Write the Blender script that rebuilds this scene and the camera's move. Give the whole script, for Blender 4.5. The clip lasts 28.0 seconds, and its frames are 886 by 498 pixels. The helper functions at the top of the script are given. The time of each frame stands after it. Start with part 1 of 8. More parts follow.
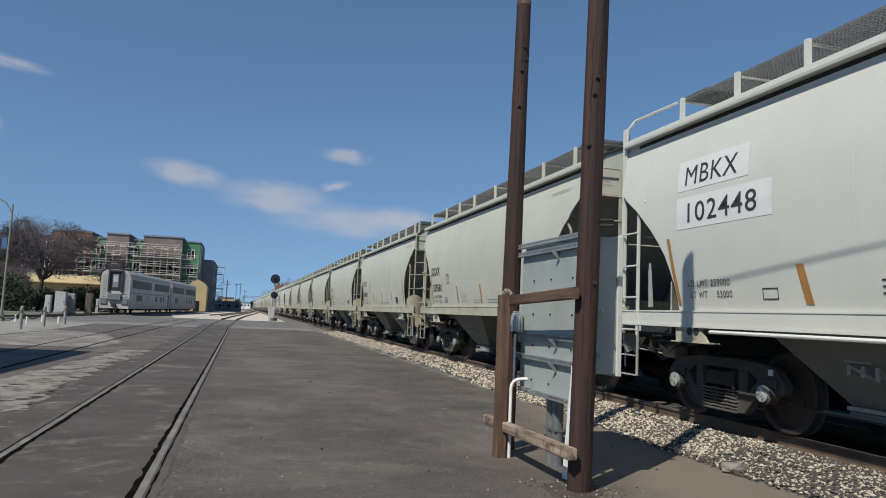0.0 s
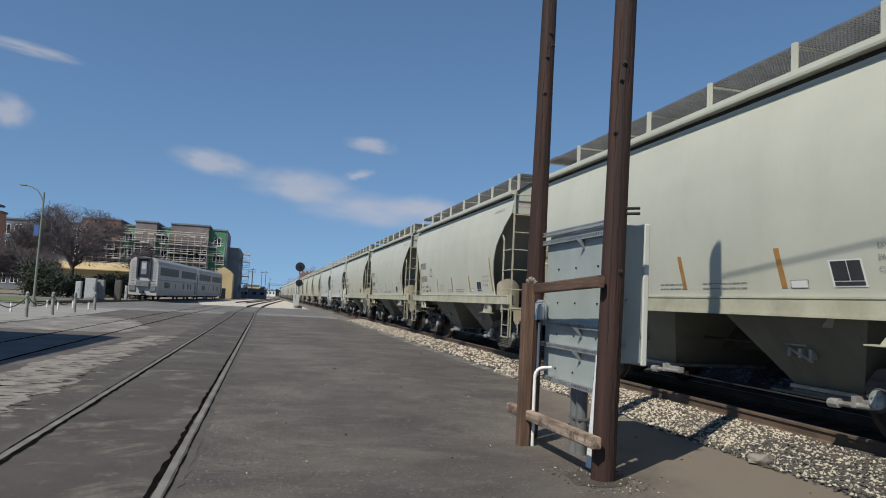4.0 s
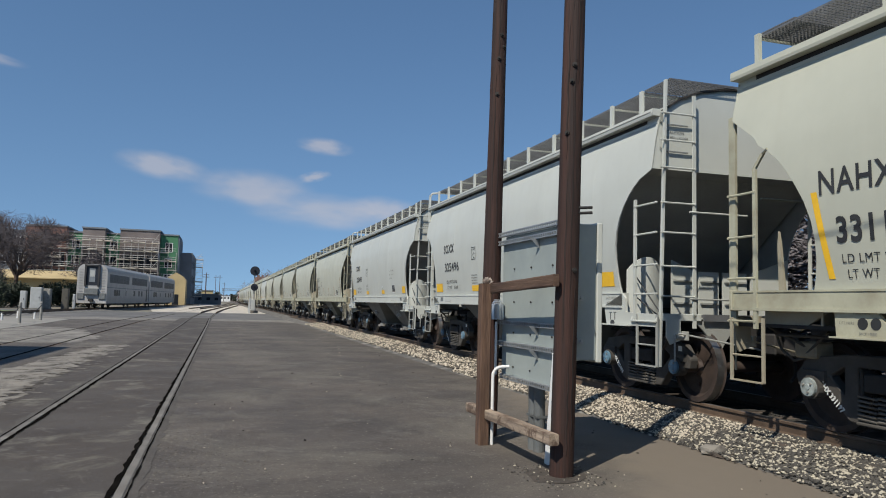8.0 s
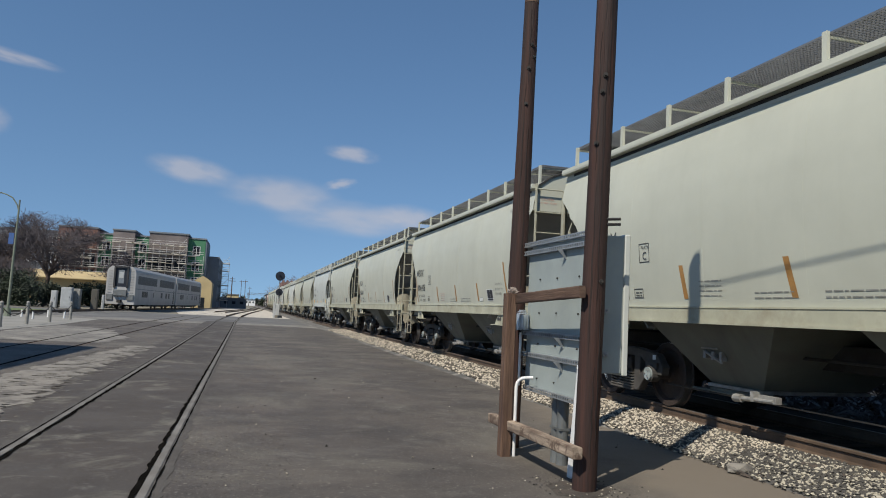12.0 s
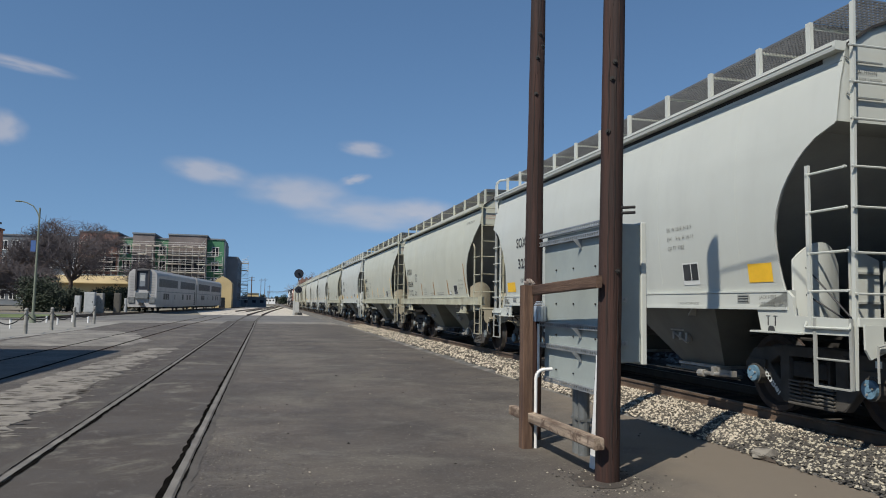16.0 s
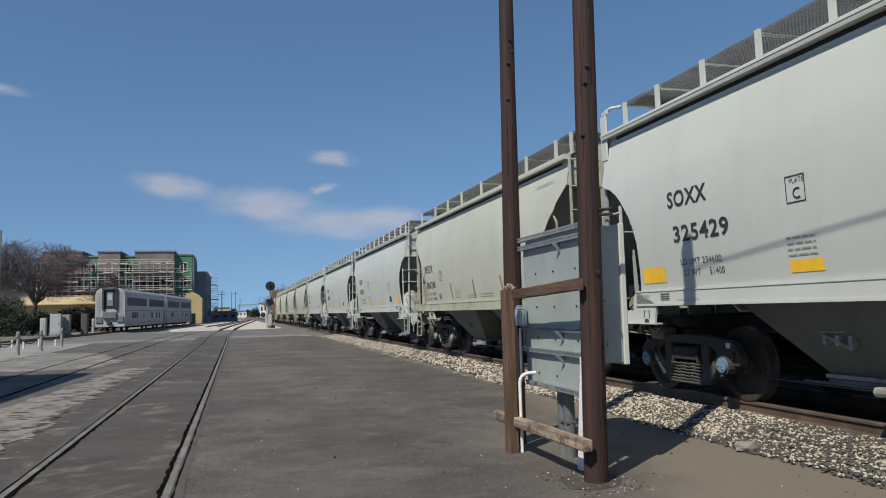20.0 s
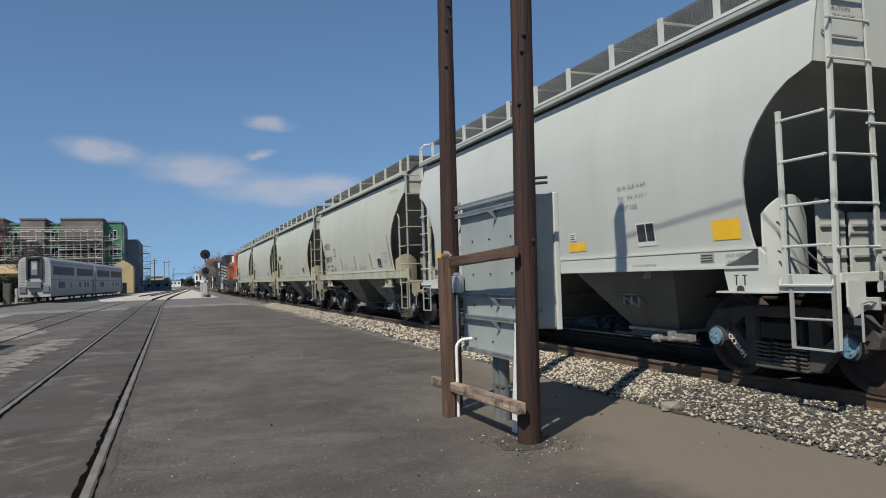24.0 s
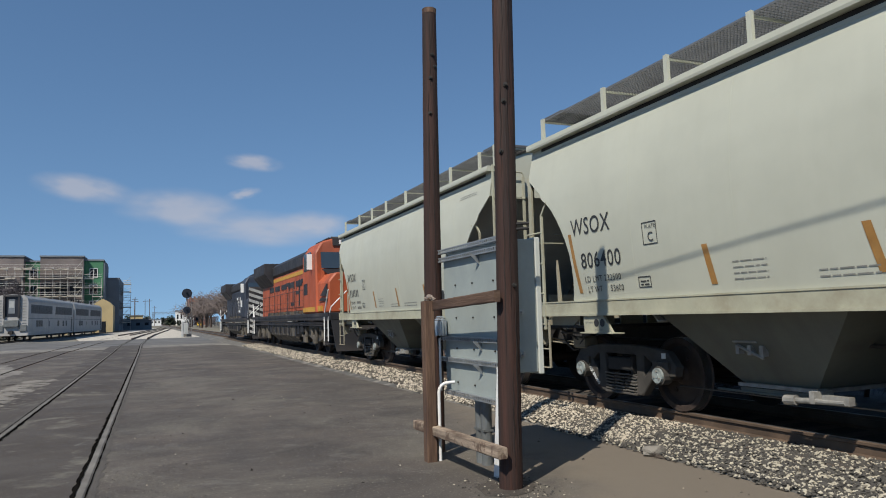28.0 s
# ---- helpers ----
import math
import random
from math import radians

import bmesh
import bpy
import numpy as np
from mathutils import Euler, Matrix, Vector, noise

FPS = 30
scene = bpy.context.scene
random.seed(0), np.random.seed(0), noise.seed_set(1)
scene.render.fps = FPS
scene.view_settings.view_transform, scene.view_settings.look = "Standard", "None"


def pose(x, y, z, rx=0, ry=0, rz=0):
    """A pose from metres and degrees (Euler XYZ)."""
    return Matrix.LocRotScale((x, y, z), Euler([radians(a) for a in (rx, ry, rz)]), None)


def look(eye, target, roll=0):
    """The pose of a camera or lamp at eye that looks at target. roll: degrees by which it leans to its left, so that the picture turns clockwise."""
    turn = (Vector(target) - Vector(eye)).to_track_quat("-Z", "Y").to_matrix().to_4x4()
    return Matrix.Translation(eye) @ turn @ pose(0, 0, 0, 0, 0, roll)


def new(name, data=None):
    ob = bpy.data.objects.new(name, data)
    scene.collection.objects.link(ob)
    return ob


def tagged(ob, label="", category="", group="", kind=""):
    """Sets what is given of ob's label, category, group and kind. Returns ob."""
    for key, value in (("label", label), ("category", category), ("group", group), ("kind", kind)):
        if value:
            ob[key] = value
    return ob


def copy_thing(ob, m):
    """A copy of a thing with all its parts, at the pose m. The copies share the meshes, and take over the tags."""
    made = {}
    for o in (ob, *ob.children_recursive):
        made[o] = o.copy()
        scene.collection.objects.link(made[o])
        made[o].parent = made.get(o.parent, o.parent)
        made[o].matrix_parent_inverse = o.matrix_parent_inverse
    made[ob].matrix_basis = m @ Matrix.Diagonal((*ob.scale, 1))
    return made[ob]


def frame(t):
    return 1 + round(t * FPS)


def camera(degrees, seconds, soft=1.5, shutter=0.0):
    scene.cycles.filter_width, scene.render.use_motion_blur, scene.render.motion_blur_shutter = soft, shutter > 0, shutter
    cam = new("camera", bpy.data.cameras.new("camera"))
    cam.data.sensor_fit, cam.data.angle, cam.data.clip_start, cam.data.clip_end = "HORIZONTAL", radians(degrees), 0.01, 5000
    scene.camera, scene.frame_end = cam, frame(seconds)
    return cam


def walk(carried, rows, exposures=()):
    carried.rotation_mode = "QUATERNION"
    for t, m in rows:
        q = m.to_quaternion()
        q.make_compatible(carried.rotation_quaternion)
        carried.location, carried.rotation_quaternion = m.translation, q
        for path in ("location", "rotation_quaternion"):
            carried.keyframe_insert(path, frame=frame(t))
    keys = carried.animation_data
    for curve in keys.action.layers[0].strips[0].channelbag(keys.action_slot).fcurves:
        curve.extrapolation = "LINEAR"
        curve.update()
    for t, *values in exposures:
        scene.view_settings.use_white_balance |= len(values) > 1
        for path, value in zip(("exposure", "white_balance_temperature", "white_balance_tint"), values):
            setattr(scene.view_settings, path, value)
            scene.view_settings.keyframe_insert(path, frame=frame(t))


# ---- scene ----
# camera and its walk: seconds, place, yaw, pitch, roll
ROWS = [
    (0.0, 0.020, -0.011, 1.549, -15.50, 5.26, 2.41),
    (0.5, 0.011, -0.019, 1.554, -15.23, 5.18, 1.97),
    (1.0, -0.002, -0.023, 1.555, -12.69, 3.67, 3.05),
    (1.5, 0.008, -0.001, 1.554, -12.60, 5.87, 2.55),
    (2.0, 0.024, -0.001, 1.552, -14.43, 6.40, 3.00),
    (2.5, 0.024, 0.001, 1.553, -15.09, 6.16, 2.27),
    (3.0, 0.025, 0.017, 1.548, -13.58, 5.14, 2.21),
    (3.5, 0.023, 0.019, 1.537, -13.58, 4.36, 2.48),
    (4.0, 0.019, 0.006, 1.536, -13.64, 4.29, 2.82),
    (4.5, 0.027, 0.020, 1.533, -13.28, 3.27, 2.75),
    (6.5, 0.020, 0.016, 1.533, -15.56, 3.51, 1.78),
    (7.0, 0.012, 0.014, 1.532, -17.52, 4.36, 2.58),
    (7.5, 0.011, 0.006, 1.540, -17.55, 4.56, 2.17),
    (8.0, 0.022, -0.012, 1.548, -17.10, 4.46, 1.45),
    (8.5, 0.013, -0.013, 1.537, -17.12, 4.49, 2.15),
    (9.0, 0.013, -0.003, 1.541, -16.89, 4.53, 2.06),
    (9.5, 0.012, -0.008, 1.539, -15.98, 5.01, 2.05),
    (10.0, 0.005, -0.009, 1.545, -15.83, 5.18, 2.19),
    (10.5, 0.007, 0.003, 1.543, -15.13, 4.71, 2.50),
    (11.0, 0.008, 0.012, 1.537, -14.05, 4.67, 2.05),
    (11.5, 0.013, 0.022, 1.531, -14.12, 4.37, 2.58),
    (12.0, 0.011, 0.008, 1.542, -15.12, 5.12, 2.85),
    (12.5, 0.004, 0.002, 1.541, -15.11, 5.09, 2.67),
    (13.0, -0.008, 0.005, 1.556, -12.25, 6.22, 2.00),
    (13.5, 0.005, 0.008, 1.543, -10.96, 5.69, 1.69),
    (15.5, 0.041, 0.017, 1.572, -11.87, 4.13, 1.20),
    (16.0, 0.041, 0.017, 1.572, -13.77, 4.43, 0.90),
    (16.6, -0.014, 0.095, 1.591, -20.02, 5.16, 2.16),
    (17.0, 0.017, 0.053, 1.600, -14.75, 6.22, 1.54),
    (17.5, -0.009, 0.043, 1.591, -15.31, 5.39, 0.85),
    (18.0, -0.021, 0.064, 1.588, -18.18, 5.53, 1.17),
    (18.5, -0.056, 0.022, 1.582, -25.39, 1.62, -0.75),
    (19.0, -0.049, 0.061, 1.604, -17.60, 5.90, 0.82),
    (19.5, -0.028, 0.054, 1.591, -17.33, 5.48, -1.25),
    (20.0, -0.044, 0.047, 1.603, -16.12, 4.84, -1.63),
    (20.5, -0.052, 0.036, 1.607, -17.61, 1.15, -1.45),
    (21.0, -0.047, 0.036, 1.604, -16.75, 2.90, -1.66),
    (21.5, -0.051, 0.025, 1.605, -18.73, 4.49, -2.03),
    (23.5, -0.041, 0.038, 1.620, -17.44, 3.88, -2.68),
    (24.0, -0.025, 0.018, 1.596, -20.87, 2.14, -1.86),
    (24.5, -0.015, 0.009, 1.620, -21.63, 4.05, -3.10),
    (25.0, -0.046, 0.047, 1.633, -19.55, 4.67, -2.76),
    (25.5, -0.059, -0.022, 1.629, -16.83, 6.02, -2.25),
    (26.0, -0.056, -0.018, 1.628, -16.82, 5.31, -1.92),
    (26.5, -0.057, -0.024, 1.630, -17.71, 5.33, -1.22),
    (27.0, -0.050, -0.041, 1.631, -18.97, 5.78, -2.60),
    (27.5, -0.057, -0.045, 1.627, -21.08, 5.67, -2.04),
    (28.0, -0.046, -0.067, 1.633, -22.24, 5.30, -1.60),
]


def aim(yaw, pitch, roll):
    c, s = math.cos, math.sin
    y, p = radians(yaw), radians(pitch)
    return (-s(y) * c(p), c(y) * c(p), s(p))


cam = camera(63.6, 28.0, soft=1.0)
walk(cam, [(t, look((x, y, z), Vector((x, y, z)) + Vector(aim(yw, pt, 0)), rl)) for t, x, y, z, yw, pt, rl in ROWS])
scene.view_settings.exposure = 0.0

# ---- light ----
SUN_AZ = radians(229.5)   # from +y towards +x
SUN_EL = radians(49)
world = bpy.data.worlds.new("world")
scene.world = world
world.use_nodes = True
wn, wl = world.node_tree.nodes, world.node_tree.links
sky = wn.new("ShaderNodeTexSky")
sky.sky_type = 'NISHITA'
sky.sun_disc = False
sky.sun_elevation, sky.sun_rotation = SUN_EL, SUN_AZ
sky.air_density, sky.dust_density, sky.ozone_density = 1.0, 0.0, 3.0
wn["Background"].inputs["Strength"].default_value = 0.112
hsv = wn.new("ShaderNodeHueSaturation")
hsv.inputs["Hue"].default_value, hsv.inputs["Saturation"].default_value = 0.497, 1.08
geo = wn.new("ShaderNodeTexCoord")
lift = wn.new("ShaderNodeVectorMath")     # the haze-free winter sky keeps its blue down to the horizon
lift.operation = 'MULTIPLY_ADD'
lift.inputs[1].default_value, lift.inputs[2].default_value = (1.0, 1.0, 0.83), (0.0, 0.0, 0.17)
norm = wn.new("ShaderNodeVectorMath")
norm.operation = 'NORMALIZE'
wl.new(geo.outputs["Generated"], lift.inputs[0])
wl.new(lift.outputs[0], norm.inputs[0])
wl.new(norm.outputs[0], sky.inputs[0])
wl.new(sky.outputs[0], hsv.inputs["Color"])
wl.new(hsv.outputs[0], wn["Background"].inputs[0])
sun = new("sun", bpy.data.lights.new("sun", "SUN"))
sun.data.energy, sun.data.angle, sun.data.color = 5.2, radians(0.53), (1.0, 0.935, 0.83)
sun_dir = Vector((math.sin(SUN_AZ) * math.cos(SUN_EL), math.cos(SUN_AZ) * math.cos(SUN_EL), math.sin(SUN_EL)))
sun.matrix_world = look(sun_dir * 60 + Vector((0, 0, 5)), (0, 0, 5))

# ---- materials ----


def mat(name, rgb, rough=0.7, metal=0.0, var=0.12, scale=3.0, fine=40.0, bump=0.02, dirt=None, dirt_amt=0.0, dirt_scale=0.8, streak=False, gritty=0.5, dirt_lo=0.48, dirt_hi=0.78, spec=0.5, rnd=0.0, dark=None):
    """Painted or mineral surface: base colour varied at two scales, optional dirt in patches or upright streaks, fine relief."""
    m = bpy.data.materials.new(name)
    m.use_nodes = True
    n, l = m.node_tree.nodes, m.node_tree.links
    b = n["Principled BSDF"]
    tc = n.new("ShaderNodeTexCoord")
    vec = tc.outputs["Object"]

    def noise_tex(sc, detail, stretch=None):
        t = n.new("ShaderNodeTexNoise")
        t.inputs["Scale"].default_value, t.inputs["Detail"].default_value, t.inputs["Roughness"].default_value = sc, detail, gritty
        if stretch:
            mp = n.new("ShaderNodeMapping")
            mp.inputs["Scale"].default_value = stretch
            l.new(vec, mp.inputs[0])
            l.new(mp.outputs[0], t.inputs["Vector"])
        else:
            l.new(vec, t.inputs["Vector"])
        return t.outputs["Fac"]

    def mixer(fac, a, c):
        x = n.new("ShaderNodeMix")
        x.data_type = 'RGBA'
        if hasattr(fac, "links"):
            l.new(fac, x.inputs[0])
        else:
            x.inputs[0].default_value = fac
        for k, v in ((6, a), (7, c)):
            if isinstance(v, tuple):
                x.inputs[k].default_value = (*v, 1)
            else:
                l.new(v, x.inputs[k])
        return x.outputs[2]

    def ramp(src, lo, hi, top=1.0):
        r = n.new("ShaderNodeMapRange")
        r.inputs[1].default_value, r.inputs[2].default_value, r.inputs[4].default_value = lo, hi, top
        l.new(src, r.inputs[0])
        return r.outputs[0]

    d = dark or tuple(c * (1 - 2.2 * var) for c in rgb)
    hi = tuple(min(1, c * (1 + var)) for c in rgb)
    col = mixer(ramp(noise_tex(scale, 5), 0.3, 0.7), d, hi)
    fine_n = noise_tex(fine, 4)
    col = mixer(ramp(fine_n, 0.35, 0.75, min(1.0, var * 2.5)), col, tuple(c * 0.72 for c in rgb))
    if rnd:
        oi = n.new("ShaderNodeObjectInfo")
        col = mixer(ramp(oi.outputs["Random"], 0, 1, rnd), col, tuple(c * 0.45 for c in rgb))
    if dirt:
        src = noise_tex(dirt_scale, 6, (1.0, 4.0, 0.5) if streak else None)
        col = mixer(ramp(src, dirt_lo, dirt_hi, dirt_amt), col, dirt)
    l.new(col, b.inputs["Base Color"])
    rr = ramp(noise_tex(scale * 2.3, 3), 0.2, 0.8)
    rm = n.new("ShaderNodeMapRange")
    rm.inputs[3].default_value, rm.inputs[4].default_value = max(0.05, rough - 0.1), min(1, rough + 0.1)
    l.new(rr, rm.inputs[0])
    l.new(rm.outputs[0], b.inputs["Roughness"])
    b.inputs["Metallic"].default_value = metal
    b.inputs["Specular IOR Level"].default_value = spec
    if bump:
        bp = n.new("ShaderNodeBump")
        bp.inputs["Strength"].default_value, bp.inputs["Distance"].default_value = 0.6, bump
        l.new(fine_n, bp.inputs["Height"])
        l.new(bp.outputs[0], b.inputs["Normal"])
    return m


BEIGE = mat("paint_beige", (0.462, 0.470, 0.388), 0.45, var=0.04, scale=0.7, fine=6, bump=0.0, dirt=(0.32, 0.31, 0.25), dirt_amt=0.12, dirt_scale=1.1, streak=True)
GREY = mat("paint_pale_grey", (0.488, 0.506, 0.462), 0.42, var=0.03, scale=0.7, fine=6, bump=0.0, dirt=(0.32, 0.32, 0.295), dirt_amt=0.14, dirt_scale=1.1, streak=True)
WHITE = mat("paint_white", (0.53, 0.542, 0.492), 0.4, var=0.03, scale=0.7, fine=6, bump=0.0, dirt=(0.40, 0.39, 0.35), dirt_amt=0.15, dirt_scale=1.1, streak=True)
RUSTY = mat("grimy_beige", (0.29, 0.255, 0.18), 0.7, var=0.12, scale=3, fine=25, bump=0.004, dirt=(0.10, 0.072, 0.048), dirt_amt=0.8, dirt_scale=2.5, dirt_lo=0.42, dirt_hi=0.72, gritty=0.65)
DULL = mat("dull_beige", (0.335, 0.305, 0.225), 0.65, var=0.10, scale=3, fine=25, bump=0.002, dirt=(0.15, 0.115, 0.075), dirt_amt=0.65, dirt_scale=3, gritty=0.65)
DULL_GREY = mat("dull_pale_grey", (0.31, 0.32, 0.295), 0.6, var=0.08, scale=3, fine=25, bump=0.002, dirt=(0.26, 0.25, 0.22), dirt_amt=0.45, dirt_scale=3)
TRIM = mat("dusty_beige_trim", (0.40, 0.395, 0.295), 0.6, var=0.08, scale=2, fine=20, bump=0.001, dirt=(0.19, 0.155, 0.10), dirt_amt=0.6, dirt_scale=2.2, gritty=0.65, dirt_lo=0.45, dirt_hi=0.74)
STEEL_DARK = mat("grimy_black_steel", (0.028, 0.026, 0.024), 0.85, var=0.2, scale=4, fine=30, bump=0.004, dirt=(0.04, 0.034, 0.028), dirt_amt=0.6, dirt_scale=3)
CASTING = mat("dusty_cast_steel", (0.068, 0.062, 0.054), 0.9, var=0.2, scale=4, fine=30, bump=0.004, dirt=(0.055, 0.05, 0.043), dirt_amt=0.8, dirt_scale=3)
WHEEL = mat("worn_wheel_steel", (0.045, 0.030, 0.023), 0.75, metal=0.0, var=0.2, scale=5, fine=30, bump=0.002, dirt=(0.024, 0.018, 0.015), dirt_amt=0.6, dirt_scale=4)
TREAD = mat("bright_steel", (0.36, 0.35, 0.34), 0.38, metal=0.9, var=0.08, bump=0)
BLUECAP = mat("blue_paint", (0.13, 0.24, 0.33), 0.55, var=0.15, scale=10, bump=0, dirt=(0.06, 0.07, 0.08), dirt_amt=0.5, dirt_scale=9)
GREYCAP = mat("grey_green_cap_paint", (0.30, 0.34, 0.33), 0.55, var=0.2, scale=10, bump=0, dirt=(0.10, 0.10, 0.09), dirt_amt=0.6, dirt_scale=9)
SPRING = mat("worn_spring_steel", (0.12, 0.112, 0.098), 0.6, metal=0.2, var=0.2, scale=8, bump=0)
GALVANISED = mat("worn_zinc_steel", (0.36, 0.35, 0.32), 0.5, metal=0.3, var=0.2, scale=6, fine=30, bump=0.001, dirt=(0.10, 0.09, 0.08), dirt_amt=0.6, dirt_scale=5)
# hopper bays: body paint darkened to stand for the shade below the sill
UNDERSIDE = mat("shade_dark_beige", (0.128, 0.136, 0.112), 0.7, var=0.06, scale=1.5, fine=20, bump=0.001, dirt=(0.08, 0.075, 0.065), dirt_amt=0.5, dirt_scale=1.2, streak=True)
UNDERSIDE_GREY = mat("shade_dark_grey", (0.125, 0.132, 0.122), 0.7, var=0.06, scale=1.5, fine=20, bump=0.001, dirt=(0.08, 0.08, 0.075), dirt_amt=0.5, dirt_scale=1.2, streak=True)
# slope sheets and liners: body paint greyed and darkened for their shade
SLOPE = mat("shaded_slope_grey", (0.34, 0.35, 0.335), 0.75, var=0.08, scale=1.2, fine=20, bump=0.001, dirt=(0.24, 0.24, 0.225), dirt_amt=0.5, dirt_scale=1.0, streak=True)
MESH = mat("galvanised_grating", (0.19, 0.195, 0.20), 0.5, metal=0.4, var=0.1, bump=0)
ORANGE = mat("ochre_reflective_tape", (0.35, 0.18, 0.05), 0.45, var=0.12, scale=6, bump=0, dirt=(0.25, 0.16, 0.07), dirt_amt=0.5, dirt_scale=8)
YELLOW = mat("yellow_reflective_tape", (0.85, 0.50, 0.03), 0.4, var=0.06, scale=6, bump=0)
INK = mat("black_stencil_paint", (0.035, 0.036, 0.038), 0.6, var=0.2, bump=0)
FAINT = mat("faded_stencil_paint", (0.24, 0.24, 0.215), 0.6, var=0.2, bump=0)
REDINK = mat("faded_red_stencil_paint", (0.50, 0.26, 0.21), 0.6, var=0.1, bump=0)
RAIL = mat("rail_brown", (0.105, 0.070, 0.046), 0.75, metal=0.0, var=0.2, scale=3, fine=30, bump=0.003)
TIE = mat("weathered_tie", (0.09, 0.07, 0.055), 0.9, var=0.2, scale=4, fine=20, bump=0.01)
WHITE_PATCH = mat("fresh_white_paint", (0.61, 0.625, 0.60), 0.4, var=0.02, bump=0)

# ---- mesh helpers ----


def box(bm, x0, x1, y0, y1, z0, z1, m=None):
    vs = [bm.verts.new(Vector(p) if m is None else m @ Vector(p)) for p in ((x0, y0, z0), (x1, y0, z0), (x1, y1, z0), (x0, y1, z0), (x0, y0, z1), (x1, y0, z1), (x1, y1, z1), (x0, y1, z1))]
    for f in ((3, 2, 1, 0), (4, 5, 6, 7), (0, 1, 5, 4), (1, 2, 6, 5), (2, 3, 7, 6), (3, 0, 4, 7)):
        bm.faces.new([vs[i] for i in f])


def rod(bm, a, b, r, n=8, r2=None, caps=True):
    a, b = Vector(a), Vector(b)
    d = (b - a).normalized()
    u = d.orthogonal().normalized()
    v = d.cross(u)
    r2 = r if r2 is None else r2
    ra = [bm.verts.new(a + r * (math.cos(2 * math.pi * i / n) * u + math.sin(2 * math.pi * i / n) * v)) for i in range(n)]
    rb = [bm.verts.new(b + r2 * (math.cos(2 * math.pi * i / n) * u + math.sin(2 * math.pi * i / n) * v)) for i in range(n)]
    for i in range(n):
        bm.faces.new((ra[i], ra[(i + 1) % n], rb[(i + 1) % n], rb[i]))
    if caps:
        bm.faces.new(ra[::-1])
        bm.faces.new(rb)


def pipe(bm, pts, r, n=8):
    for a, b in zip(pts, pts[1:]):
        rod(bm, a, b, r, n)


def bend(a, corner, b, r=0.08, n=5):
    """Points of a bent bar that runs from a to b with a rounded corner."""
    a, c, b = Vector(a), Vector(corner), Vector(b)
    p, q = c + (a - c).normalized() * r, c + (b - c).normalized() * r
    return [a] + [((1 - t) ** 2) * p + 2 * t * (1 - t) * c + t * t * q for t in (i / n for i in range(n + 1))] + [b]


def slab(bm, pts, thick):
    """A plate: a flat outline given a thickness along the vector thick."""
    t = Vector(thick)
    lo = [bm.verts.new(p) for p in pts]
    hi = [bm.verts.new(Vector(p) + t) for p in pts]
    bm.faces.new(lo[::-1])
    bm.faces.new(hi)
    n = len(pts)
    for i in range(n):
        bm.faces.new((lo[i], lo[(i + 1) % n], hi[(i + 1) % n], hi[i]))


def loft(bm, rings, closed=False, caps=False):
    vr = [[bm.verts.new(p) for p in r] for r in rings]
    n = len(vr[0])
    for a, b in zip(vr, vr[1:]):
        for i in range(n if closed else n - 1):
            bm.faces.new((a[i], a[(i + 1) % n], b[(i + 1) % n], b[i]))
    if caps:
        bm.faces.new(vr[0][::-1])
        bm.faces.new(vr[-1])


def mesh_of(bm, name, material, bevel=0.0, smooth=False):
    bmesh.ops.recalc_face_normals(bm, faces=bm.faces)
    if bevel:
        bmesh.ops.bevel(bm, geom=list(bm.edges), offset=bevel, segments=1, affect='EDGES', clamp_overlap=True)
    me = bpy.data.meshes.new(name)
    bm.to_mesh(me)
    bm.free()
    if smooth:
        for p in me.polygons:
            p.use_smooth = True
        me.set_sharp_from_angle(angle=radians(40))
    me.materials.append(material)
    return me


def part(name, bm, material, parent, label="", bevel=0.0, smooth=False):
    ob = new(name, mesh_of(bm, name, material, bevel, smooth))
    ob.parent = parent
    return tagged(ob, label)


def thing(name, label, category, m=None, group="", kind=""):
    ob = new(name)
    ob.empty_display_size = 0.2
    if m is not None:
        ob.matrix_basis = m
    return tagged(ob, label, category, group, kind)


def solid(name, bm, material, label, category="", group="", kind="", bevel=0.0, smooth=False):
    return tagged(new(name, mesh_of(bm, name, material, bevel, smooth)), label, category, group, kind)


def B():
    return bmesh.new()


# ---- plan ----
RAIL_Z = 0.29          # top of the main line's rails over the asphalt
TRACK_X = 7.20         # main line's middle
EDGE_X = 5.25          # asphalt's edge beside the ballast
GAUGE = 1.505          # between the middles of the rail heads

ASPHALT = mat("worn_asphalt", (0.064, 0.055, 0.048), 0.85, var=0.14, scale=0.7, fine=120, bump=0.007, dirt=(0.112, 0.095, 0.078), dirt_amt=0.70, dirt_scale=0.42, gritty=0.66, dirt_lo=0.43, dirt_hi=0.66)


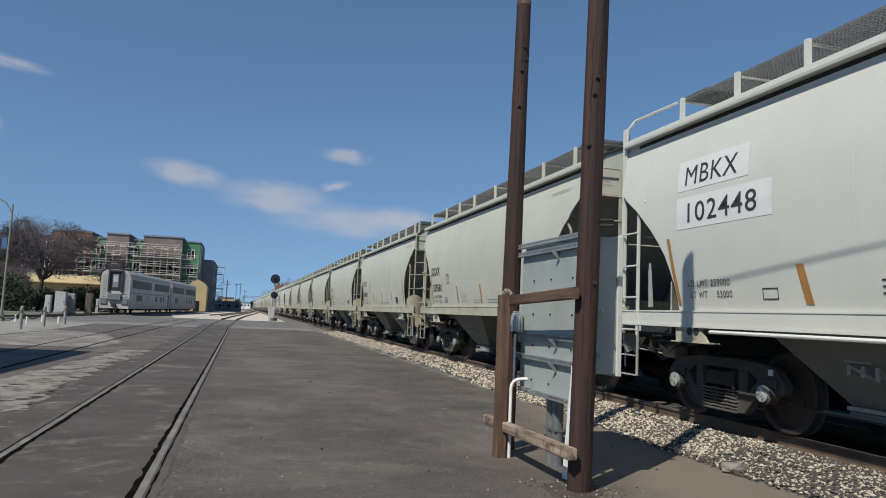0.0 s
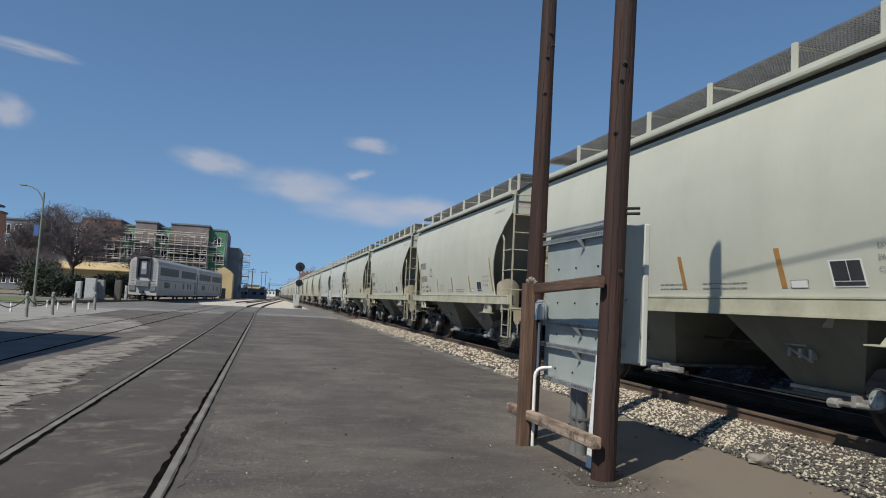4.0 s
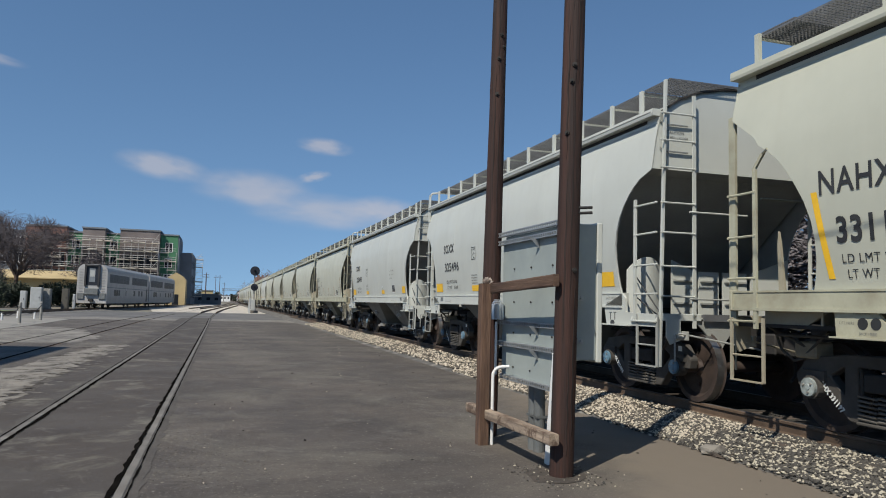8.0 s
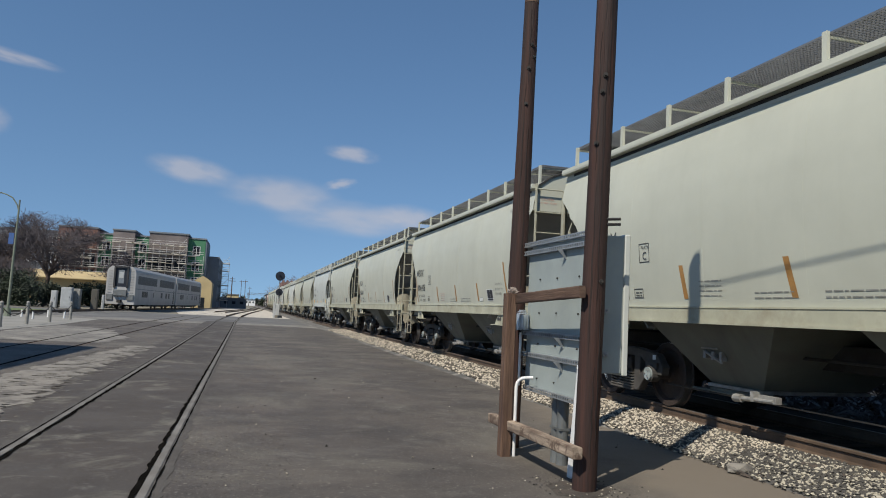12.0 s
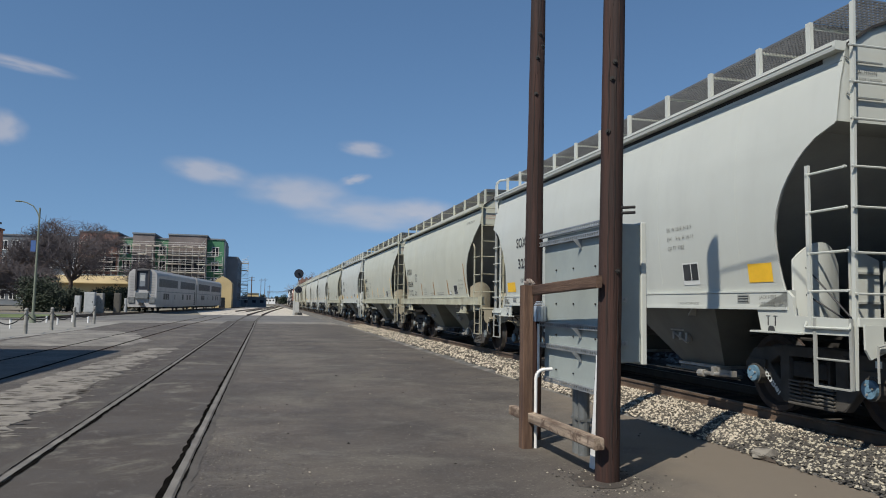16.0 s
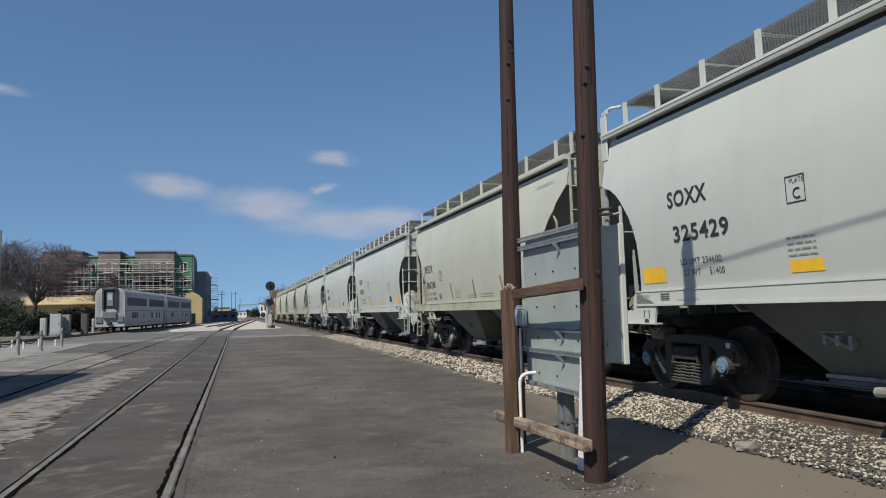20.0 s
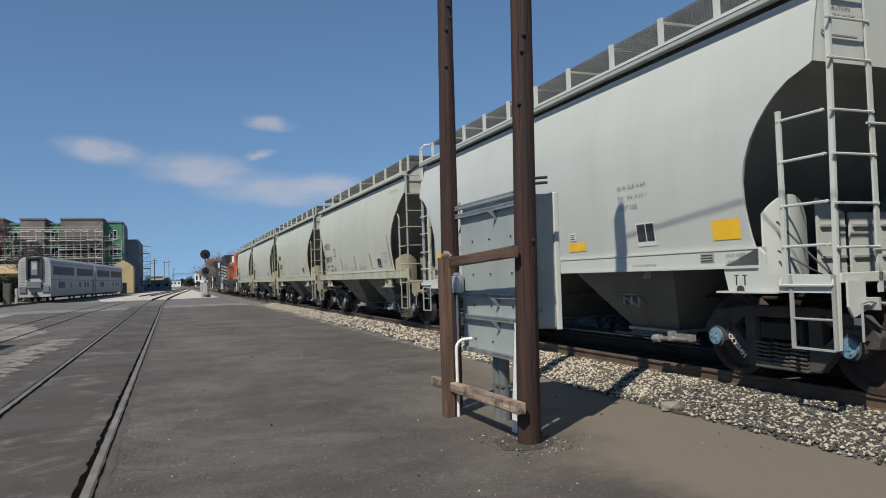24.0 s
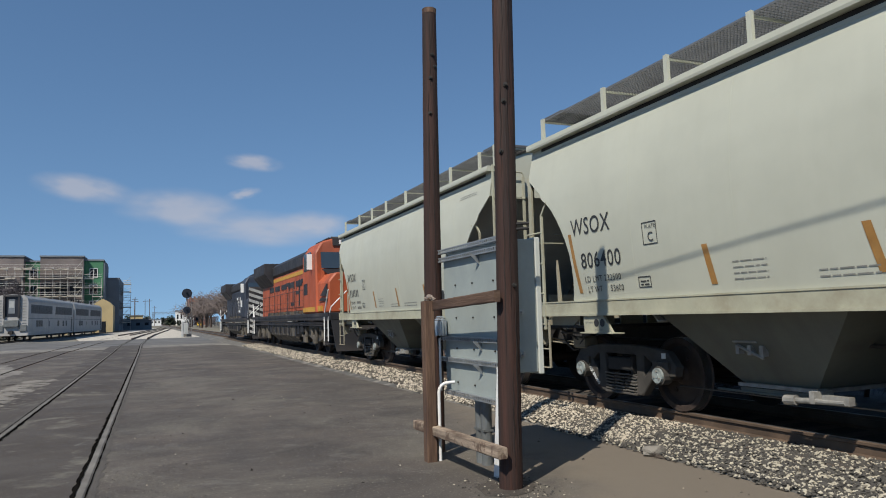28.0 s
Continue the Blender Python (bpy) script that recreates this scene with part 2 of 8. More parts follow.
def dust_over(m, dust, lo, hi):
    """Tan dust blown over the paving towards the ballast, with a ragged edge."""
    n, l = m.node_tree.nodes, m.node_tree.links
    b = n["Principled BSDF"]
    old = b.inputs["Base Color"].links[0].from_socket
    vec = n["Texture Coordinate"].outputs["Object"]
    dot = n.new("ShaderNodeVectorMath")
    dot.operation = 'DOT_PRODUCT'
    dot.inputs[1].default_value = (1.0, -0.22, 0.0)
    l.new(vec, dot.inputs[0])
    nz = n.new("ShaderNodeTexNoise")
    nz.inputs["Scale"].default_value, nz.inputs["Detail"].default_value, nz.inputs["Roughness"].default_value = 0.9, 7, 0.68
    l.new(vec, nz.inputs["Vector"])
    add = n.new("ShaderNodeMath")
    add.operation = 'MULTIPLY_ADD'
    add.inputs[1].default_value = 2.4
    l.new(nz.outputs["Fac"], add.inputs[0])
    l.new(dot.outputs["Value"], add.inputs[2])
    r = n.new("ShaderNodeMapRange")
    r.interpolation_type = 'SMOOTHSTEP'
    r.inputs[1].default_value, r.inputs[2].default_value = lo, hi
    l.new(add.outputs[0], r.inputs[0])
    mx = n.new("ShaderNodeMix")
    mx.data_type = 'RGBA'
    l.new(r.outputs[0], mx.inputs[0])
    l.new(old, mx.inputs[6])
    mx.inputs[7].default_value = (*dust, 1)
    l.new(mx.outputs[2], b.inputs["Base Color"])


def stain_over(m, colour, scale, lo, hi, top, detail=9):
    """Irregular stains of one colour over a surface."""
    n, l = m.node_tree.nodes, m.node_tree.links
    b = n["Principled BSDF"]
    old = b.inputs["Base Color"].links[0].from_socket
    nz = n.new("ShaderNodeTexNoise")
    nz.inputs["Scale"].default_value, nz.inputs["Detail"].default_value, nz.inputs["Roughness"].default_value = scale, detail, 0.74
    nz.inputs["Distortion"].default_value = 0.6
    l.new(n["Texture Coordinate"].outputs["Object"], nz.inputs["Vector"])
    r = n.new("ShaderNodeMapRange")
    r.inputs[1].default_value, r.inputs[2].default_value, r.inputs[4].default_value = lo, hi, top
    l.new(nz.outputs["Fac"], r.inputs[0])
    mx = n.new("ShaderNodeMix")
    mx.data_type = 'RGBA'
    l.new(r.outputs[0], mx.inputs[0])
    l.new(old, mx.inputs[6])
    mx.inputs[7].default_value = (*colour, 1)
    l.new(mx.outputs[2], b.inputs["Base Color"])


stain_over(ASPHALT, (0.155, 0.142, 0.115), 0.38, 0.48, 0.68, 0.62, 6)
stain_over(ASPHALT, (0.165, 0.155, 0.138), 1.5, 0.55, 0.70, 0.45, 7)
stain_over(ASPHALT, (0.034, 0.028, 0.025), 0.9, 0.56, 0.72, 0.45, 5)
stain_over(ASPHALT, (0.30, 0.275, 0.23), 30.0, 0.60, 0.70, 0.75, 3)
stain_over(ASPHALT, (0.012, 0.011, 0.010), 42.0, 0.58, 0.70, 0.7, 3)
dust_over(ASPHALT, (0.150, 0.126, 0.097), 2.9, 4.1)
ROADGREY = mat("pale_road_asphalt", (0.12, 0.117, 0.11), 0.85, var=0.15, scale=0.3, fine=40, bump=0.006, dirt=(0.19, 0.185, 0.17), dirt_amt=0.6, dirt_scale=0.3, gritty=0.65)
CONCRETE = mat("worn_concrete", (0.20, 0.187, 0.163), 0.9, var=0.14, scale=1.2, fine=45, bump=0.01, dirt=(0.075, 0.07, 0.064), dirt_amt=0.9, dirt_scale=1.3, gritty=0.78, dirt_lo=0.46, dirt_hi=0.64)
CRACKED = mat("cracked_concrete", (0.225, 0.208, 0.178), 0.9, var=0.14, scale=1.6, fine=45, bump=0.012, dirt=(0.085, 0.075, 0.066), dirt_amt=0.9, dirt_scale=2.2, gritty=0.72, dirt_lo=0.50, dirt_hi=0.60)
stain_over(CONCRETE, (0.30, 0.28, 0.24), 0.5, 0.50, 0.62, 0.6)
SOIL = mat("dark_soil", (0.060, 0.050, 0.041), 0.95, var=0.25, scale=5, fine=70, bump=0.008, dirt=(0.085, 0.068, 0.053), dirt_amt=0.8, dirt_scale=4, gritty=0.75, dirt_lo=0.46, dirt_hi=0.66)
SEAM_DUST = mat("seam_dust", (0.165, 0.145, 0.118), 0.95, var=0.15, scale=1.2, fine=60, bump=0.004, dirt=(0.075, 0.064, 0.054), dirt_amt=0.9, dirt_scale=1.6, gritty=0.7, dirt_lo=0.44, dirt_hi=0.60)
INFILL = mat("dark_infill_asphalt", (0.058, 0.048, 0.040), 0.85, var=0.14, scale=0.5, fine=120, bump=0.006, dirt=(0.078, 0.07, 0.062), dirt_amt=0.8, dirt_scale=0.4, gritty=0.66, dirt_lo=0.45, dirt_hi=0.68)
stain_over(INFILL, (0.19, 0.18, 0.145), 0.7, 0.54, 0.66, 0.65)
stain_over(INFILL, (0.20, 0.19, 0.165), 2.6, 0.58, 0.68, 0.5, 7)
stain_over(INFILL, (0.22, 0.20, 0.17), 30.0, 0.62, 0.72, 0.6, 3)
EARTH = mat("dry_earth", (0.19, 0.17, 0.13), 0.95, var=0.2, scale=0.08, fine=3, bump=0.05, dirt=(0.11, 0.12, 0.06), dirt_amt=0.6, dirt_scale=0.05)
GRAVEL = mat("white_gravel", (0.52, 0.48, 0.41), 0.95, var=0.2, scale=1.5, fine=18, bump=0.05, dirt=(0.30, 0.27, 0.22), dirt_amt=0.6, dirt_scale=0.7, gritty=0.65)
BALLAST = mat("grey_ballast_bed", (0.13, 0.125, 0.115), 0.95, var=0.25, scale=2, fine=30, bump=0.03, dirt=(0.35, 0.32, 0.26), dirt_amt=0.5, dirt_scale=2)


def sheet(name, pts, z, material, label):
    bm = B()
    slab(bm, [(x, y, z - 0.03) for x, y in pts], (0, 0, 0.03))
    return solid(name, bm, material, label, kind="structure")


bm = B()
box(bm, -2500, 2500, -600, 4500, -0.6, -0.035)
solid("ground", bm, EARTH, "dry pale earth running out to the horizon", kind="structure")
sheet("asphalt_yard", [(-30, -40), (EDGE_X, -40), (EDGE_X - 0.05, 6), (EDGE_X + 0.02, 14), (EDGE_X + 0.25, 23), (6.0, 42), (6.6, 51.5), (3.0, 53.2), (0.2, 53.0), (-30, 50)], 0.0, ASPHALT, "worn dark grey asphalt yard with dusty patches")
sheet("road_crossing", [(-60, 50.0), (0.2, 53.0), (3.0, 53.2), (6.6, 51.5), (16, 51.5), (16, 58.0), (-60, 58.0)], -0.004, CONCRETE, "pale worn concrete road crossing the tracks")
sheet("far_road", [(-60, 58.0), (5.0, 58.0), (5.0, 84), (-60, 84)], -0.004, ROADGREY, "grey asphalt beyond the crossing")
sheet("gravel_apron", [(-7, 84), (5.0, 84), (5.0, 190), (-3.0, 300), (-14, 150)], -0.006, GRAVEL, "bright white crushed gravel round the far tracks")


def rails(xs, pts, z, name, label, group="", material=RAIL):
    """A rail on each x offset along a middle line given as points."""
    for dx in xs:
        bm = B()
        sect = [(-0.07, -0.17), (0.07, -0.17), (0.07, -0.155), (0.012, -0.13), (0.012, -0.045), (0.036, -0.035), (0.036, -0.008), (0.028, 0.0), (-0.028, 0.0), (-0.036, -0.008), (-0.036, -0.035), (-0.012, -0.045), (-0.012, -0.13), (-0.07, -0.155)]
        rings = []
        for i, (x, y) in enumerate(pts):
            a, b = pts[max(0, i - 1)], pts[min(len(pts) - 1, i + 1)]
            d = Vector((b[0] - a[0], b[1] - a[1], 0)).normalized()
            nrm = Vector((d.y, -d.x, 0))
            rings.append([Vector((x, y, z + h)) + nrm * (dx + w) for w, h in sect])
        loft(bm, rings, closed=True, caps=True)
        solid(name, bm, material, label, kind="structure", group=group)


rails((-GAUGE / 2, GAUGE / 2), [(TRACK_X, -380), (TRACK_X, 700)], RAIL_Z, "main_line_rail", "brown rusted steel rail with a bright head")
bm = B()
for sx in (-1, 1):
    box(bm, TRACK_X + sx * GAUGE / 2 - 0.018, TRACK_X + sx * GAUGE / 2 + 0.018, -380, 700, RAIL_Z - 0.004, RAIL_Z + 0.003)
solid("rail_head_shine", bm, TREAD, "polished running surface of the rails", kind="structure")
PAVED_RAIL = mat("worn_grey_rail", (0.165, 0.155, 0.140), 0.9, metal=0.0, var=0.15, scale=2, fine=40, bump=0.002, dirt=(0.06, 0.05, 0.042), dirt_amt=0.7, dirt_scale=2.5)
GROOVE = mat("black_flangeway", (0.008, 0.0075, 0.007), 1.0, var=0.2, bump=0, spec=0.0)
SEAL = mat("gritty_rail_margin", (0.085, 0.076, 0.066), 0.9, var=0.2, scale=3, fine=60, bump=0.01, dirt=(0.06, 0.056, 0.052), dirt_amt=0.8, dirt_scale=3, gritty=0.7)


def ragged(pts, amp, step, seed):
    """An outline whose sides wander a little."""
    rnd = random.Random(seed)
    out = []
    for (x0, y0), (x1, y1) in zip(pts, pts[1:] + pts[:1]):
        n = max(1, int(math.hypot(x1 - x0, y1 - y0) / step))
        for i in range(n):
            t = i / n
            along = min(amp, 0.3 * step)
            out.append((x0 + (x1 - x0) * t + rnd.uniform(-amp, amp), y0 + (y1 - y0) * t + rnd.uniform(-along, along)))
    return out


def strip(name, line, off, w, z, material, label, wobble=0.0, seed=1):
    """A thin band along a line, off metres to its right."""
    rnd = random.Random(seed)
    bm = B()
    rows = []
    fine = []
    for (x0, y0), (x1, y1) in zip(line, line[1:]):
        n = max(1, int((y1 - y0) / (0.14 if y1 < 46 else 2.0)))
        fine += [(x0 + (x1 - x0) * i / n, y0 + (y1 - y0) * i / n) for i in range(n)]
    fine.append(line[-1])
    for x, y in fine:
        a, b = rnd.uniform(-wobble, wobble), rnd.uniform(-wobble, wobble)
        rows.append([Vector((x + off - w / 2 + a, y, z)), Vector((x + off + w / 2 + b, y, z))])
    loft(bm, rows)
    return solid(name, bm, material, label, kind="structure")


def patch(name, pts, z, material, label, amp=0.12, step=0.4, seed=1):
    bm = B()
    vs = [bm.verts.new((x, y, z)) for x, y in ragged(pts, amp, step, seed)]
    f = bm.faces.new(vs)
    bmesh.ops.triangulate(bm, faces=[f])
    return solid(name, bm, material, label, kind="structure")


patch("paving_seam", [(-0.4, 27.2), (5.4, 27.6), (5.4, 28.0), (-0.4, 27.5)], 0.005, SEAM_DUST, "pale dusty seam across the asphalt", amp=0.05, step=0.3, seed=4)
patch("paving_seam", [(-0.4, 38.0), (5.7, 38.8), (5.7, 39.5), (-0.4, 38.5)], 0.005, SEAM_DUST, "pale dusty seam across the asphalt", amp=0.06, step=0.4, seed=14)
patch("dark_soil", [(2.78, 5.95), (2.92, 5.82), (3.18, 5.84), (3.34, 5.98), (3.36, 6.24), (3.24, 6.40), (3.00, 6.44), (2.82, 6.26)], 0.004, SOIL, "dark damp soil and grit round the pole's foot", amp=0.03, step=0.12, seed=31)
patch("concrete_strip", [(-4.25, -4.0), (-2.95, -4.0), (-2.95, 6.0), (-2.88, 12.0), (-2.95, 19.0), (-2.75, 25.2), (-3.5, 25.0), (-3.9, 20.0), (-4.2, 15.0)], 0.005, CRACKED, "pale broken concrete strip beside the track", amp=0.13, step=0.3, seed=7)
patch("concrete_band", [(-9.2, 26.4), (-4.5, 25.8), (-4.2, 29.5), (-6.2, 37), (-9.0, 40)], 0.005, CONCRETE, "pale worn paving by the second track", amp=0.2, seed=9)
yard_line = [(-1.40, -30), (-1.40, 20), (-1.42, 45), (-1.5, 60), (-1.2, 80), (-0.4, 105), (0.9, 135), (2.9, 175), (5.6, 260)]
rails((-0.735, 0.735), yard_line, 0.012, "yard_track_rail", "steel rail sunk in the asphalt", "rails of the paved track", PAVED_RAIL)
strip("track_infill", yard_line[:4], -0.38, 2.08, 0.003, INFILL, "darker smooth asphalt between the sunk rails", 0.04, 17)
for dx in (-0.735, 0.735):
    inner = -1 if dx > 0 else 1
    strip("rail_margin", yard_line[:5], dx - inner * 0.06, 0.15, 0.004, SEAL, "gritty margin along the sunk rail", 0.03, 3)
    strip("flangeway", yard_line[:5], dx + inner * 0.066, 0.048, 0.009, GROOVE, "black groove beside the sunk rail", 0.018, 5)
    strip("rail_gap", yard_line[:5], dx - inner * 0.052, 0.016, 0.009, GROOVE, "thin dark gap outside the sunk rail", 0.007, 6)
    strip("guard_band", yard_line[:5], dx + inner * 0.008, 0.062, 0.0135, PAVED_RAIL, "worn flat steel top of the sunk rail", 0.003, 9)
far_line = [(-5.55, -10), (-5.55, 30), (-5.5, 50), (-4.9, 75), (-3.6, 110), (-1.2, 150), (2.0, 210), (5.0, 330)]
rails((-0.735, 0.735), far_line, 0.002, "second_track_rail", "thin steel rail sunk in the road", "rails of the second track", RAIL)
for dx in (-0.735, 0.735):
    strip("flangeway", far_line[:4], dx - 0.06, 0.085, 0.006, GROOVE, "black groove beside the sunk rail", 0.012, 8)
for line, lab in ((yard_line[4:], "rusty rail on the white gravel"), (far_line[4:], "rusty rail of the second track on the gravel")):
    rails((-0.7525, 0.7525), line, 0.16, "gravel_track_rail", lab, "rails on the gravel", RAIL)
bm = B()     # main line's bed: shoulder up to the ties
loft(bm, [[Vector((x, y, z)) for x, z in ((EDGE_X - 0.35, -0.05), (EDGE_X + 0.05, 0.02), (5.85, 0.10), (6.2, 0.12), (8.2, 0.12), (8.7, 0.08), (9.6, -0.05))] for y in (-380, 20, 46, 700)])
solid("ballast_bed", bm, BALLAST, "ballast shoulder of grey and cream crushed stone", kind="structure")

# bed and far ground coloured near black to stand for the train's shade
DARKBED = mat("shade_dark_bed", (0.036, 0.033, 0.029), 0.95, var=0.25, scale=2, fine=30, bump=0.03, dirt=(0.06, 0.055, 0.045), dirt_amt=0.5, dirt_scale=2)
sheet("track_bed", [(6.46, -380), (8.5, -380), (8.5, 300), (6.46, 300)], 0.127, DARKBED, "bed between the main line's rails, coloured dark for the train's shade")
sheet("far_side_ground", [(8.9, -60), (40, -60), (40, 49), (8.9, 49)], -0.008, DARKBED, "ground beyond the train, coloured dark for its shade")
SLEEPER_N = 140
for i in range(SLEEPER_N):
    y = -6 + 0.52 * i
    if i == 0:
        bm = B()
        box(bm, -1.3, 1.3, -0.11, 0.11, -0.05, 0.13)
        tie_me = mesh_of(bm, "tie", TIE, bevel=0.012)
    ob = tagged(new("railway_tie", tie_me), "dark weathered wooden railway tie in the ballast", kind="structure", group="ties of the main line")
    ob.location = (TRACK_X, y, 0.0)

# ballast stones
def stone_stuff(name, light, dark, share, label):
    m = bpy.data.materials.new(name)
    m.use_nodes = True
    n, l = m.node_tree.nodes, m.node_tree.links
    g = n.new("ShaderNodeNewGeometry")
    r = n.new("ShaderNodeValToRGB")
    r.color_ramp.interpolation = 'LINEAR'
    e = r.color_ramp.elements
    e[0].position, e[0].color = 0.0, (*dark, 1)
    e[1].position, e[1].color = 1.0, (*light, 1)
    k = e.new(1.0 - share)
    k.color = (*[c * 1.25 for c in dark], 1)
    k = e.new(1.0 - share + 0.04)
    k.color = (*[c * 0.8 for c in light], 1)
    l.new(g.outputs["Random Per Island"], r.inputs[0])
    l.new(r.outputs[0], n["Principled BSDF"].inputs["Base Color"])
    n["Principled BSDF"].inputs["Roughness"].default_value = 0.9
    return m


def stones(name, x0, x1, y0, y1, count, size, height, material, label, seed):
    rnd = np.random.RandomState(seed)
    base = np.array([(0, 0, 1), (0.95, 0, 0.1), (0.2, 0.9, 0.0), (-0.8, 0.5, 0.15), (-0.7, -0.6, 0.0), (0.3, -0.9, 0.1), (0, 0, -0.8)])
    tri = np.array([(0, 1, 2), (0, 2, 3), (0, 3, 4), (0, 4, 5), (0, 5, 1), (6, 2, 1), (6, 3, 2), (6, 4, 3), (6, 5, 4), (6, 1, 5)])
    V = np.zeros((count, 7, 3))
    F = np.zeros((count, 10, 3), int)
    for i in range(count):
        s = size * rnd.uniform(0.55, 1.35) * np.array([1, rnd.uniform(0.6, 1.0), rnd.uniform(0.5, 0.8)])
        a = rnd.uniform(0, 6.28)
        rot = np.array([[math.cos(a), -math.sin(a), 0], [math.sin(a), math.cos(a), 0], [0, 0, 1]])
        tl = rnd.uniform(-0.6, 0.6)
        rot = rot @ np.array([[1, 0, 0], [0, math.cos(tl), -math.sin(tl)], [0, math.sin(tl), math.cos(tl)]])
        x = rnd.uniform(x0, x1)
        if x < x0 + 0.12 and rnd.rand() < 0.6:
            x += 0.15
        y = y0 + (y1 - y0) * rnd.rand()
        V[i] = (base * (1 + rnd.uniform(-0.25, 0.25, (7, 1))) * s) @ rot.T + (x, y, height(x) + rnd.uniform(-0.2, 0.5) * size)
        F[i] = tri + 7 * i
    me = bpy.data.meshes.new(name)
    me.from_pydata(V.reshape(-1, 3).tolist(), [], F.reshape(-1, 3).tolist())
    me.materials.append(material)
    return tagged(new(name, me), label, "gravel", kind="stuff")


def bed_z(x):
    return np.interp(x, [EDGE_X - 0.35, EDGE_X + 0.05, 5.85, 6.2, 8.2], [0.0, 0.03, 0.11, 0.13, 0.13])


MIXSTONE = stone_stuff("mixed_stone", (0.41, 0.372, 0.29), (0.052, 0.048, 0.042), 0.30, "")
GRITSTONE = stone_stuff("asphalt_grit", (0.22, 0.20, 0.165), (0.05, 0.045, 0.04), 0.35, "")
TIESTUFF = stone_stuff("dark_litter", (0.07, 0.055, 0.04), (0.02, 0.018, 0.015), 0.4, "")
CREAMSTONE = stone_stuff("cream_stone", (0.50, 0.44, 0.345), (0.085, 0.075, 0.06), 0.50, "")
stones("ballast_stones", EDGE_X - 0.12, 6.40, 2.0, 8.9, 15500, 0.025, bed_z, MIXSTONE, "loose grey and white crushed ballast stones", 1)
stones("ballast_stones", EDGE_X - 0.05, 6.40, 7.3, 16.0, 11500, 0.027, bed_z, CREAMSTONE, "loose cream crushed ballast stones", 2)
stones("ballast_stones", EDGE_X + 0.1, 6.42, 16.0, 48.0, 13000, 0.044, bed_z, CREAMSTONE, "loose cream crushed ballast stones further along", 3)
stones("loose_pebbles", -0.3, 4.9, 4.0, 26.0, 170, 0.012, lambda x: 0.004, CREAMSTONE, "scattered pebbles and grit on the asphalt", 4)
stones("pole_foot_grit", 2.65, 3.45, 5.6, 6.6, 220, 0.011, lambda x: 0.003, MIXSTONE, "dark grit and chips gathered at the pole's foot", 6)
stones("rail_grit", -0.62, 0.6, 5.0, 9.0, 900, 0.0055, lambda x: 0.002, GRITSTONE, "fine grit swept beside the sunk rail", 8)
stones("leaf_litter", -0.4, 4.6, 6.0, 24.0, 34, 0.022, lambda x: -0.005, TIESTUFF, "dark bits of litter scattered on the asphalt", 7)


def flakes(name, count, x0, x1, y0, y1, length, width, z, material, label, seed):
    """Thin ragged slivers lying flat on the paving, joined into one piece of stuff."""
    rnd = random.Random(seed)
    bm = B()
    for i in range(count):
        x, y = rnd.uniform(x0, x1), rnd.uniform(y0, y1)
        a, w, d = rnd.uniform(0.3, 1.0) * length, rnd.uniform(0.3, 1.0) * width, rnd.uniform(-0.25, 0.25)
        pts = [(x - a / 2, y), (x - a / 5, y + d * a - w / 2), (x + a / 4, y + d * a * 0.6 - w / 3), (x + a / 2, y + d * a), (x + a / 6, y + d * a + w / 2), (x - a / 3, y + w / 2)]
        bm.faces.new([bm.verts.new((p, q, z + 0.0004 * (i % 5))) for p, q in pts])
    return solid(name, bm, material, label, "paving", kind="stuff")


flakes("concrete_crack", 150, -4.0, -2.95, 6.0, 24.5, 0.45, 0.022, 0.008, GROOVE, "dark cracks across the broken concrete strip", 21)
flakes("asphalt_bite", 70, -3.1, -2.8, 6.0, 24.5, 0.35, 0.10, 0.011, ASPHALT, "dark asphalt showing through the strip's broken edge", 22)
flakes("concrete_fragment", 70, -3.0, -2.6, 6.0, 25.0, 0.26, 0.09, 0.006, CRACKED, "pale concrete fragments along the broken strip", 23)
rock = random.Random(5)
bm = B()
bmesh.ops.create_icosphere(bm, subdivisions=2, radius=0.11)
for v in bm.verts:
    v.co = Vector((v.co.x * 1.35, v.co.y, v.co.z * 0.55)) * rock.uniform(0.85, 1.15)
bmesh.ops.translate(bm, verts=bm.verts, vec=(5.20, 6.66, 0.05))
solid("loose_rock", bm, CRACKED, "pale flat rock lying at the paving's edge", "rock")
bm = B()
for i in range(9):
    a = rock.uniform(0, 6.28)
    rod(bm, (5.16, 6.42, 0.01), (5.16 + 0.16 * math.cos(a), 6.42 + 0.16 * math.sin(a), rock.uniform(0.02, 0.10)), 0.006, 4, 0.002)
solid("dry_weed", bm, TIE, "small dry brown weed beside the rock", "weed", kind="stuff")

# ---- the goods train ----
PROFILE = [(1.38, 1.500), (1.62, 1.535), (2.00, 1.580), (2.40, 1.610), (2.75, 1.620), (3.10, 1.605), (3.40, 1.570), (3.62, 1.530), (3.88, 1.468)]


def side_x(z):
    for (z0, a), (z1, b) in zip(PROFILE, PROFILE[1:]):
        if z <= z1:
            return a + (b - a) * (z - z0) / (z1 - z0)
    return PROFILE[-1][1]


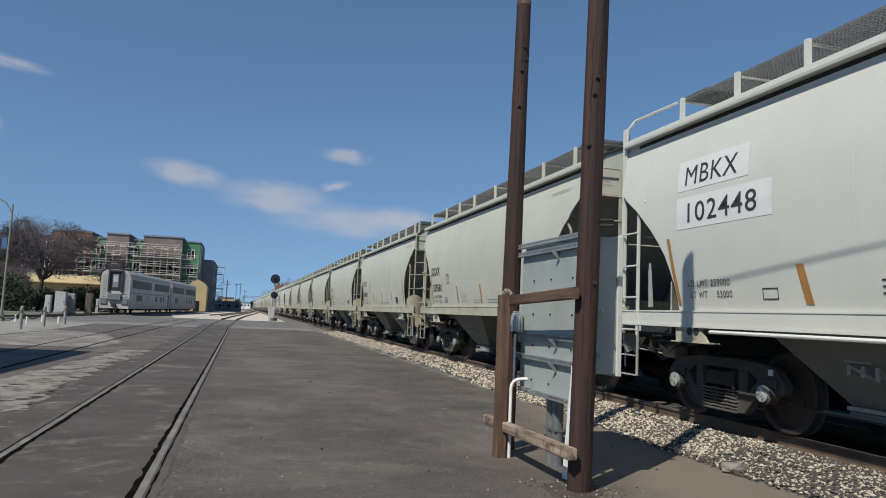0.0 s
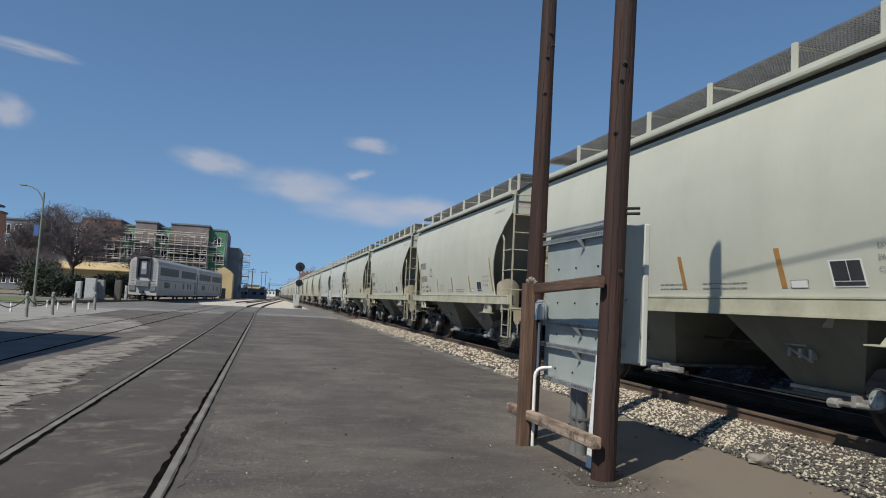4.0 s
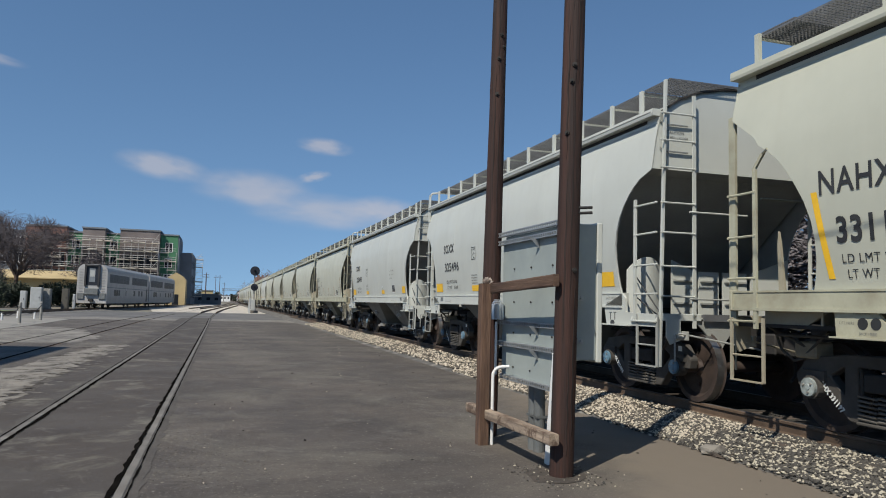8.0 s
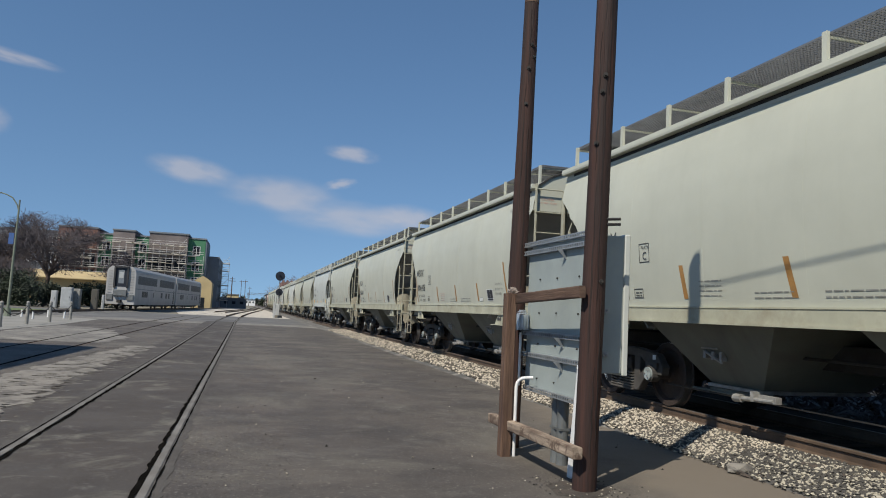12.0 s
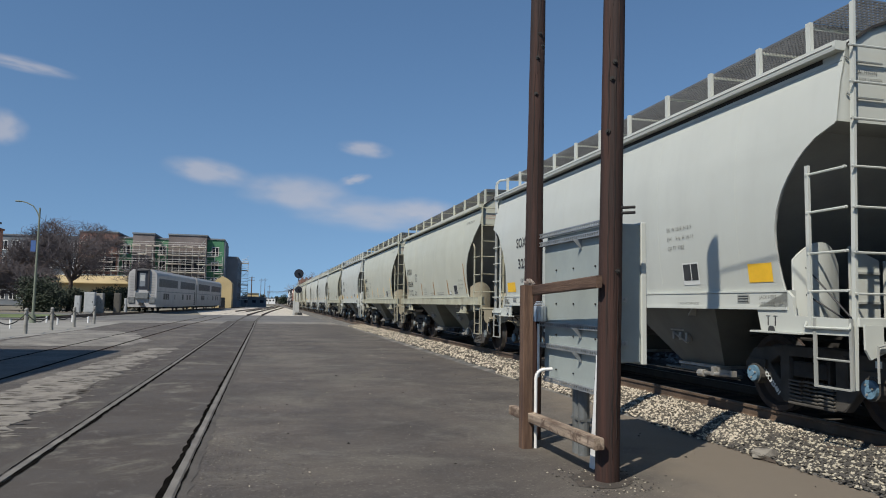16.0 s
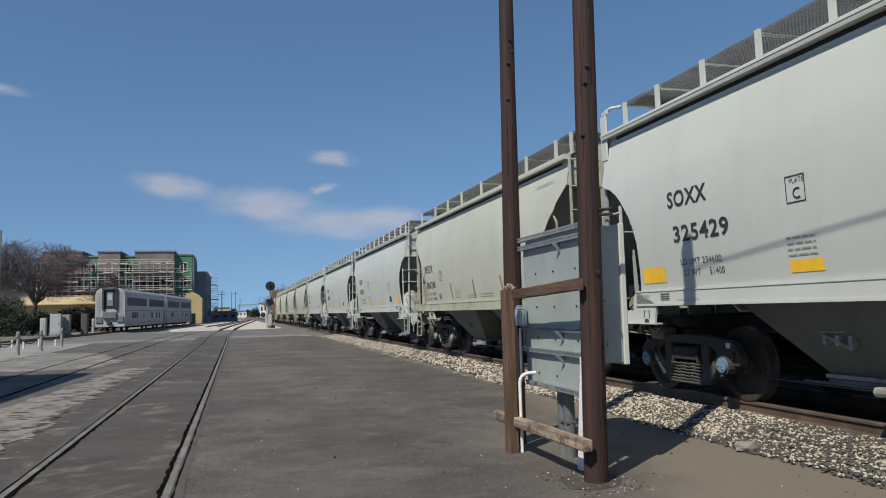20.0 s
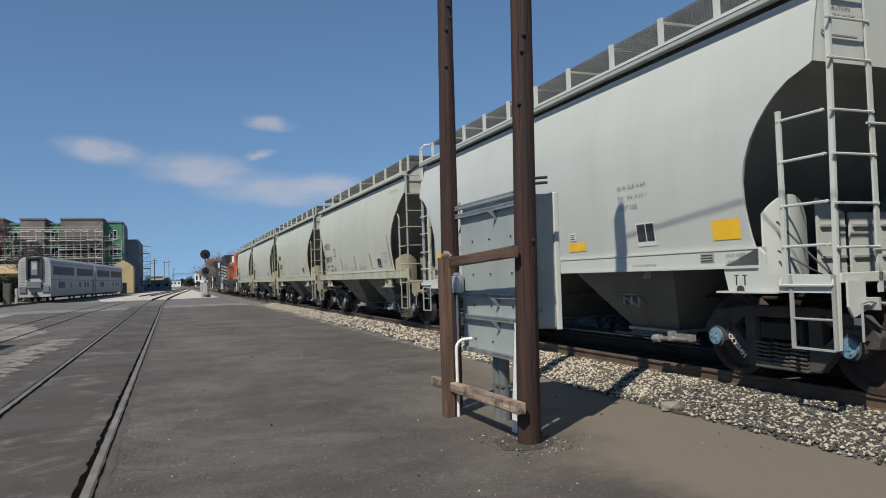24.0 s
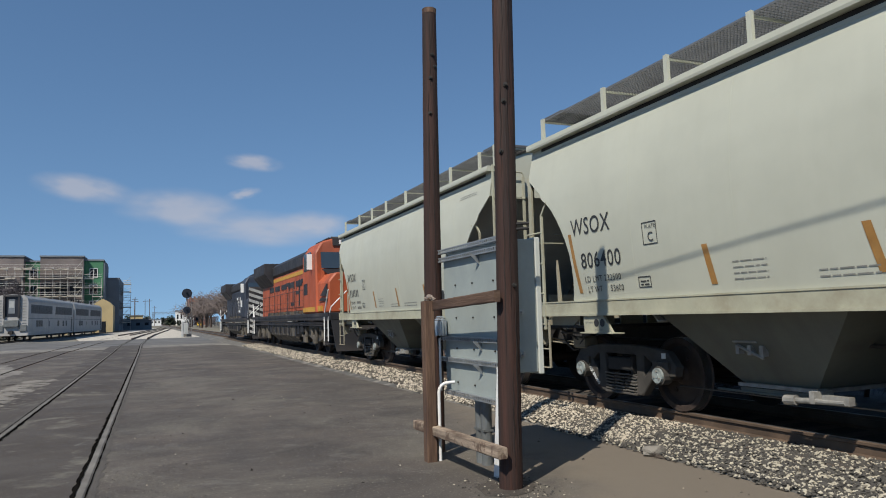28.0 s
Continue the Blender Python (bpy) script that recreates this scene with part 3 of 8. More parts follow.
END_Y = 5.66           # half the length of the body at the eaves
CUTS = {'beige': [(1.38, 1.10), (1.62, 1.18), (1.90, 1.23), (2.15, 1.20), (2.45, 1.09), (2.75, 0.89), (2.95, 0.70), (3.10, 0.47), (3.20, 0.40), (3.47, 0.02), (3.49, 0.0), (4.0, 0.0)],
        'grey': [(1.38, 0.86), (1.62, 0.91), (1.90, 0.95), (2.25, 0.94), (2.45, 0.87), (2.62, 0.78), (2.80, 0.64), (2.95, 0.50), (3.08, 0.32), (3.15, 0.15), (3.19, 0.02), (3.21, 0.0), (4.0, 0.0)],
        'white': [(1.38, 1.46), (1.67, 1.42), (1.90, 1.36), (2.22, 1.20), (2.45, 1.02), (2.66, 0.80), (2.90, 0.50), (3.13, 0.15), (3.24, 0.02), (3.26, 0.0), (4.0, 0.0)]}
PANEL_Z = {'beige': 3.49, 'grey': 3.21, 'white': 3.26}      # lower edge of the upright end panel
BOARD_Z = {'beige': 4.46, 'grey': 4.46, 'white': 4.43}
POSTS = {'beige': (5.42, 3.74, 2.40, 1.06, -0.57, -2.22, -3.48, -4.94, -5.60), 'grey': (5.20, 4.30, 3.25, 2.20, 1.12, 0.06, -1.01, -2.18, -3.26, -4.25, -5.09),
         'white': (4.38, 3.22, 2.06, 0.90, -0.26, -1.42, -2.58, -3.74, -4.90)}
TRUCK_Y = {'beige': 4.08, 'grey': 4.53, 'white': 4.05}
WHEEL_R = 0.483
BODY_Y = {'beige': -0.11, 'grey': 0.0, 'white': 0.0}      # the older cars' bodies stand a little forward of their marks
MARK_Y = 0.10          # the painted marks stand this far behind the body's own middle


def cut_in(z, kind):
    cut = CUTS[kind]
    for (z0, a), (z1, b) in zip(cut, cut[1:]):
        if z <= z1:
            return a + (b - a) * (z - z0) / (z1 - z0)
    return 0.0


def hoop(bm, c, r, tube, axis='y', n=24):
    rings = []
    for i in range(n + 1):
        a = 2 * math.pi * i / n
        d = Vector((math.cos(a), 0, math.sin(a)))
        rings.append([Vector(c) + d * (r + tube * math.cos(b)) + Vector((0, tube * math.sin(b), 0)) for b in (2 * math.pi * k / 6 for k in range(6))])
    loft(bm, rings, closed=True)


def cast_frame(bm, x, ty, thick):
    """A cast side frame: top and bottom chords, two open windows and the spring opening, as one piece."""
    spot = {"a0": (-1.17, 0.60), "a1": (-1.00, 0.79), "a2": (-0.44, 0.86), "b0": (-1.13, 0.47), "b1": (-0.72, 0.46), "b2": (-0.47, 0.18),
            "w0": (-0.70, 0.62), "w1": (-0.52, 0.73), "w2": (-0.52, 0.44), "c0": (-0.35, 0.73), "c3": (-0.35, 0.27)}
    vs = {k: bm.verts.new((x, ty + y, z)) for k, (y, z) in spot.items()}
    vs.update({k.upper(): bm.verts.new((x, ty - y, z)) for k, (y, z) in spot.items()})
    arm = (("b0", "a0", "a1", "w0"), ("b0", "w0", "b1"), ("a1", "a2", "w1", "w0"), ("b1", "w0", "w2", "b2"), ("w1", "a2", "c0", "c3", "w2"), ("w2", "c3", "b2"))
    faces = [bm.faces.new([vs[k] for k in f]) for f in arm] + [bm.faces.new([vs[k.upper()] for k in f]) for f in arm]
    faces += [bm.faces.new([vs[k] for k in f]) for f in (("a2", "A2", "C0", "c0"), ("b2", "c3", "C3", "B2"))]
    bmesh.ops.recalc_face_normals(bm, faces=faces)
    grown = bmesh.ops.extrude_face_region(bm, geom=faces)
    bmesh.ops.translate(bm, verts=[v for v in grown["geom"] if isinstance(v, bmesh.types.BMVert)], vec=(thick, 0, 0))


def truck(car, ty, kind):
    """A three-piece truck: two cast side frames with springs and bearings, bolster and two wheelsets."""
    cap_paint = BLUECAP if kind == 'grey' else GREYCAP
    for sx in (-1, 1):
        x = sx * 1.00
        bm = B()
        cast_frame(bm, x - 0.065, ty, 0.13)
        frame_ob = part("truck_side_frame", bm, CASTING, car, bevel=0.012)
        if sx < 0:
            for dy in (-0.235, 0.0, 0.235):      # coil springs, seen as stacked turns
                bm = B()
                for i in range(6):
                    z = 0.225 + 0.044 * i
                    rod(bm, (x - 0.085, ty + dy - 0.105, z), (x - 0.085, ty + dy + 0.105, z + 0.010), 0.0125, 6)
                    rod(bm, (x + 0.01, ty + dy - 0.105, z + 0.02), (x - 0.085, ty + dy - 0.105, z), 0.0125, 6)
                part("coil_spring", bm, SPRING, frame_ob)
        bm = B()
        box(bm, x - 0.10, x + 0.10, ty - 0.36, ty + 0.36, 0.17, 0.205)
        part("spring_seat", bm, CASTING, frame_ob, bevel=0.01)
        bm = B()      # end of the bolster above the springs
        box(bm, x - 0.09, x + 0.09, ty - 0.27, ty + 0.27, 0.50, 0.68)
        box(bm, x - 0.10, x + 0.08, ty - 0.31, ty - 0.27, 0.46, 0.72)
        box(bm, x - 0.10, x + 0.08, ty + 0.27, ty + 0.31, 0.46, 0.72)
        part("bolster_end", bm, STEEL_DARK, frame_ob, bevel=0.012)
        for dy in (-0.90, 0.90):
            bm = B()
            rod(bm, (x, ty + dy, WHEEL_R), (x + sx * 0.13, ty + dy, WHEEL_R), 0.125, 16)
            box(bm, x - 0.10, x + 0.10, ty + dy - 0.16, ty + dy + 0.16, 0.56, 0.66)
            part("bearing_adapter", bm, CASTING, frame_ob)
        if sx < 0:
            bm = B()      # pale tag on the frame
            box(bm, -1.072, -1.066, ty - 0.98, ty - 0.90, 0.70, 0.77)
            part("frame_tag", bm, WHITE_PATCH, frame_ob, "small white painted tag")
    bm = B()
    box(bm, -0.90, 0.90, ty - 0.16, ty + 0.16, 0.48, 0.80)
    part("truck_bolster", bm, STEEL_DARK, car)
    bm = B()      # brake beams with their shoes
    for dy in (-0.34, 0.34):
        box(bm, -0.85, 0.85, ty + dy - 0.03, ty + dy + 0.03, 0.36, 0.44)
        for sx in (-1, 1):
            box(bm, sx * 0.74 - 0.05, sx * 0.74 + 0.05, ty + dy * 1.25 - 0.05, ty + dy * 1.25 + 0.05, 0.32, 0.62)
    part("brake_beam", bm, STEEL_DARK, car)
    for dy in (-0.90, 0.90):
        ws = new("wheelset", mesh_of(wheelset_mesh(), "wheelset", WHEEL, smooth=True))
        ws.parent = car
        ws.location = (0, ty + dy, WHEEL_R)
        for sx in (-1, 1):
            bm = B()
            rod(bm, (sx * 0.69, 0, 0), (sx * 0.80, 0, 0), WHEEL_R + 0.0015, 40, caps=False)
            part("wheel_tread", bm, TREAD, ws, smooth=True)
        bm = B()
        rod(bm, (-1.13, 0, 0), (-1.165, 0, 0), 0.098, 18)
        cap = part("bearing_cap", bm, cap_paint, ws, "painted bearing cap with three bolts")
        bm = B()
        for i in range(3):
            a = 2 * math.pi * i / 3
            rod(bm, (-1.165, 0.058 * math.cos(a), 0.058 * math.sin(a)), (-1.180, 0.058 * math.cos(a), 0.058 * math.sin(a)), 0.013, 6)
        tagged(part("cap_bolt", bm, GALVANISED, cap), kind="stuff")
        bm = B()      # raised middle of the cap
        rod(bm, (-1.165, 0, 0), (-1.172, 0, 0), 0.036, 14, r2=0.030)
        part("cap_boss", bm, cap_paint, cap)


def car_body(car, kind, paint, dull):
    """Sides, eaves, sills, roof and the upright end panels."""
    low = PANEL_Z[kind]
    zs = sorted({1.38, 1.62, 1.8, 2.0, 2.2, 2.4, 2.6, 2.75, 2.9, 3.0, 3.10, 3.2, low - 0.02, low, 3.62, 3.76, 3.88})
    for sx in (-1, 1):
        bm = B()
        rows = []
        for z in zs:
            h = END_Y - cut_in(z, kind)
            ys = [-h, -h * 0.66, -h * 0.33, 0, h * 0.33, h * 0.66, h]
            rows.append([Vector((sx * side_x(z), y, z)) for y in ys])
        loft(bm, [row + [p - Vector((sx * 0.02, 0, 0)) for p in reversed(row)] for row in rows], closed=True, caps=True)
        part("side_sheet", bm, paint, car, smooth=True)
        bm = B()
        loft(bm, [[p - Vector((sx * 0.03, 0, 0)) for p in row] for row in rows])
        part("inner_liner", bm, SLOPE, car, smooth=True)
        bm = B()      # eave channel over its recess
        prof = ((1.38, 3.86), (1.478, 3.86), (1.478, 3.90), (1.462, 3.90), (1.462, 3.958), (1.575, 3.958), (1.582, 3.99), (1.575, 4.055), (1.36, 4.055), (1.36, 3.958))
        loft(bm, [[Vector((sx * x, y, z)) for x, z in prof] for y in (-END_Y, END_Y)], closed=True, caps=True)
        part("eave_channel", bm, paint, car)
        if kind == 'grey':
            bm = B()
            box(bm, *sorted((sx * 1.578, sx * 1.588)), -END_Y + 0.04, END_Y - 0.04, 4.006, 4.014)
            part("eave_bead", bm, FAINT, car)
        # black strip in the recess, painted as the shade under the channel
        bm = B()
        box(bm, *sorted((sx * 1.464, sx * 1.469)), -END_Y + 0.30, END_Y - 0.30, 3.903, 3.956)
        part("eave_slot", bm, STEEL_DARK, car)
        # side sill
        prof = ((1.38, 1.28), (1.575, 1.28), (1.575, 1.31), (1.555, 1.31), (1.555, 1.475), (1.565, 1.48), (1.565, 1.50), (1.44, 1.50), (1.44, 1.31), (1.38, 1.31))
        reach = 5.66 if kind != 'grey' else 4.86
        if kind == 'white':
            prof = [(x, z - 0.05) for x, z in prof]
        bm = B()
        loft(bm, [[Vector((sx * x, y, z)) for x, z in prof] for y in (-reach, reach)], closed=True, caps=True)
        part("side_sill", bm, TRIM if kind == 'beige' else paint, car)
        if kind == 'white':
            bm = B()
            pipe(bm, [(sx * 1.59, 3.45, 1.185), (sx * 1.59, -3.45, 1.185)], 0.022, 8)
            part("sill_pipe", bm, WHITE_PATCH, car)
        for ey in (-1, 1):
            if kind == 'grey':      # the newer cars taper the sill into a deep end plate
                bm = B()
                slab(bm, [(sx * 1.52, ey * 4.35, 1.30), (sx * 1.52, ey * 4.86, 1.49), (sx * 1.52, ey * 4.94, 1.42), (sx * 1.52, ey * 4.96, 1.22), (sx * 1.52, ey * 5.72, 1.20), (sx * 1.52, ey * 5.72, 1.03), (sx * 1.52, ey * 4.42, 1.03)], (sx * 0.035, 0, 0))
                pad = part("jacking_pad", bm, paint, car)
                bm = B()
                box(bm, *sorted((sx * 1.50, sx * 1.62)), *sorted((ey * 4.30, ey * 5.10)), 1.02, 1.04)
                part("pad_flange", bm, paint, pad)
                if sx < 0:
                    a = ey * 4.60 + 0.20
                    for words, yy, zz in (("JACK HERE", a, 1.405), ("LIFT HERE", a, 1.33)):
                        flat_letters(words, 0.042, yy, zz, -1.5585, FAINT, pad)
                    bm = B()
                    for dy in (-0.06, 0.06):
                        box(bm, -1.5585, -1.555, ey * 4.60 + dy - 0.008, ey * 4.60 + dy + 0.008, 1.10, 1.20)
                        box(bm, -1.5585, -1.555, ey * 4.60 + dy - 0.035, ey * 4.60 + dy + 0.035, 1.205, 1.213)
                    part("lift_arrow", bm, INK, pad)
                    bm = B()
                    rod(bm, (-1.57, ey * 4.60, 1.05), (-1.555, ey * 4.60, 1.05), 0.05, 12)
                    part("pad_hole", bm, INK, pad)
                    bm = B()      # routing card slot
                    box(bm, -1.563, -1.556, *sorted((ey * 4.22, ey * 4.0)), 1.36, 1.46)
                    card = part("card_holder", bm, dull, car)
                    bm = B()
                    for i in range(3):
                        box(bm, -1.569, -1.563, *sorted((ey * 4.20, ey * 4.02)), 1.375 + 0.03 * i, 1.383 + 0.03 * i)
                    part("card_slot", bm, INK, card)
                    flat_letters("2 INCH HF COMP SHOES", 0.032, -2.7 if ey < 0 else 3.85, 1.335, -1.5585, FAINT, car)
                continue
            bm = B()      # jacking pad plate at the bolster
            slab(bm, [(sx * 1.50, ey * 4.26, 1.30), (sx * 1.50, ey * 3.80, 1.30), (sx * 1.50, ey * 3.58, 1.05), (sx * 1.50, ey * 4.24, 1.05)], (sx * 0.04, 0, 0))
            box(bm, *sorted((sx * 1.44, sx * 1.60)), *sorted((ey * 3.45, ey * 4.27)), 1.035, 1.05)
            pad = part("jacking_pad", bm, TRIM, car)
            if sx < 0:
                yb = 4.20 if ey > 0 else -3.86
                for words, yy, zz in (("LIFT HERE", yb, 1.17), ("JACK HERE", yb - 0.22, 1.075), ("PULL HERE", yb - 0.16, 1.265)):
                    flat_letters(words, 0.028, yy, zz, -1.5435, FAINT, pad)
            for i, (yy, rr) in enumerate(((3.94, 0.055), (3.80, 0.055))):
                bm = B()
                rod(bm, (sx * 1.538, ey * yy, 1.18), (sx * 1.544, ey * yy, 1.18), rr, 14)
                part("pad_hole", bm, INK, pad)
            bm = B()      # bolster web that slopes up from the pad towards the end
            slab(bm, [(sx * 1.40, ey * 4.45, 1.28), (sx * 1.40, ey * 5.30, 1.28), (sx * 1.40, ey * 5.30, 1.14), (sx * 1.40, ey * 4.80, 1.08)], (sx * 0.03, 0, 0))
            part("bolster_web", bm, dull, car)
            bm = B()      # end cap of the sill with two bolts
            box(bm, *sorted((sx * 1.42, sx * 1.585)), *sorted((ey * 5.66, ey * 5.70)), 1.275, 1.505)
            part("sill_cap", bm, TRIM, car, bevel=0.008)
        for yy in (-4.05, -2.25, -0.50, 1.25, 3.0):
            bm = B()      # weld seam up the side
            for (za, zb) in zip(zs[1:-1], zs[2:]):
                slab(bm, [(sx * (side_x(za) - 0.002), yy - 0.006, za), (sx * (side_x(za) - 0.002), yy + 0.006, za), (sx * (side_x(zb) - 0.002), yy + 0.006, zb), (sx * (side_x(zb) - 0.002), yy - 0.006, zb)], (sx * 0.0035, 0, 0))
            part("weld_seam", bm, paint, car)
    bm = B()          # roof
    ring = [(-1.44, 4.01), (-1.15, 4.21), (-0.8, 4.35), (-0.4, 4.43), (0, 4.455), (0.4, 4.43), (0.8, 4.35), (1.15, 4.21), (1.44, 4.01)]
    loft(bm, [[Vector((x, y, z)) for x, z in ring] + [Vector((x, y, z - 0.03)) for x, z in reversed(ring)] for y in (-END_Y, END_Y)], closed=True, caps=True)
    part("roof", bm, paint, car)
    bm = B()          # trough hatch
    loft(bm, [[Vector((x, y, z)) for x, z in ((-0.34, 4.40), (-0.30, 4.49), (0, 4.52), (0.30, 4.49), (0.34, 4.40))] for y in (-5.1, 5.1)], caps=True)
    part("roof_hatch", bm, paint, car)
    for ey in (-1, 1):
        bm = B()      # upright end panel, rounded at the top
        edge = [(side_x(low) - 0.01, low), (1.53, 3.62), (1.475, 3.88), (1.46, 3.96)]
        pts = [Vector((-x, ey * END_Y, z)) for x, z in edge] + [Vector((x, ey * END_Y, z)) for x, z in ring]
        pts += [Vector((x, ey * END_Y, z)) for x, z in reversed(edge)]
        slab(bm, pts, (0, -ey * 0.02, 0))
        part("end_panel", bm, paint, car)
        bm = B()      # dark lip of the roof over the end panel
        loft(bm, [[Vector((x, ey * (END_Y + d), z + h)) for d, h in ((-0.01, 0.0), (0.035, 0.0), (0.035, 0.03), (-0.01, 0.03))] for x, z in ring], closed=True, caps=True)
        part("roof_lip", bm, STEEL_DARK, car)
        bm = B()      # slope sheet under the load, running down to the outlet
        slab(bm, [(-1.54, ey * (END_Y - 0.01), low), (1.54, ey * (END_Y - 0.01), low), (1.54, ey * (END_Y - 0.46), low), (-1.54, ey * (END_Y - 0.46), low)], (0, 0, 0.02))
        slab(bm, [(-1.54, ey * (END_Y - 0.46), low), (1.54, ey * (END_Y - 0.46), low), (1.44, ey * 2.75, 1.18), (-1.44, ey * 2.75, 1.18)], (0, 0, 0.025))
        part("slope_sheet", bm, SLOPE, car)


def car_end(car, kind, ey, braked, paint, dull):
    """Platform, shear plates, posts, ladders, steps and coupler of one end."""
    post_y, lad_y = ey * 5.72, ey * (5.30 if kind == 'beige' and ey > 0 else 5.20)
    near = -1.5      # the side towards the yard
    bm = B()      # end platform and its beam
    box(bm, -1.45, 1.45, *sorted((ey * 4.3, ey * 5.70)), 1.10, 1.14)
    part("end_platform", bm, STEEL_DARK, car)
    bm = B()      # painted lip by the ladder, then open grating towards the coupler
    box(bm, near + 0.02, -0.86, post_y + ey * 0.03 - 0.012, post_y + ey * 0.03 + 0.012, 1.12, 1.215)
    part("platform_lip", bm, paint if kind != 'beige' else dull, car, bevel=0.006)
    bm = B()
    for i in range(7):
        yy = ey * (5.42 + 0.055 * i)
        box(bm, -0.84, 0.84, yy - 0.006, yy + 0.006, 1.17, 1.205)
    for i in range(9):
        xx = -0.80 + 0.20 * i
        box(bm, xx - 0.006, xx + 0.006, *sorted((ey * 5.42, ey * 5.76)), 1.172, 1.20)
    box(bm, -0.84, 0.84, *sorted((ey * 5.765, ey * 5.785)), 1.12, 1.215)
    part("crossover_grating", bm, MESH, car)
    yb = ey * 4.50
    if kind == 'grey':
        yb = ey * 4.85
    tall = 0.34 if kind == 'beige' else 0.44
    bm = B()      # rounded shear plate by the sill, curved back at its edges
    n = 12
    front, back = [], []
    for i in range(n + 1):
        u = i / n
        x = -1.46 + 0.60 * u
        top = 1.60 + tall * math.sin(math.pi * min(1.0, 0.12 + 0.80 * u)) ** 0.6
        bow = ey * 0.10 * math.sin(math.pi * u)
        front.append([Vector((x, yb + bow, 1.14)), Vector((x, yb + bow, top)), Vector((x, yb + bow - ey * 0.03, top)), Vector((x, yb + bow - ey * 0.03, 1.14))])
    loft(bm, front, closed=True, caps=True)
    part("shear_plate", bm, paint if kind == 'grey' else dull, car, smooth=True)
    if kind == 'grey':
        plates = (((-0.70, 2.02), (-0.30, 1.86)), ((-0.22, 1.86), (0.14, 1.86)), ((0.22, 1.86), (0.66, 1.86)), ((0.74, 1.86), (1.45, 2.10)))
    else:
        plates = (((-0.74, 1.84), (-0.34, 1.72)), ((-0.26, 1.70), (0.22, 1.70)), ((0.30, 1.70), (0.95, 1.70)), ((0.96, 1.70), (1.46, 2.30)))
    for (xa, za), (xb, zb) in plates:
        bm = B()
        slab(bm, [(xa, yb, 1.14), (xa, yb, za), (xb, yb, zb), (xb, yb, 1.14)], (0, ey * -0.03, 0))
        plate = part("shear_plate", bm, paint if kind == 'grey' else dull, car)
        if kind == 'grey' and xa < 0.5:
            bm = B()
            for zz in (1.36, 1.70):
                box(bm, xa + 0.02, xb - 0.02, *sorted((yb, yb + ey * 0.03)), zz, zz + 0.025)
            part("plate_rib", bm, dull, plate)
    for x, w in ((-0.66, 0.075), (-0.33, 0.04)) if braked and ey < 0 else ():
        bm = B()      # posts that carry the hand brake
        box(bm, x - w, x + w, *sorted((ey * 5.60, ey * 5.68)), 1.14, 3.56)
        box(bm, x - w, x - w + 0.02, *sorted((ey * 5.68, ey * 5.75)), 1.14, 3.56)
        part("end_post", bm, dull, car)
    for sx in (-1, 1):      # corner posts
        bm = B()
        x = sx * 1.50
        full = (ey < 0) == (sx < 0)
        top = (4.46 if kind == 'grey' else 4.06) if full else PANEL_Z[kind] + 0.06
        if kind == 'white' and ey > 0 and sx < 0:
            top = 4.30
        w = 0.026 if full else 0.055
        xin = x - sx * (0.09 if kind == 'grey' and full else 0.0)
        slab(bm, [(x - sx * 0.015, post_y - w, 0.50 if full else 1.10), (x - sx * 0.015, post_y + w, 0.50 if full else 1.10), (xin - sx * 0.015, post_y + w, top), (xin - sx * 0.015, post_y - w, top)], (sx * 0.03, 0, 0))
        post = part("corner_post", bm, dull if kind == 'grey' and ey > 0 else paint, car)
        if not full:
            bm = B()
            box(bm, *sorted((x - sx * 0.10, x - sx * 0.016)), post_y + ey * w - 0.008, post_y + ey * w + 0.008, 1.12, top - 0.04)
            part("post_web", bm, dull, post)
    sx = -1 if ey < 0 else 1      # ladder on the end
    x, xi = sx * 1.5, sx * (0.89 if kind == 'beige' else 0.97)
    ly = post_y + ey * 0.03
    bm = B()
    box(bm, xi - 0.026, xi + 0.026, ly - 0.012, ly + 0.012, 1.02, 3.86 if kind == 'beige' else 4.27)
    rungs = (3.45, 3.02, 2.60, 2.12, 1.64, 1.18) if kind == 'beige' else (3.98, 3.60, 3.22, 2.73, 2.32, 1.86, 1.45)
    for z in rungs:
        rod(bm, (x, ly + ey * 0.012, z), (xi, ly + ey * 0.012, z), 0.013, 6)
    if kind == 'beige':      # the topmost rung bends down into the stile
        pipe(bm, bend((x, ly, 3.94), (xi, ly, 3.94), (xi, ly, 3.80), 0.06), 0.014, 6)
    for z in rungs:
        for xx in (x, xi):
            rod(bm, (xx, ly + ey * 0.005, z), (xx, ly + ey * 0.030, z), 0.016, 6)
    part("end_ladder", bm, paint, car)
    if kind == 'grey' and ey > 0:
        bm = B()      # broad post from the eaves up to the walkway, bent over at its top
        box(bm, -1.545, -1.515, 5.54, 5.72, 3.62, 4.36)
        box(bm, -1.545, -1.515, 5.48, 5.67, 4.36, 4.42)
        pipe(bm, [(-1.53, 5.56, 4.40), (-1.50, 5.45, 4.44), (-1.40, 5.28, 4.43)], 0.030, 8)
        part("walkway_post", bm, paint, car, bevel=0.008)
    if kind == 'grey':
        bm = B()      # the rungs' handholds on the panel
        for z in (3.84, 3.46):
            pipe(bm, [(x + 0.03 * -sx, ey * 5.68, z + 0.05), (x - sx * 0.10, ey * 5.69, z), (xi + sx * 0.06, ey * 5.69, z)], 0.011, 6)
        part("panel_handhold", bm, dull, car)
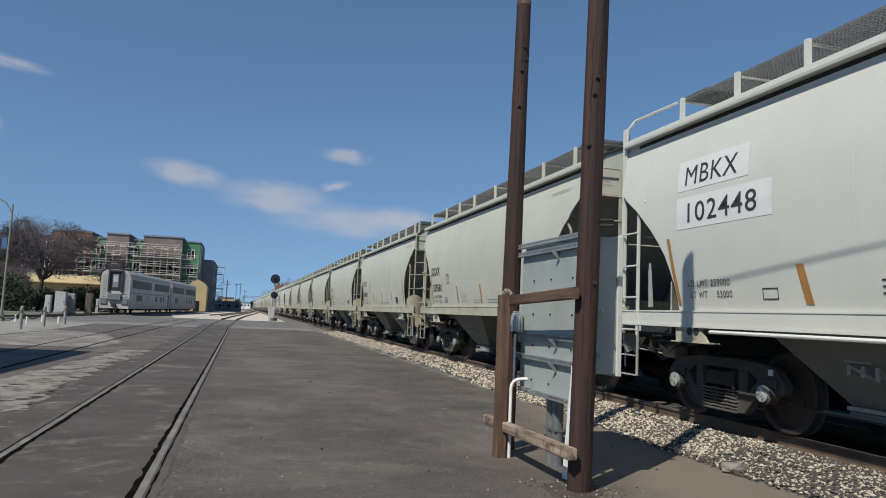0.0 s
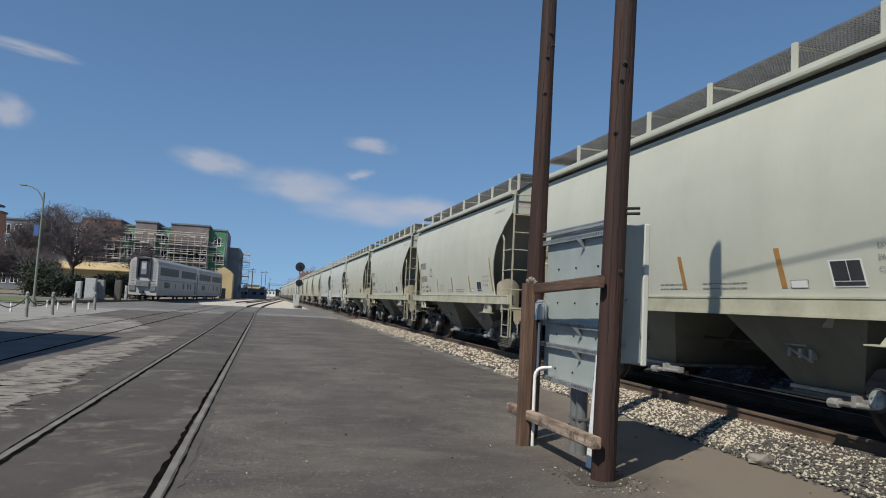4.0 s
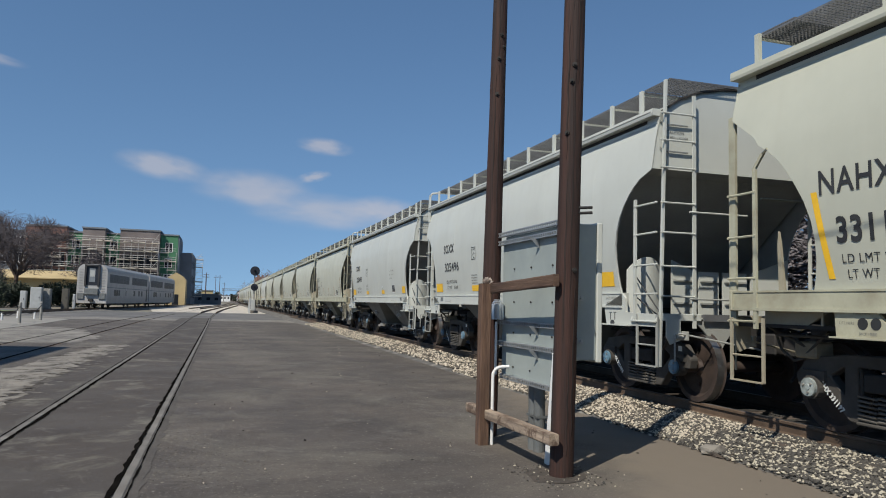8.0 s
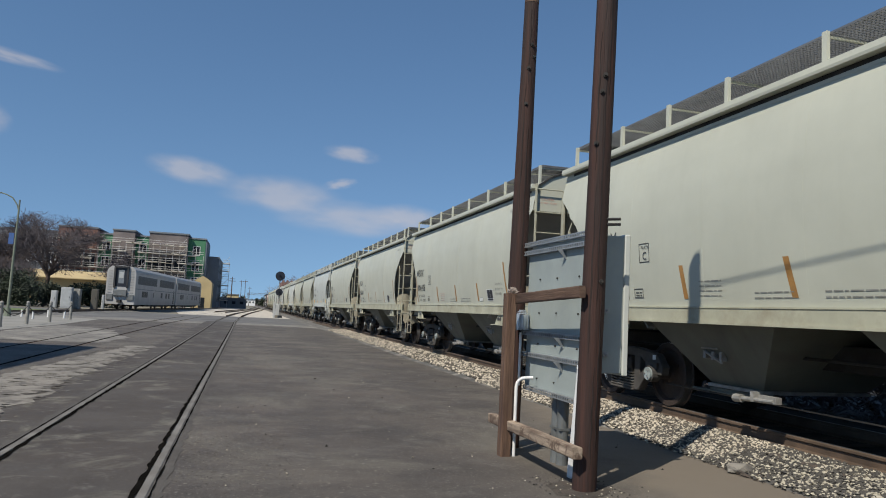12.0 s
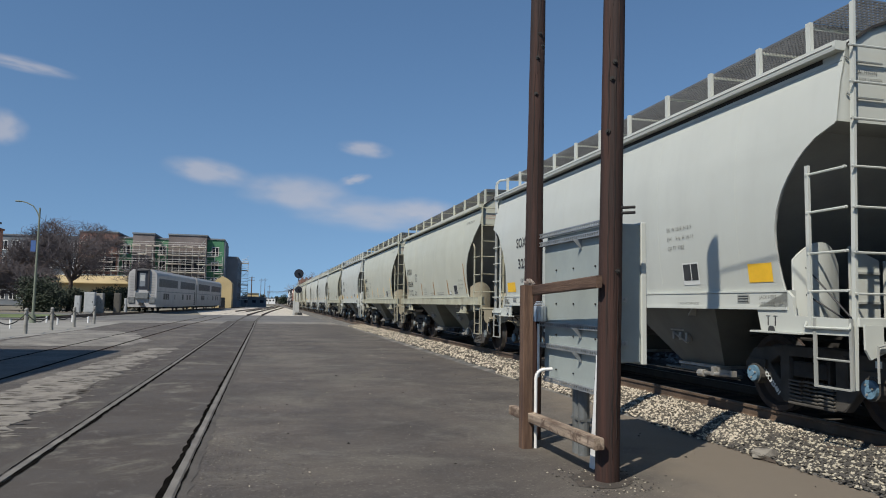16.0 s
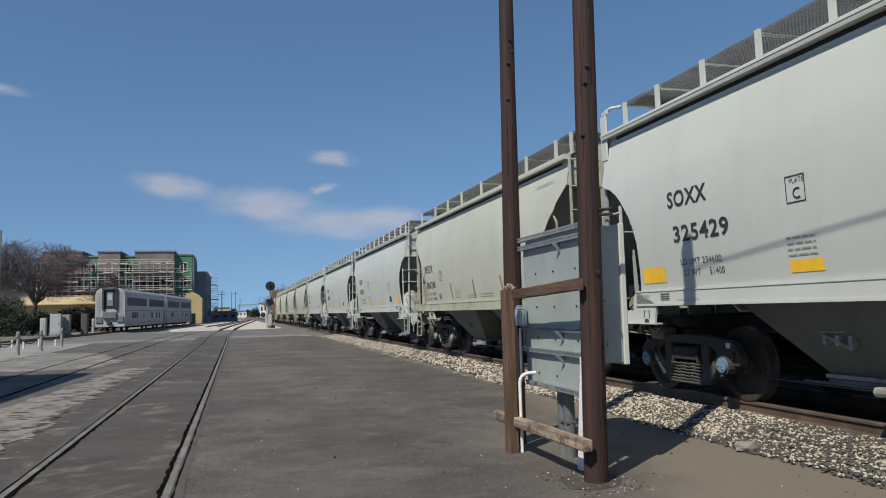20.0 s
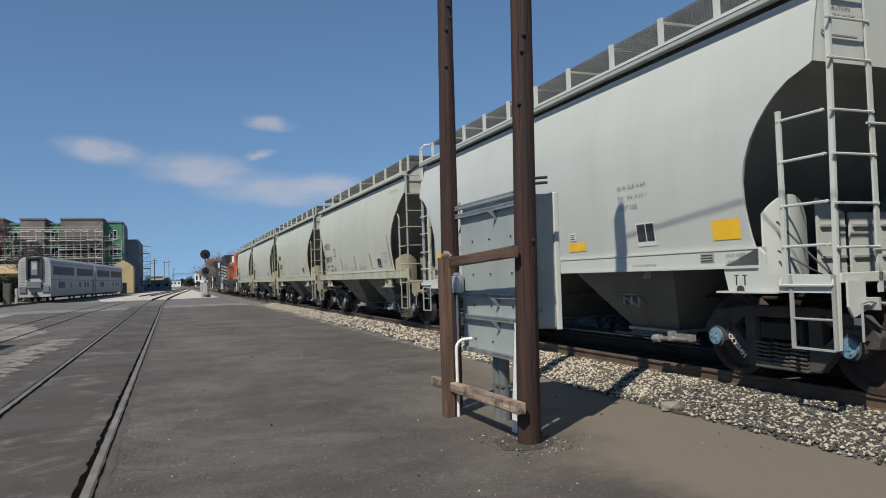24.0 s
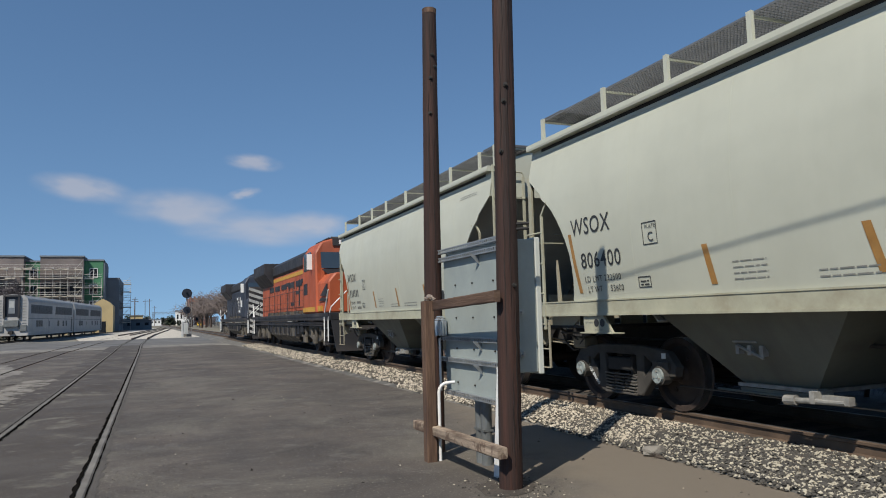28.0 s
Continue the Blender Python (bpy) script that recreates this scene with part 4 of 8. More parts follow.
    for sx in (-1, 1):      # ladder on the side, bent in at its top to meet the sheet
        bm = B()
        x = sx * 1.555
        top = 2.86 if kind != 'grey' else 2.83
        box(bm, x - 0.014, x + 0.014, lad_y - 0.026, lad_y + 0.026, 1.08, top)
        if kind != 'grey':
            slab(bm, [(x - 0.014, lad_y - 0.024, top), (x - 0.014, lad_y + 0.024, top), (x - 0.014, lad_y - ey * 0.13 + 0.024, top + 0.15), (x - 0.014, lad_y - ey * 0.13 - 0.024, top + 0.15)], (0.028, 0, 0))
            rod(bm, (x, lad_y - ey * 0.13, top + 0.15), (sx * side_x(top + 0.15), lad_y - ey * 0.26, top + 0.17), 0.016, 6)
        for z in (2.60, 2.11, 1.64, 1.16) if kind != 'grey' else (2.73, 2.32, 1.88, 1.48, 1.10):
            rod(bm, (x, lad_y, z), (x, post_y, z), 0.014, 6)
            for yy in (lad_y, post_y):
                rod(bm, (x - sx * 0.01, yy, z), (x + sx * 0.024, yy, z), 0.016, 6)
        part("side_ladder", bm, paint, car)
        bm = B()      # stirrup step of flat bar
        ya, yc = (5.19, 5.69) if ey > 0 else (-5.26, -5.74)
        for yy in (ya, yc):
            box(bm, x - 0.010, x + 0.010, yy - 0.020, yy + 0.020, 0.50, 1.20)
        box(bm, x - 0.03, x + 0.03, *sorted((ya, yc)), 0.49, 0.505)
        rod(bm, (x, ya, 0.78), (x, yc, 0.78), 0.012, 6)
        part("stirrup_step", bm, dull, car)
        if kind == 'grey':
            bm = B()      # looped handhold before the end plate
            pipe(bm, [(x, ey * 5.14, 1.16), (x - sx * -0.02, ey * 5.14, 1.10), (x + sx * 0.02, ey * 5.74, 1.10), (x, ey * 5.74, 1.16)], 0.013, 6)
            part("sill_handhold", bm, paint, car)
    if kind == 'grey':
        bm = B()      # thin straps that tie the slope sheet to the plate
        for za, zc in ((1.75, 1.20), (1.45, 1.15)):
            rod(bm, (-1.40, yb + ey * 0.12, za), (-1.36, ey * 5.55, zc), 0.010, 6)
        part("tie_strap", bm, INK, car)
    bm = B()      # grab bars across the end
    rod(bm, (-1.06, post_y + ey * 0.05, 2.62), (-0.1, post_y + ey * 0.05, 2.62), 0.013, 6)
    part("grab_bar", bm, paint, car)
    bm = B()
    rod(bm, (-1.06, post_y + ey * 0.05, 1.42), (0.4, post_y + ey * 0.05, 1.42), 0.013, 6)
    part("grab_bar", bm, dull, car)
    bm = B()      # uncoupling lever
    pipe(bm, [(-1.36, ey * 5.86, 0.58), (-1.36, ey * 5.86, 0.93), (-1.27, ey * 5.86, 0.95), (-0.1, ey * 6.1, 0.74)], 0.013, 6)
    part("uncoupling_lever", bm, dull, car)
    bm = B()      # bracket that holds the lever
    slab(bm, [(-1.44, ey * 5.77, 1.14), (-1.22, ey * 5.77, 1.14), (-1.22, ey * 5.77, 0.86), (-1.38, ey * 5.77, 0.80), (-1.44, ey * 5.77, 0.90)], (0, ey * 0.025, 0))
    part("lever_bracket", bm, paint if kind == 'grey' else dull, car)
    bm = B()      # round eye and fork that carry the lever
    rod(bm, (-1.30, ey * 5.80, 0.90), (-1.16, ey * 5.80, 0.90), 0.034, 10)
    box(bm, -1.20, -1.16, *sorted((ey * 5.76, ey * 5.90)), 0.86, 0.98)
    part("lever_eye", bm, dull, car, bevel=0.006)
    if ey < 0:
        bm = B()      # gusset under the platform towards the coupler
        slab(bm, [(-0.95, ey * 5.70, 1.12), (-0.25, ey * 5.70, 1.12), (-0.52, ey * 5.70, 0.72)], (0, ey * 0.03, 0))
        part("end_gusset", bm, dull if kind == 'grey' else STEEL_DARK, car)
    else:
        bm = B()      # stiffening fin that rises from the sill, cut back at its top
        slab(bm, [(-1.46, 4.98, 1.50), (-1.46, 5.06, 1.50), (-1.46, 5.075, 2.00), (-1.46, 5.060, 2.14), (-1.46, 5.035, 2.00)], (0.03, 0, 0))
        part("stiffening_fin", bm, dull, car)
        bm = B()      # rusted brake lever box and its links below the platform
        box(bm, -1.12, -0.86, 4.92, 5.22, 0.78, 0.96)
        part("brake_lever_box", bm, RUSTY, car, bevel=0.02)
        bm = B()
        rod(bm, (-1.20, 5.50, 1.10), (-1.10, 5.05, 0.90), 0.020, 6)
        rod(bm, (-1.16, 4.70, 1.08), (-1.10, 5.10, 0.80), 0.014, 6)
        rod(bm, (-1.24, 4.55, 1.02), (-1.24, 5.35, 1.02), 0.016, 6)
        part("brake_link", bm, CASTING, car)
    bm = B()      # hose and chain hung beside the wheel
    pipe(bm, [(-1.18, ey * 5.45, 1.10), (-1.14, ey * 5.38, 0.86), (-1.10, ey * 5.24, 0.74), (-1.04, ey * 5.05, 0.80)], 0.016, 6)
    part("hanging_hose", bm, CASTING, car)
    bm = B()
    box(bm, -0.09, 0.09, *sorted((ey * 5.7, ey * 6.16)), 0.74, 0.94)
    box(bm, -0.20, 0.16, *sorted((ey * 6.14, ey * 6.39)), 0.70, 0.98)
    part("coupler", bm, STEEL_DARK, car, bevel=0.02)
    bm = B()
    pipe(bm, [(0.3, ey * 6.1, 0.85), (0.3, ey * 6.2, 0.6), (0.2, ey * 6.3, 0.42), (0.05, ey * 6.39, 0.36)], 0.022, 6)
    part("brake_hose", bm, STEEL_DARK, car)


def running_board(car, kind, paint):
    """Gratings along both eaves and across the ends, on their posts."""
    zt = BOARD_Z[kind]
    ya, yc = min(POSTS[kind]) - 0.04, max(POSTS[kind]) + 0.04
    for sx in (-1, 1):
        bm = B()
        xa, xb = sx * 0.46, sx * 1.36
        n_l = 18
        for i in range(n_l + 1):
            x = xa + (xb - xa) * i / n_l
            box(bm, x - 0.004, x + 0.004, ya, yc, zt - 0.024, zt)
        n_c = int((yc - ya) / 0.052)
        for i in range(n_c + 1):
            y = ya + (yc - ya) * i / n_c
            box(bm, *sorted((xa, xb)), y - 0.005, y + 0.005, zt - 0.020, zt - 0.004)
        part("running_board", bm, MESH, car)
        for y in POSTS[kind]:
            bm = B()
            x = sx * 1.385
            box(bm, x - 0.022, x + 0.022, y - 0.035, y + 0.035, 4.0, zt + 0.01)
            box(bm, *sorted((sx * 0.44, sx * 1.36)), y - 0.012, y + 0.012, zt - 0.055, zt - 0.026)
            part("board_post", bm, paint, car)
    far = ya - 0.62 if kind == 'grey' else ya      # across the leading end the newer cars' board overhangs
    for y0, y1 in ((far, far + (0.62 if kind == 'grey' else 0.56)), (yc - 0.56, yc)):
        bm = B()
        for i in range(12):
            y = y0 + (y1 - y0) * i / 11
            box(bm, -1.36, 1.36, y - 0.006, y + 0.006, zt + 0.004, zt + 0.022)
        for i in range(48):
            x = -1.36 + 2.72 * i / 47
            box(bm, x - 0.005, x + 0.005, y0, y1, zt + 0.005, zt + 0.020)
        part("end_board", bm, MESH, car)
    if kind == 'white':
        bm = B()      # looped handhold from the corner up to the board
        pipe(bm, [(-1.47, 5.72, 4.28), (-1.40, 5.62, 4.42), (-1.36, 4.55, 4.42)], 0.022, 6)
        part("board_handhold", bm, paint, car)


def outlet_bays(car, kind):
    """Two funnel bays with their outlet gates."""
    # this paint carries the shade under the wagon in its colour
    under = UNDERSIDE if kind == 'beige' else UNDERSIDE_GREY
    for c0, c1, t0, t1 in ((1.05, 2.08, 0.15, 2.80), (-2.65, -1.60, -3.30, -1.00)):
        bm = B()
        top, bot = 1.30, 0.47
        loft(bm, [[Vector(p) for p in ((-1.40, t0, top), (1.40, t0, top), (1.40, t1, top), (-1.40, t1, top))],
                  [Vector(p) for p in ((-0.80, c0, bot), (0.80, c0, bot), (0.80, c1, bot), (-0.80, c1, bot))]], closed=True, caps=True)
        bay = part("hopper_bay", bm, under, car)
        bm = B()      # riveted rim and slide of the gate
        box(bm, -0.85, 0.85, c0 - 0.03, c1 + 0.03, 0.425, 0.468)
        part("gate_rim", bm, GALVANISED, bay)
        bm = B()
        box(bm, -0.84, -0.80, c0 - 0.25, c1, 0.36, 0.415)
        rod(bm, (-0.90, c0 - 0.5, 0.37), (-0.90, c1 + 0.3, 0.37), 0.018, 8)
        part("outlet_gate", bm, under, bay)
        bm = B()
        rod(bm, (-1.10, c0 + 0.10, 0.37), (-1.10, c0 - 0.55, 0.40), 0.030, 10)
        rod(bm, (-1.10, c0 + 0.16, 0.366), (-1.10, c0 + 0.02, 0.374), 0.052, 10)
        box(bm, -1.13, -0.86, c0 - 0.22, c0 - 0.16, 0.36, 0.48)
        box(bm, -1.12, -1.04, c0 - 0.60, c0 - 0.30, 0.375, 0.455)
        part("gate_capstan", bm, GALVANISED, bay, "pale worn steel gate capstan")
        bm = B()     # vibrator bracket: two cheeks, a saddle and a slanting bar
        cy = (c0 + c1) / 2 + 0.05
        zb, xb = 0.90, -1.125
        for dy in (-0.17, 0.0, 0.17):
            box(bm, xb - 0.03, xb + 0.05, cy + dy - 0.03, cy + dy + 0.02, zb - 0.09 + 0.05 * dy, zb + 0.02)
        rod(bm, (xb - 0.03, cy + 0.22, zb + 0.06), (xb - 0.03, cy - 0.12, zb + 0.06), 0.014, 6)
        rod(bm, (xb - 0.02, cy + 0.18, zb + 0.02), (xb - 0.02, cy - 0.20, zb - 0.12), 0.018, 6)
        part("vibrator_bracket", bm, GALVANISED, bay)


def hopper_car(kind, braked):
    """kind: 'beige', 'grey' or 'white'. Origin at the rails' height, the car's length along y."""
    paint = {'beige': BEIGE, 'grey': GREY, 'white': WHITE}[kind]
    dull = DULL if kind == 'beige' else DULL_GREY
    car = thing("hopper_car", "", "goods wagon")
    car_body(car, kind, paint, dull)
    for ey in (-1, 1):
        car_end(car, kind, ey, braked, TRIM if kind == 'beige' else paint, dull)
    # brake gear
    if braked:
        bm = B()
        rings = []
        for x, r in ((-0.88, 0.02), (-0.875, 0.07), (-0.85, 0.12), (-0.81, 0.155), (-0.75, 0.172), (-0.10, 0.172), (-0.04, 0.155), (0.0, 0.12), (0.03, 0.02)):
            rings.append([Vector((x, -5.28 + r * math.cos(a), 1.45 + r * math.sin(a))) for a in (2 * math.pi * k / 20 for k in range(20))])
        loft(bm, rings, closed=True, caps=True)
        part("air_reservoir", bm, dull, car, smooth=True)
        bm = B()      # straps and valve on the reservoir
        for x in (-0.66, -0.20):
            box(bm, x - 0.025, x + 0.025, -5.465, -5.095, 1.22, 1.46)
        box(bm, -0.62, -0.44, -5.52, -5.38, 1.24, 1.50)
        part("reservoir_bracket", bm, CASTING, car, bevel=0.01)
    for wy, wx in ((-5.86, -0.55),) if braked else ((5.86, 0.5),):
        sg = 1 if wy > 0 else -1
        bm = B()
        hoop(bm, (wx, wy, 2.15), 0.26, 0.014)
        for i in range(5):
            a = 2 * math.pi * i / 5
            rod(bm, (wx, wy - sg * 0.03, 2.15), (wx + 0.26 * math.cos(a), wy, 2.15 + 0.26 * math.sin(a)), 0.018, 6)
        rod(bm, (wx, wy - sg * 0.05, 2.15), (wx, wy - sg * 0.01, 2.15), 0.13, 16)
        part("hand_brake_wheel", bm, dull, car)
        bm = B()
        box(bm, wx - 0.14, wx + 0.14, *sorted((sg * 5.62, sg * 5.80)), 1.98, 2.34)
        part("brake_gear_box", bm, dull, car, bevel=0.04)
        bm = B()
        rod(bm, (wx + 0.05, sg * 5.7, 1.2), (wx + 0.05, sg * 5.7, 2.0), 0.02, 6)
        part("brake_chain", bm, STEEL_DARK, car)
    bm = B()
    box(bm, -0.22, 0.22, -5.9, 5.9, 0.78, 1.09)
    part("centre_sill", bm, STEEL_DARK, car)
    bm = B()      # train pipe and brake rods slung under the sill
    pipe(bm, [(-0.62, -5.6, 0.92), (-0.62, 5.6, 0.92)], 0.022, 6)
    pipe(bm, [(-0.95, -3.2, 0.33), (-0.95, 3.0, 0.36)], 0.012, 6)
    part("brake_pipe", bm, STEEL_DARK, car)
    outlet_bays(car, kind)
    running_board(car, kind, paint)
    for ob in car.children:
        ob.location.y = BODY_Y[kind]
    for ty in (-TRUCK_Y[kind] - 0.10, TRUCK_Y[kind] - 0.10):
        truck(car, ty, kind)
    return car


def wheelset_mesh():
    bm = B()
    k = WHEEL_R
    for sx in (-1, 1):
        prof = [(0.80, 0.0), (0.80, 0.10), (0.755, 0.13), (0.745, k - 0.115), (0.80, k - 0.07), (0.80, k - 0.002), (0.69, k + 0.001), (0.675, k + 0.026), (0.66, k), (0.665, k - 0.07), (0.70, k - 0.115), (0.71, 0.13), (0.66, 0.10), (0.66, 0.0)]
        loft(bm, [[Vector((sx * x, r * math.cos(2 * math.pi * i / 40), r * math.sin(2 * math.pi * i / 40))) for x, r in prof] for i in range(41)])
        for i in range(2):      # lightening holes' bosses mark the turning web
            a = math.pi * i + 0.4
            rod(bm, (sx * 0.752, 0.24 * math.cos(a), 0.24 * math.sin(a)), (sx * 0.772, 0.24 * math.cos(a), 0.24 * math.sin(a)), 0.03, 8)
    rod(bm, (-1.1, 0, 0), (1.1, 0, 0), 0.08, 12)
    return bm


def lettering(words, height, y, z, material, car, name="lettering", width=1.0, bold=0.0, span=0.0):
    """Letters laid on the car's near side; y is where they begin, towards the car's rear."""
    cu = bpy.data.curves.new("letters", 'FONT')
    cu.body, cu.size, cu.space_character, cu.offset = words, height / 0.72, 1.08, bold
    cu.resolution_u = 3
    ob = bpy.data.objects.new("letters", cu)
    me = bpy.data.meshes.new_from_object(ob)
    bpy.data.objects.remove(ob)
    bpy.data.curves.remove(cu)
    if span:
        width = span / max(v.co.x for v in me.vertices)
    for v in me.vertices:
        zz = z + v.co.y
        v.co = (-(side_x(zz) + 0.008), y + MARK_Y - v.co.x * width, zz)
    me.materials.clear()
    me.materials.append(material)
    t = new(name, me)
    t.parent = car
    return t


def flat_letters(words, height, y, z, x, material, parent):
    """Letters on an upright face towards -x."""
    cu = bpy.data.curves.new("letters", 'FONT')
    cu.body, cu.size, cu.resolution_u = words, height / 0.72, 2
    ob = bpy.data.objects.new("letters", cu)
    me = bpy.data.meshes.new_from_object(ob)
    bpy.data.objects.remove(ob)
    bpy.data.curves.remove(cu)
    for v in me.vertices:
        v.co = (x, y - v.co.x, z + v.co.y)
    me.materials.clear()
    me.materials.append(material)
    t = new("pad_lettering", me)
    t.parent = parent
    return t


def frame_mark(mark, digits, ty, car):
    """White mark painted down the rear arm of a truck's side frame; nameless cars carry plain bars."""
    me = bpy.data.meshes.new("frame_mark")
    if digits:
        cu = bpy.data.curves.new("letters", 'FONT')
        cu.body, cu.size, cu.resolution_u, cu.offset = mark + " " + digits, 0.085, 1, 0.004
        ob = bpy.data.objects.new("letters", cu)
        me = bpy.data.meshes.new_from_object(ob)
        bpy.data.objects.remove(ob)
        bpy.data.curves.remove(cu)
    else:
        bm = B()
        box(bm, 0.0, 0.42, 0.0, 0.055, -0.001, 0.001)
        bm.to_mesh(me)
    k = 0.46 / max(v.co.x for v in me.vertices)
    for v in me.vertices:
        a, b = v.co.x * k, v.co.y - 0.025
        v.co = (-1.071 - abs(v.co.z), ty + 0.86 - 0.72 * a - 0.69 * b, 0.585 - 0.69 * a + 0.72 * b)
    me.materials.clear()
    me.materials.append(WHITE_PATCH)
    t = new("frame_mark", me)
    t.parent = car


def plate_on_side(bm, y0, y1, z0, z1, lean=0.0, lift=0.006):
    """A thin patch that follows the bulging side; y falls towards the front."""
    n = 4
    rows = []
    for i in range(n + 1):
        z = z0 + (z1 - z0) * i / n
        d = lean * i / n
        rows.append([Vector((-(side_x(z) + lift), y0 + MARK_Y + d, z)), Vector((-(side_x(z) + lift), y1 + MARK_Y + d, z))])
    loft(bm, rows)


def outline_on_side(bm, y0, y1, z0, z1, w=0.012):
    plate_on_side(bm, y0, y1, z0, z0 + w)
    plate_on_side(bm, y0, y1, z1 - w, z1)
    plate_on_side(bm, y0, y0 + w, z0, z1)
    plate_on_side(bm, y1 - w, y1, z0, z1)


# mark and number of each car from the front, with its paint
CARS = [("MBKX", "102448", 'white'), ("SOXX", "329581", 'beige'), ("WSOX", "806458", 'beige'), ("WSOX", "806219", 'beige'), ("WSOX", "806383", 'beige'), ("WSOX", "", 'beige'),
        ("WSOX", "806474", 'beige'), ("NAHX", "331197", 'beige'), ("SOXX", "325496", 'grey'), ("SOXX", "325495", 'grey'), ("WSOX", "806311", 'beige'), ("WSOX", "806471", 'beige'),
        ("WSOX", "806438", 'beige'), ("WSOX", "", 'beige'), ("WSOX", "806348", 'beige'), ("SOXX", "325481", 'grey'), ("WSOX", "806384", 'beige'), ("NAHX", "331144", 'beige'),
        ("SOXX", "325429", 'grey'), ("WSOX", "806398", 'beige'), ("SOXX", "", 'grey'), ("SOXX", "325493", 'grey'), ("SOXX", "325491", 'grey'), ("WSOX", "806370", 'beige'),
        ("NAHX", "331181", 'beige'), ("WSOX", "806400", 'beige'), ("WSOX", "", 'beige')]
PITCH = 12.80          # from coupler to coupler


# the train surges a little on its slack: seconds, metres beside its even run
SURGE = [(0, 0.00), (1, 0.02), (2, 0.05), (3, 0.09), (4, 0.12), (6.5, 0.055), (7, -0.07), (8, -0.05), (9, -0.15), (10, -0.05), (11, 0.22), (12, 0.355), (12.5, 0.18), (13, 0.44), (13.5, 0.16),
         (15.5, -0.05), (16, -0.12), (17, -0.02), (18, 0.0), (19, 0.04), (20, -0.03), (21, 0.235), (21.5, 0.06), (24, -0.10), (25, -0.12), (26, -0.07), (27, -0.07), (28, -0.01)]


def run(t):
    """How far the train stands from the first car's zero at t seconds."""
    even = 4.2 - 11.5476 * t - 0.0030179 * t * t + 0.00027468 * t ** 3
    return even + float(np.interp(t, [k for k, _ in SURGE], [d for _, d in SURGE]))


BRAKE_FIRST = (4, 5, 7, 10, 13, 16, 17, 24)      # cars that run with the hand brake leading
first = {}
train = []
for number, (mark, digits, paint_kind) in enumerate(CARS):
    form = (paint_kind, paint_kind == 'beige' and number in BRAKE_FIRST)
    if form not in first:
        car = first[form] = hopper_car(*form)
    else:
        car = copy_thing(first[form], pose(0, 0, 0))
    train.append(car)
WEIGHTS = {"102448": ("233000", "53000"), "329581": ("232800", "53200"), "806458": ("232700", "53300"), "806474": ("232500", "53500"), "331197": ("232900", "53100"), "325496": ("234700", "51300"),
           "325495": ("234600", "51400"), "806311": ("232600", "53400"), "806438": ("232600", "53400"), "325429": ("234600", "51400"), "325493": ("234800", "51200"), "325491": ("234200", "51800"), "806400": ("232500", "53600"), "331181": ("232700", "53300"), "331144": ("232800", "53200"), "806384": ("232800", "53200"), "806398": ("232400", "53600")}


def bars(car, y, z, w, lines, material, pitch=0.062, h=0.017, seed=1, name="stencil_line"):
    """Lines of small unreadable stencil as plain bars."""
    rnd = random.Random(seed)
    bm = B()
    for i in range(lines):
        q = y
        while q > y - w:
            d = rnd.uniform(0.05, 0.16)
            plate_on_side(bm, q, max(q - d, y - w), z - pitch * i, z - pitch * i + h)
            q -= d + 0.02
    return tagged(part(name, bm, material, car), kind="stuff")


def digit_bars(car, y, z):
    """Six narrow bars where a number cannot be made out."""
    for i in range(6):
        bm = B()
        a = y - 0.165 * i
        plate_on_side(bm, a, a - 0.075, z, z + 0.21)
        part("number_bar", bm, INK, car)


def tape(car, y0, y1, z0, z1, w, material, name="reflective_strip"):
    bm = B()
    plate_on_side(bm, y0, y0 - w, z0, z1, lean=y1 - y0)
    return part(name, bm, material, car)


def framed(car, y0, y1, z0, z1, letter=""):
    bm = B()
    outline_on_side(bm, y0, y1, z0, z1)
    f = part("stencil_box", bm, INK, car)
    if letter:
        lettering(letter, (z1 - z0) * 0.42, (y0 + y1) / 2 + 0.045, z0 + 0.04, INK, car)
        lettering("PLATE", (z1 - z0) * 0.18, y0 - 0.045, z1 - 0.08, INK, car)
    return f


def end_caution(car, material, shift):
    """The caution on the leading end, between the ladder's stiles."""
    for words, size, x, z in (("CAUTION", 0.046, -1.36, 3.72), ("NO SIDE LADDER", 0.036, -1.40, 3.65)):
        cu = bpy.data.curves.new("letters", 'FONT')
        cu.body, cu.size, cu.resolution_u = words, size / 0.72, 2
        ob = bpy.data.objects.new("letters", cu)
        me = bpy.data.meshes.new_from_object(ob)
        bpy.data.objects.remove(ob)
        bpy.data.curves.remove(cu)
        for v in me.vertices:
            v.co = (x + v.co.x, shift - END_Y - 0.008, z + v.co.y)
        me.materials.clear()
        me.materials.append(material)
        t = new("caution_lettering", me)
        t.parent = car


